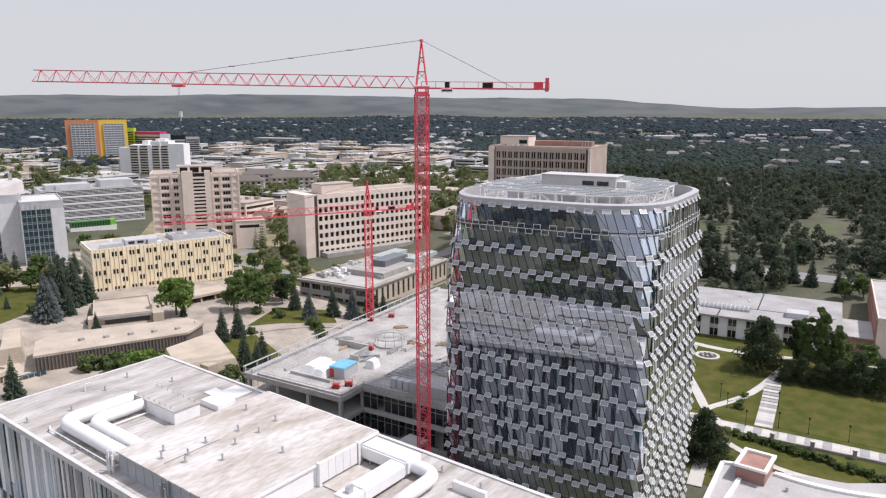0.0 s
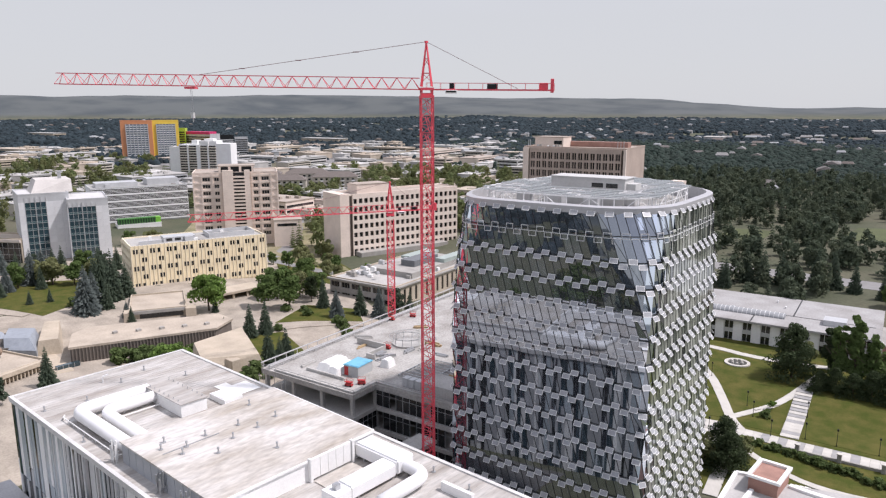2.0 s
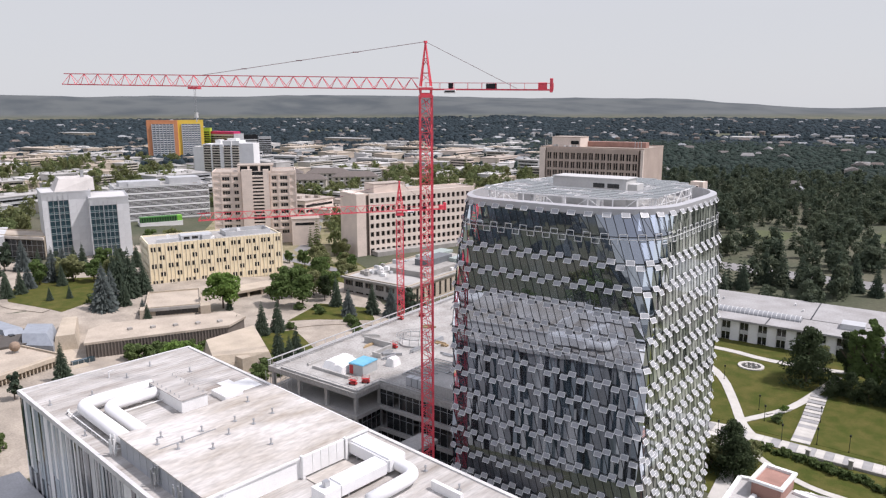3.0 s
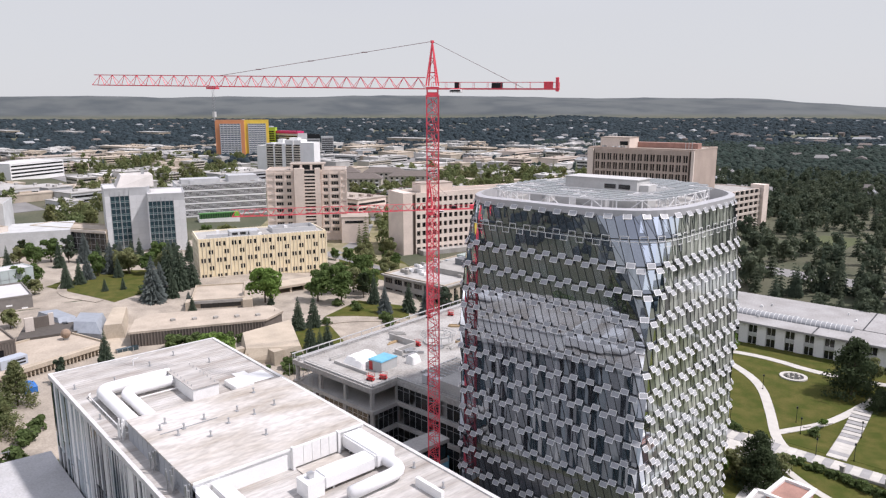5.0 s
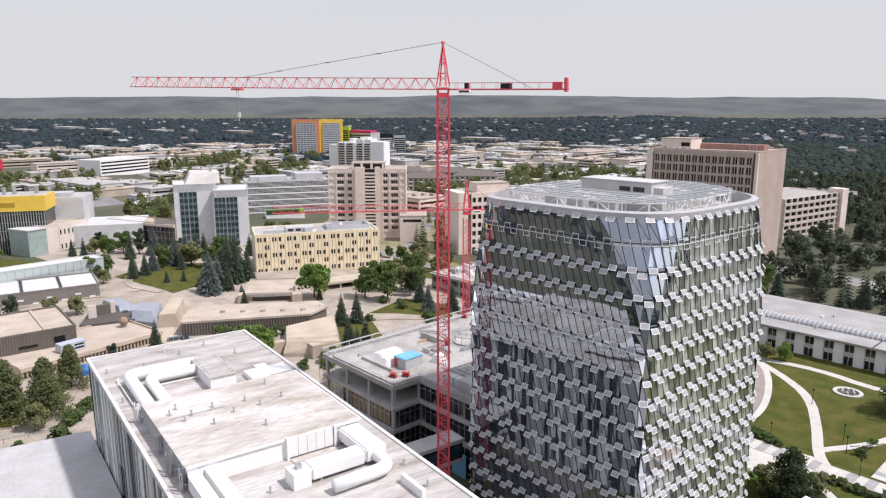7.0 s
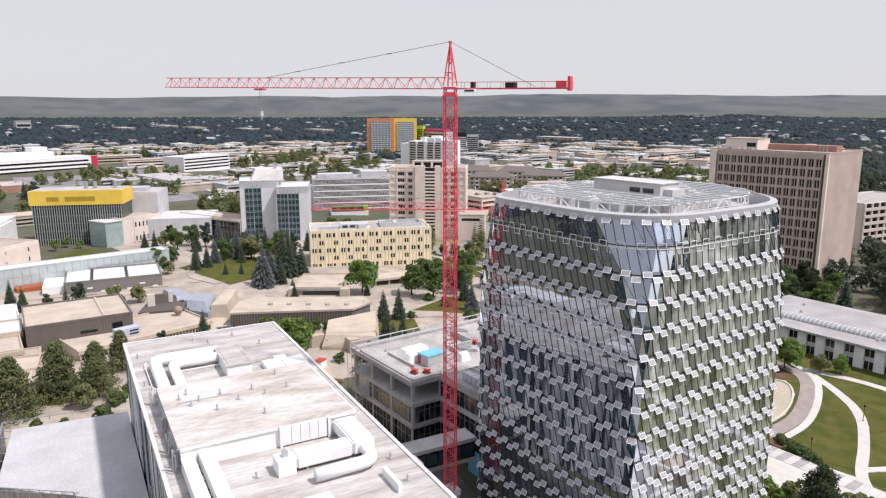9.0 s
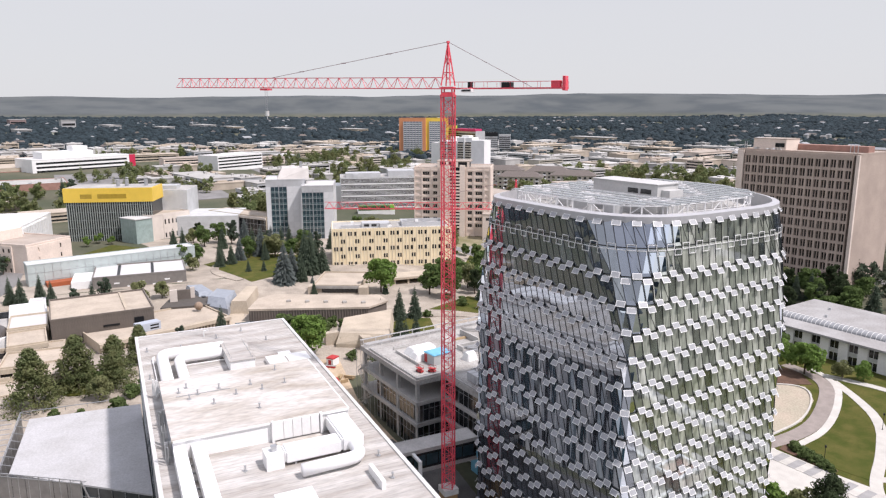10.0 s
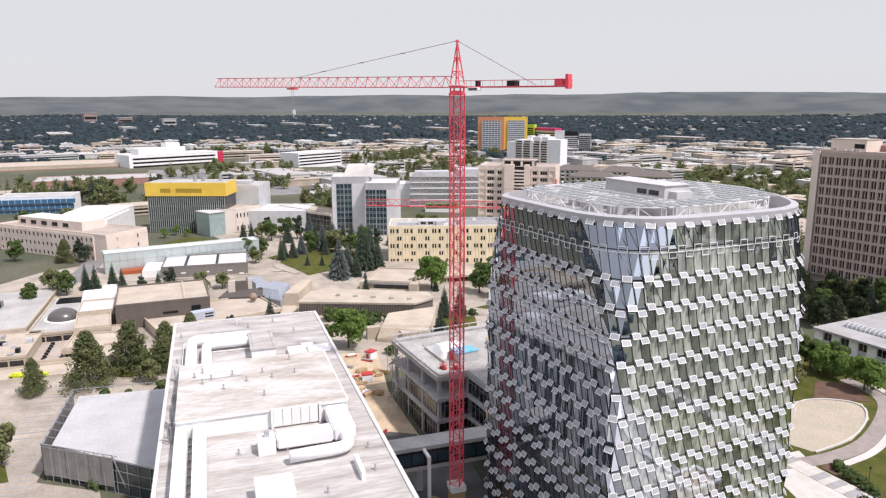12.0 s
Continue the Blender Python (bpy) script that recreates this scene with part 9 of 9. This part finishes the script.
def town():
    rnd = random.Random(31)
    # whites are dulled here: the low contrast of haze is put into these colours
    roofs = [mat("pale_grey_shingle", (0.24, 0.235, 0.23), 0.9, vary=0.12), mat("brown_shingle", (0.15, 0.128, 0.115), 0.9, vary=0.12), mat("white_metal_roof", (0.29, 0.30, 0.31), 0.6, vary=0.06), mat("grey_brown_shingle", (0.14, 0.128, 0.12), 0.9, vary=0.12)]
    walls = [mat("muted_siding", (0.42, 0.42, 0.42), 0.8, vary=0.1), mat("beige_siding", (0.36, 0.33, 0.29), 0.8, vary=0.1), mat("grey_siding", (0.28, 0.29, 0.30), 0.8, vary=0.1), mat("sage_siding", (0.36, 0.38, 0.33), 0.8, vary=0.08)]
    house_me = {}
    for i, rm in enumerate(roofs):
        for j, (w, d, h) in enumerate(((12, 9, 5), (18, 10, 5.5), (15, 14, 4.5))):
            bm = bmesh.new()
            box(bm, -w / 2, -d / 2, -2, w / 2, d / 2, h)
            a = mesh("wall", bm, walls[(i + j) % 4])
            bm = bmesh.new()
            e = 0.6
            v = [bm.verts.new(p) for p in ((-w / 2 - e, -d / 2 - e, h), (w / 2 + e, -d / 2 - e, h), (w / 2 + e, d / 2 + e, h), (-w / 2 - e, d / 2 + e, h), (-w / 2 + 1, 0, h + 2.8), (w / 2 - 1, 0, h + 2.8))]
            for q in ((0, 1, 5, 4), (2, 3, 4, 5), (1, 2, 5), (3, 0, 4), (3, 2, 1, 0)):
                bm.faces.new([v[k] for k in q])
            b = mesh("roof", bm, rm)
            house_me[i, j] = (a, b, mesh_box("window", (-w * 0.16, -d / 2 - 0.06, 1.4, w * 0.16, -d / 2, 3.2), DARK), w)

    def house(x, y, s=1.0):
        a, b, c, w = house_me[rnd.randrange(4), rnd.randrange(3)]
        m = Matrix.Translation((x, y, lift(x, y))) @ Matrix.Rotation(rnd.choice((0.2, 1.77)) + rnd.uniform(-0.15, 0.15), 4, "Z") @ Matrix.Scale(s, 4)
        t = thing("house", "small house with pitched roof among trees", "house", m, "houses")
        piece("wall", a, t)
        piece("roof", b, t)
        for x in (-w / 4, w / 4):
            piece("window", c, t, Matrix.Translation((x, 0, 0)))

    n = 0
    while n < 90:
        a, r = radians(rnd.uniform(2, 40)), rnd.uniform(440, 1900)
        x, y = -r * math.sin(a), r * math.cos(a)
        if noise.noise((x / 260, y / 260, 11)) > 0.28 or (x < -170 and 400 < y < 520):
            continue
        house(x, y, rnd.uniform(0.9, 1.3))
        n += 1
    n = 0
    while n < 75:
        a, r = radians(rnd.uniform(36, 106)), rnd.uniform(1000, 2700)
        house(-r * math.sin(a), r * math.cos(a), rnd.uniform(0.9, 1.25))
        n += 1
    # roofs of the suburbs, too many and too small to tell apart
    for name, m, seed in (("far_pale_roofs", roofs[2], 1), ("far_grey_roofs", roofs[0], 2), ("far_tan_roofs", roofs[1], 3)):
        q, bm = random.Random(seed), bmesh.new()
        for _ in range(105):
            a, r = radians(q.uniform(4, 106)), math.sqrt(q.uniform(900 ** 2, 2900 ** 2))
            x, y = -r * math.sin(a), r * math.cos(a)
            z = lift(x, y)
            w, d, h = q.uniform(3, 7), q.uniform(3, 5), q.uniform(7.5, 10.0)
            ring = [(x - w, y - d), (x + w, y - d), (x + w, y + d), (x - w, y + d)]
            prism(bm, ring, z - 1, z + h - 2.5)
            prism(bm, [(x - w - 0.5, y - d - 0.5), (x + w + 0.5, y - d - 0.5), (x + w + 0.5, y + d + 0.5), (x - w - 0.5, y + d + 0.5)], z + h - 2.5, z + h, [(x - w * 0.8, y - 0.4), (x + w * 0.8, y - 0.4), (x + w * 0.8, y + 0.4), (x - w * 0.8, y + 0.4)])
        tagged(part(name, bm, m), "distant suburban house roofs among trees", "houses", kind="stuff")
    # flat-roofed shops, sheds and walk-up blocks
    shop_me = {}
    for i, (wm, rm) in enumerate(((mat("pale_stucco", (0.56, 0.55, 0.53), 0.85, vary=0.1), GREYROOF), (TAN, TANROOF), (mat("beige_stucco", (0.50, 0.46, 0.39), 0.85, vary=0.1), GREYROOF), (PINK, PINKROOF), (GREYMETAL, GREYROOF))):
        for j, (w, d, h) in enumerate(((34, 18, 6), (52, 24, 7.5), (24, 16, 10), (70, 26, 8))):
            bm = bmesh.new()
            box(bm, -w / 2, -d / 2, -3, w / 2, d / 2, h)
            a = mesh("wall", bm, wm)
            bm = bmesh.new()
            box(bm, -w / 2 - 0.4, -d / 2 - 0.4, h, w / 2 + 0.4, d / 2 + 0.4, h + 0.6)
            for k in range(4):
                u, v = rnd.uniform(-w / 2 + 2, w / 2 - 4), rnd.uniform(-d / 2 + 2, d / 2 - 3)
                box(bm, u, v, h + 0.6, u + rnd.uniform(1.5, 4), v + 2, h + 2.2)
            b = mesh("roof", bm, rm)
            bands = []
            for k in range(int(h / 3.2)):
                bands.append(mesh_box("window_band", (-w / 2 + 1, -d / 2 - 0.1, 1.2 + k * 3.2, w / 2 - 1, -d / 2, 2.7 + k * 3.2), DARK))
                bands.append(mesh_box("window_band", (w / 2, -d / 2 + 1, 1.2 + k * 3.2, w / 2 + 0.1, d / 2 - 1, 2.7 + k * 3.2), DARK))
            shop_me[i, j] = (a, b, bands)
    n = 0
    taken = [(-930, 470, 90), (-690, 410, 60), (-820, 20, 90), (-770, 175, 60), (-650, -40, 90), (-800, -90, 130), (-890, 560, 60), (-580, 385, 30), (-455, 225, 70), (-500, -60, 50), (-355, 235, 60), (-520, 405, 60), (-270, 290, 70), (-430, 70, 70), (-190, 450, 50)]
    while n < 150:
        a, r = radians(rnd.uniform(33, 106)), rnd.uniform(470, 1250)
        x, y = -r * math.sin(a), r * math.cos(a)
        if any(math.hypot(x - u, y - v) < w for u, v, w in taken):
            n += 0.1
            continue
        taken.append((x, y, 26))
        ma, mb, mc = shop_me[rnd.randrange(5), rnd.randrange(4)]
        t = thing("low_building", "low flat-roofed commercial building", "building", Matrix.Translation((x, y, lift(x, y))) @ Matrix.Rotation(rnd.choice((0.2, 1.77)) + rnd.uniform(-0.1, 0.1), 4, "Z") @ Matrix.Scale(rnd.uniform(0.7, 1.15), 4), "low commercial buildings")
        piece("wall", ma, t)
        piece("roof", mb, t)
        for me in mc:
            piece("window_band", me, t)
        n += 1
    PALEWALL = mat("muted_siding", (0.42, 0.42, 0.42))
    # the rest of the shopping streets, too many and too small to tell apart
    for name, m, seed in (("far_pale_shops", MATS["pale_stucco"], 11), ("far_tan_shops", TANROOF, 12), ("far_grey_shops", GREYROOF, 13)):
        q, bm = random.Random(seed), bmesh.new()
        for _ in range(120):
            a, r = radians(q.uniform(36, 100)), math.sqrt(q.uniform(520 ** 2, 1300 ** 2))
            x, y = -r * math.sin(a), r * math.cos(a)
            if any(math.hypot(x - u, y - v) < w for u, v, w in taken):
                continue
            w, d, h = q.uniform(8, 22), q.uniform(6, 12), q.uniform(5, 9)
            m_ = Matrix.Translation((x, y, lift(x, y))) @ Matrix.Rotation(q.choice((0.2, 1.77)), 4, "Z")
            box(bm, -w, -d, -2, w, d, h, turn=m_)
            box(bm, -w * 0.4, -d * 0.3, h, w * 0.1, d * 0.4, h + 1.6, turn=m_)
            box(bm, -w - 0.3, -d - 0.3, h - 0.7, w + 0.3, d + 0.3, h + 0.3, turn=m_)
        tagged(part(name, bm, m), "distant low flat-roofed shops among trees", "buildings", kind="stuff")
    # walk-up apartment blocks with hipped brown roofs
    for x, y, a in ((-505, 378, 0.85), (-530, 425, 0.85), (-490, 425, 0.85), (-560, 392, 0.85)):
        t = thing("apartment_block", "beige walk-up apartment block with hipped brown roof", "building", Matrix.Translation((x, y, lift(x, y))) @ Matrix.Rotation(a, 4, "Z"), "walk-up apartment blocks")
        boxes("wall", MATS["beige_stucco"], t, (-20, -8, -3, 20, 8, 11))
        bm = bmesh.new()
        prism(bm, [(-21, -9), (21, -9), (21, 9), (-21, 9)], 11, 15.5, [(-13, -0.4), (13, -0.4), (13, 0.4), (-13, 0.4)])
        part("roof", bm, roofs[1], t)
        for k in range(8):
            for f in range(3):
                boxes("window", DARK, t, (-18 + k * 4.7, -8.08, 1.2 + f * 3.5, -15.8 + k * 4.7, -8, 2.9 + f * 3.5))
        for k in range(4):
            boxes("balcony", WHITE, t, (-13.5 + k * 9.4, -9.4, 3.6, -10.5 + k * 9.4, -8.08, 4.6), (-13.5 + k * 9.4, -9.4, 7.1, -10.5 + k * 9.4, -8.08, 8.1))
    # larger far blocks
    # brick whose colour is paled to carry the distance haze
    HAZEBRICK = mat("haze_paled_brick", (0.30, 0.22, 0.21), 0.9, vary=0.1)
    for x, y, w, d, h, m, label in ((-2380, -280, 36, 62, 30, HAZEBRICK, "far brick-red hospital block"), (-2350, -180, 40, 60, 16, HAZEBRICK, "far haze-paled brick block"), (-2080, -40, 34, 30, 22, PALEWALL, "far pale office block"),
                                    (-2060, 60, 30, 110, 9, PALEWALL, "far pale warehouse"), (-2010, 190, 30, 90, 8, PALEWALL, "far pale warehouse"), (-2090, 300, 34, 120, 9, PALEWALL, "far pale warehouse"), (-1960, 360, 30, 90, 8, TAN, "far tan warehouse"), (-1830, 470, 30, 80, 8, PALEWALL, "far pale warehouse"), (-1890, -130, 30, 90, 8, PALEWALL, "far pale warehouse"), (-1700, 620, 30, 90, 8, TAN, "far tan school building"),
                                    (-1080, 900, 30, 90, 9, TAN, "far tan school building"), (-520, 1450, 60, 36, 8, PALEWALL, "far white school among trees"), (-300, 1900, 110, 40, 9, PALEWALL, "far white hall"),
                                    (-1640, -240, 40, 150, 7, LEAFLIGHT, "far green-roofed sports dome")):
        t = thing("far_building", label + " on the plain", "building", Matrix.Translation((x, y, lift(x, y))) @ Matrix.Rotation(1.8, 4, "Z"))
        boxes("wall", m, t, (-w / 2, -d / 2, -8, w / 2, d / 2, h))
        boxes("roof", GREYROOF, t, (-w / 2 - 1, -d / 2 - 1, h, w / 2 + 1, d / 2 + 1, h + 1))
        boxes("window_band", DARK, t, (-w / 2 + 2, -d / 2 - 0.3, h * 0.4, w / 2 - 2, -d / 2, h * 0.65))
    # parked cars
    bm = bmesh.new()
    prism(bm, [(-2.2, -0.9), (2.2, -0.9), (2.2, 0.9), (-2.2, 0.9)], 0.35, 0.95)
    prism(bm, [(-1.5, -0.85), (1.2, -0.85), (1.2, 0.85), (-1.5, 0.85)], 0.95, 1.5, [(-1.1, -0.7), (0.7, -0.7), (0.7, 0.7), (-1.1, 0.7)])
    bodies = []
    for m in (mat("white_car_paint", (0.75, 0.75, 0.75), 0.3), mat("silver_car_paint", (0.35, 0.36, 0.38), 0.3, metal=0.5), mat("dark_car_paint", (0.03, 0.035, 0.045), 0.3), mat("red_car_paint", (0.35, 0.02, 0.02), 0.3)):
        b2 = bm.copy()
        bodies.append(mesh("body", b2, m))
    bm.free()
    bm = bmesh.new()
    for x in (-1.4, 1.4):
        bar(bm, (x, -0.92, 0.33), (x, 0.92, 0.33), 0.33, 10)
    wheels = mesh("wheel_set", bm, MULLION)
    lots = [(-640 + 11 * math.floor(k / 20) * 2, 330 + 3.2 * (k % 20)) for k in range(140)]
    lots += [(-236 + 0.6 * k, 222 + 5.5 * k) for k in range(5)]
    for x, y in lots:
        if rnd.random() < 0.5:
            continue
        c = thing("car", "parked passenger car on asphalt", "car", Matrix.Translation((x, y, lift(x, y) + 0.15)) @ Matrix.Rotation(rnd.choice((0.0, math.pi)), 4, "Z"), "parked cars")
        piece("body", rnd.choice(bodies), c)
        piece("wheels", wheels, c)
    for x, y in ((-172, -1.0), (-171.5, 4.5)):
        c = thing("car", "bright yellow car parked by the terrace", "car", Matrix.Translation((x, y, lift(x, y) + 0.15)) @ Matrix.Rotation(1.2, 4, "Z"), "yellow cars")
        b2 = bodies[0].copy()
        b2.materials.clear()
        b2.materials.append(mat("yellow_car_paint", (0.55, 0.62, 0.02), 0.35))
        piece("body", b2, c)
        piece("wheels", wheels, c)


town()
for a, r, w in ((42, 560, 60), (50, 640, 70), (57, 820, 90), (66, 560, 50), (73, 760, 80), (80, 600, 55), (88, 700, 70), (96, 640, 60), (47, 900, 100), (62, 980, 110)):
    x, y = -r * math.sin(radians(a)), r * math.cos(radians(a))
    drape("parking_lot", [(x - w, y - w * 0.45), (x + w, y - w * 0.3), (x + w * 0.9, y + w * 0.5), (x - w * 0.9, y + w * 0.4)], mat("pale_worn_asphalt", (0.22, 0.215, 0.21), 0.95, scale=12, vary=0.15), "worn asphalt parking lot between low buildings", "parking", 0.3, 30)
drape("far_meadow", [(-1400, -250), (-1420, -150), (-900, -80), (-880, -140)], mat("meadow_grass", (0.085, 0.13, 0.05), 0.97, scale=40, vary=0.2), "wide green meadow before the woods", "field", 0.4, 60)
drape("far_meadow", [(-1300, 120), (-1380, 260), (-1240, 290), (-1160, 150)], mat("meadow_grass", (0.085, 0.13, 0.05)), "green meadow among far woods", "field", 0.4, 60)
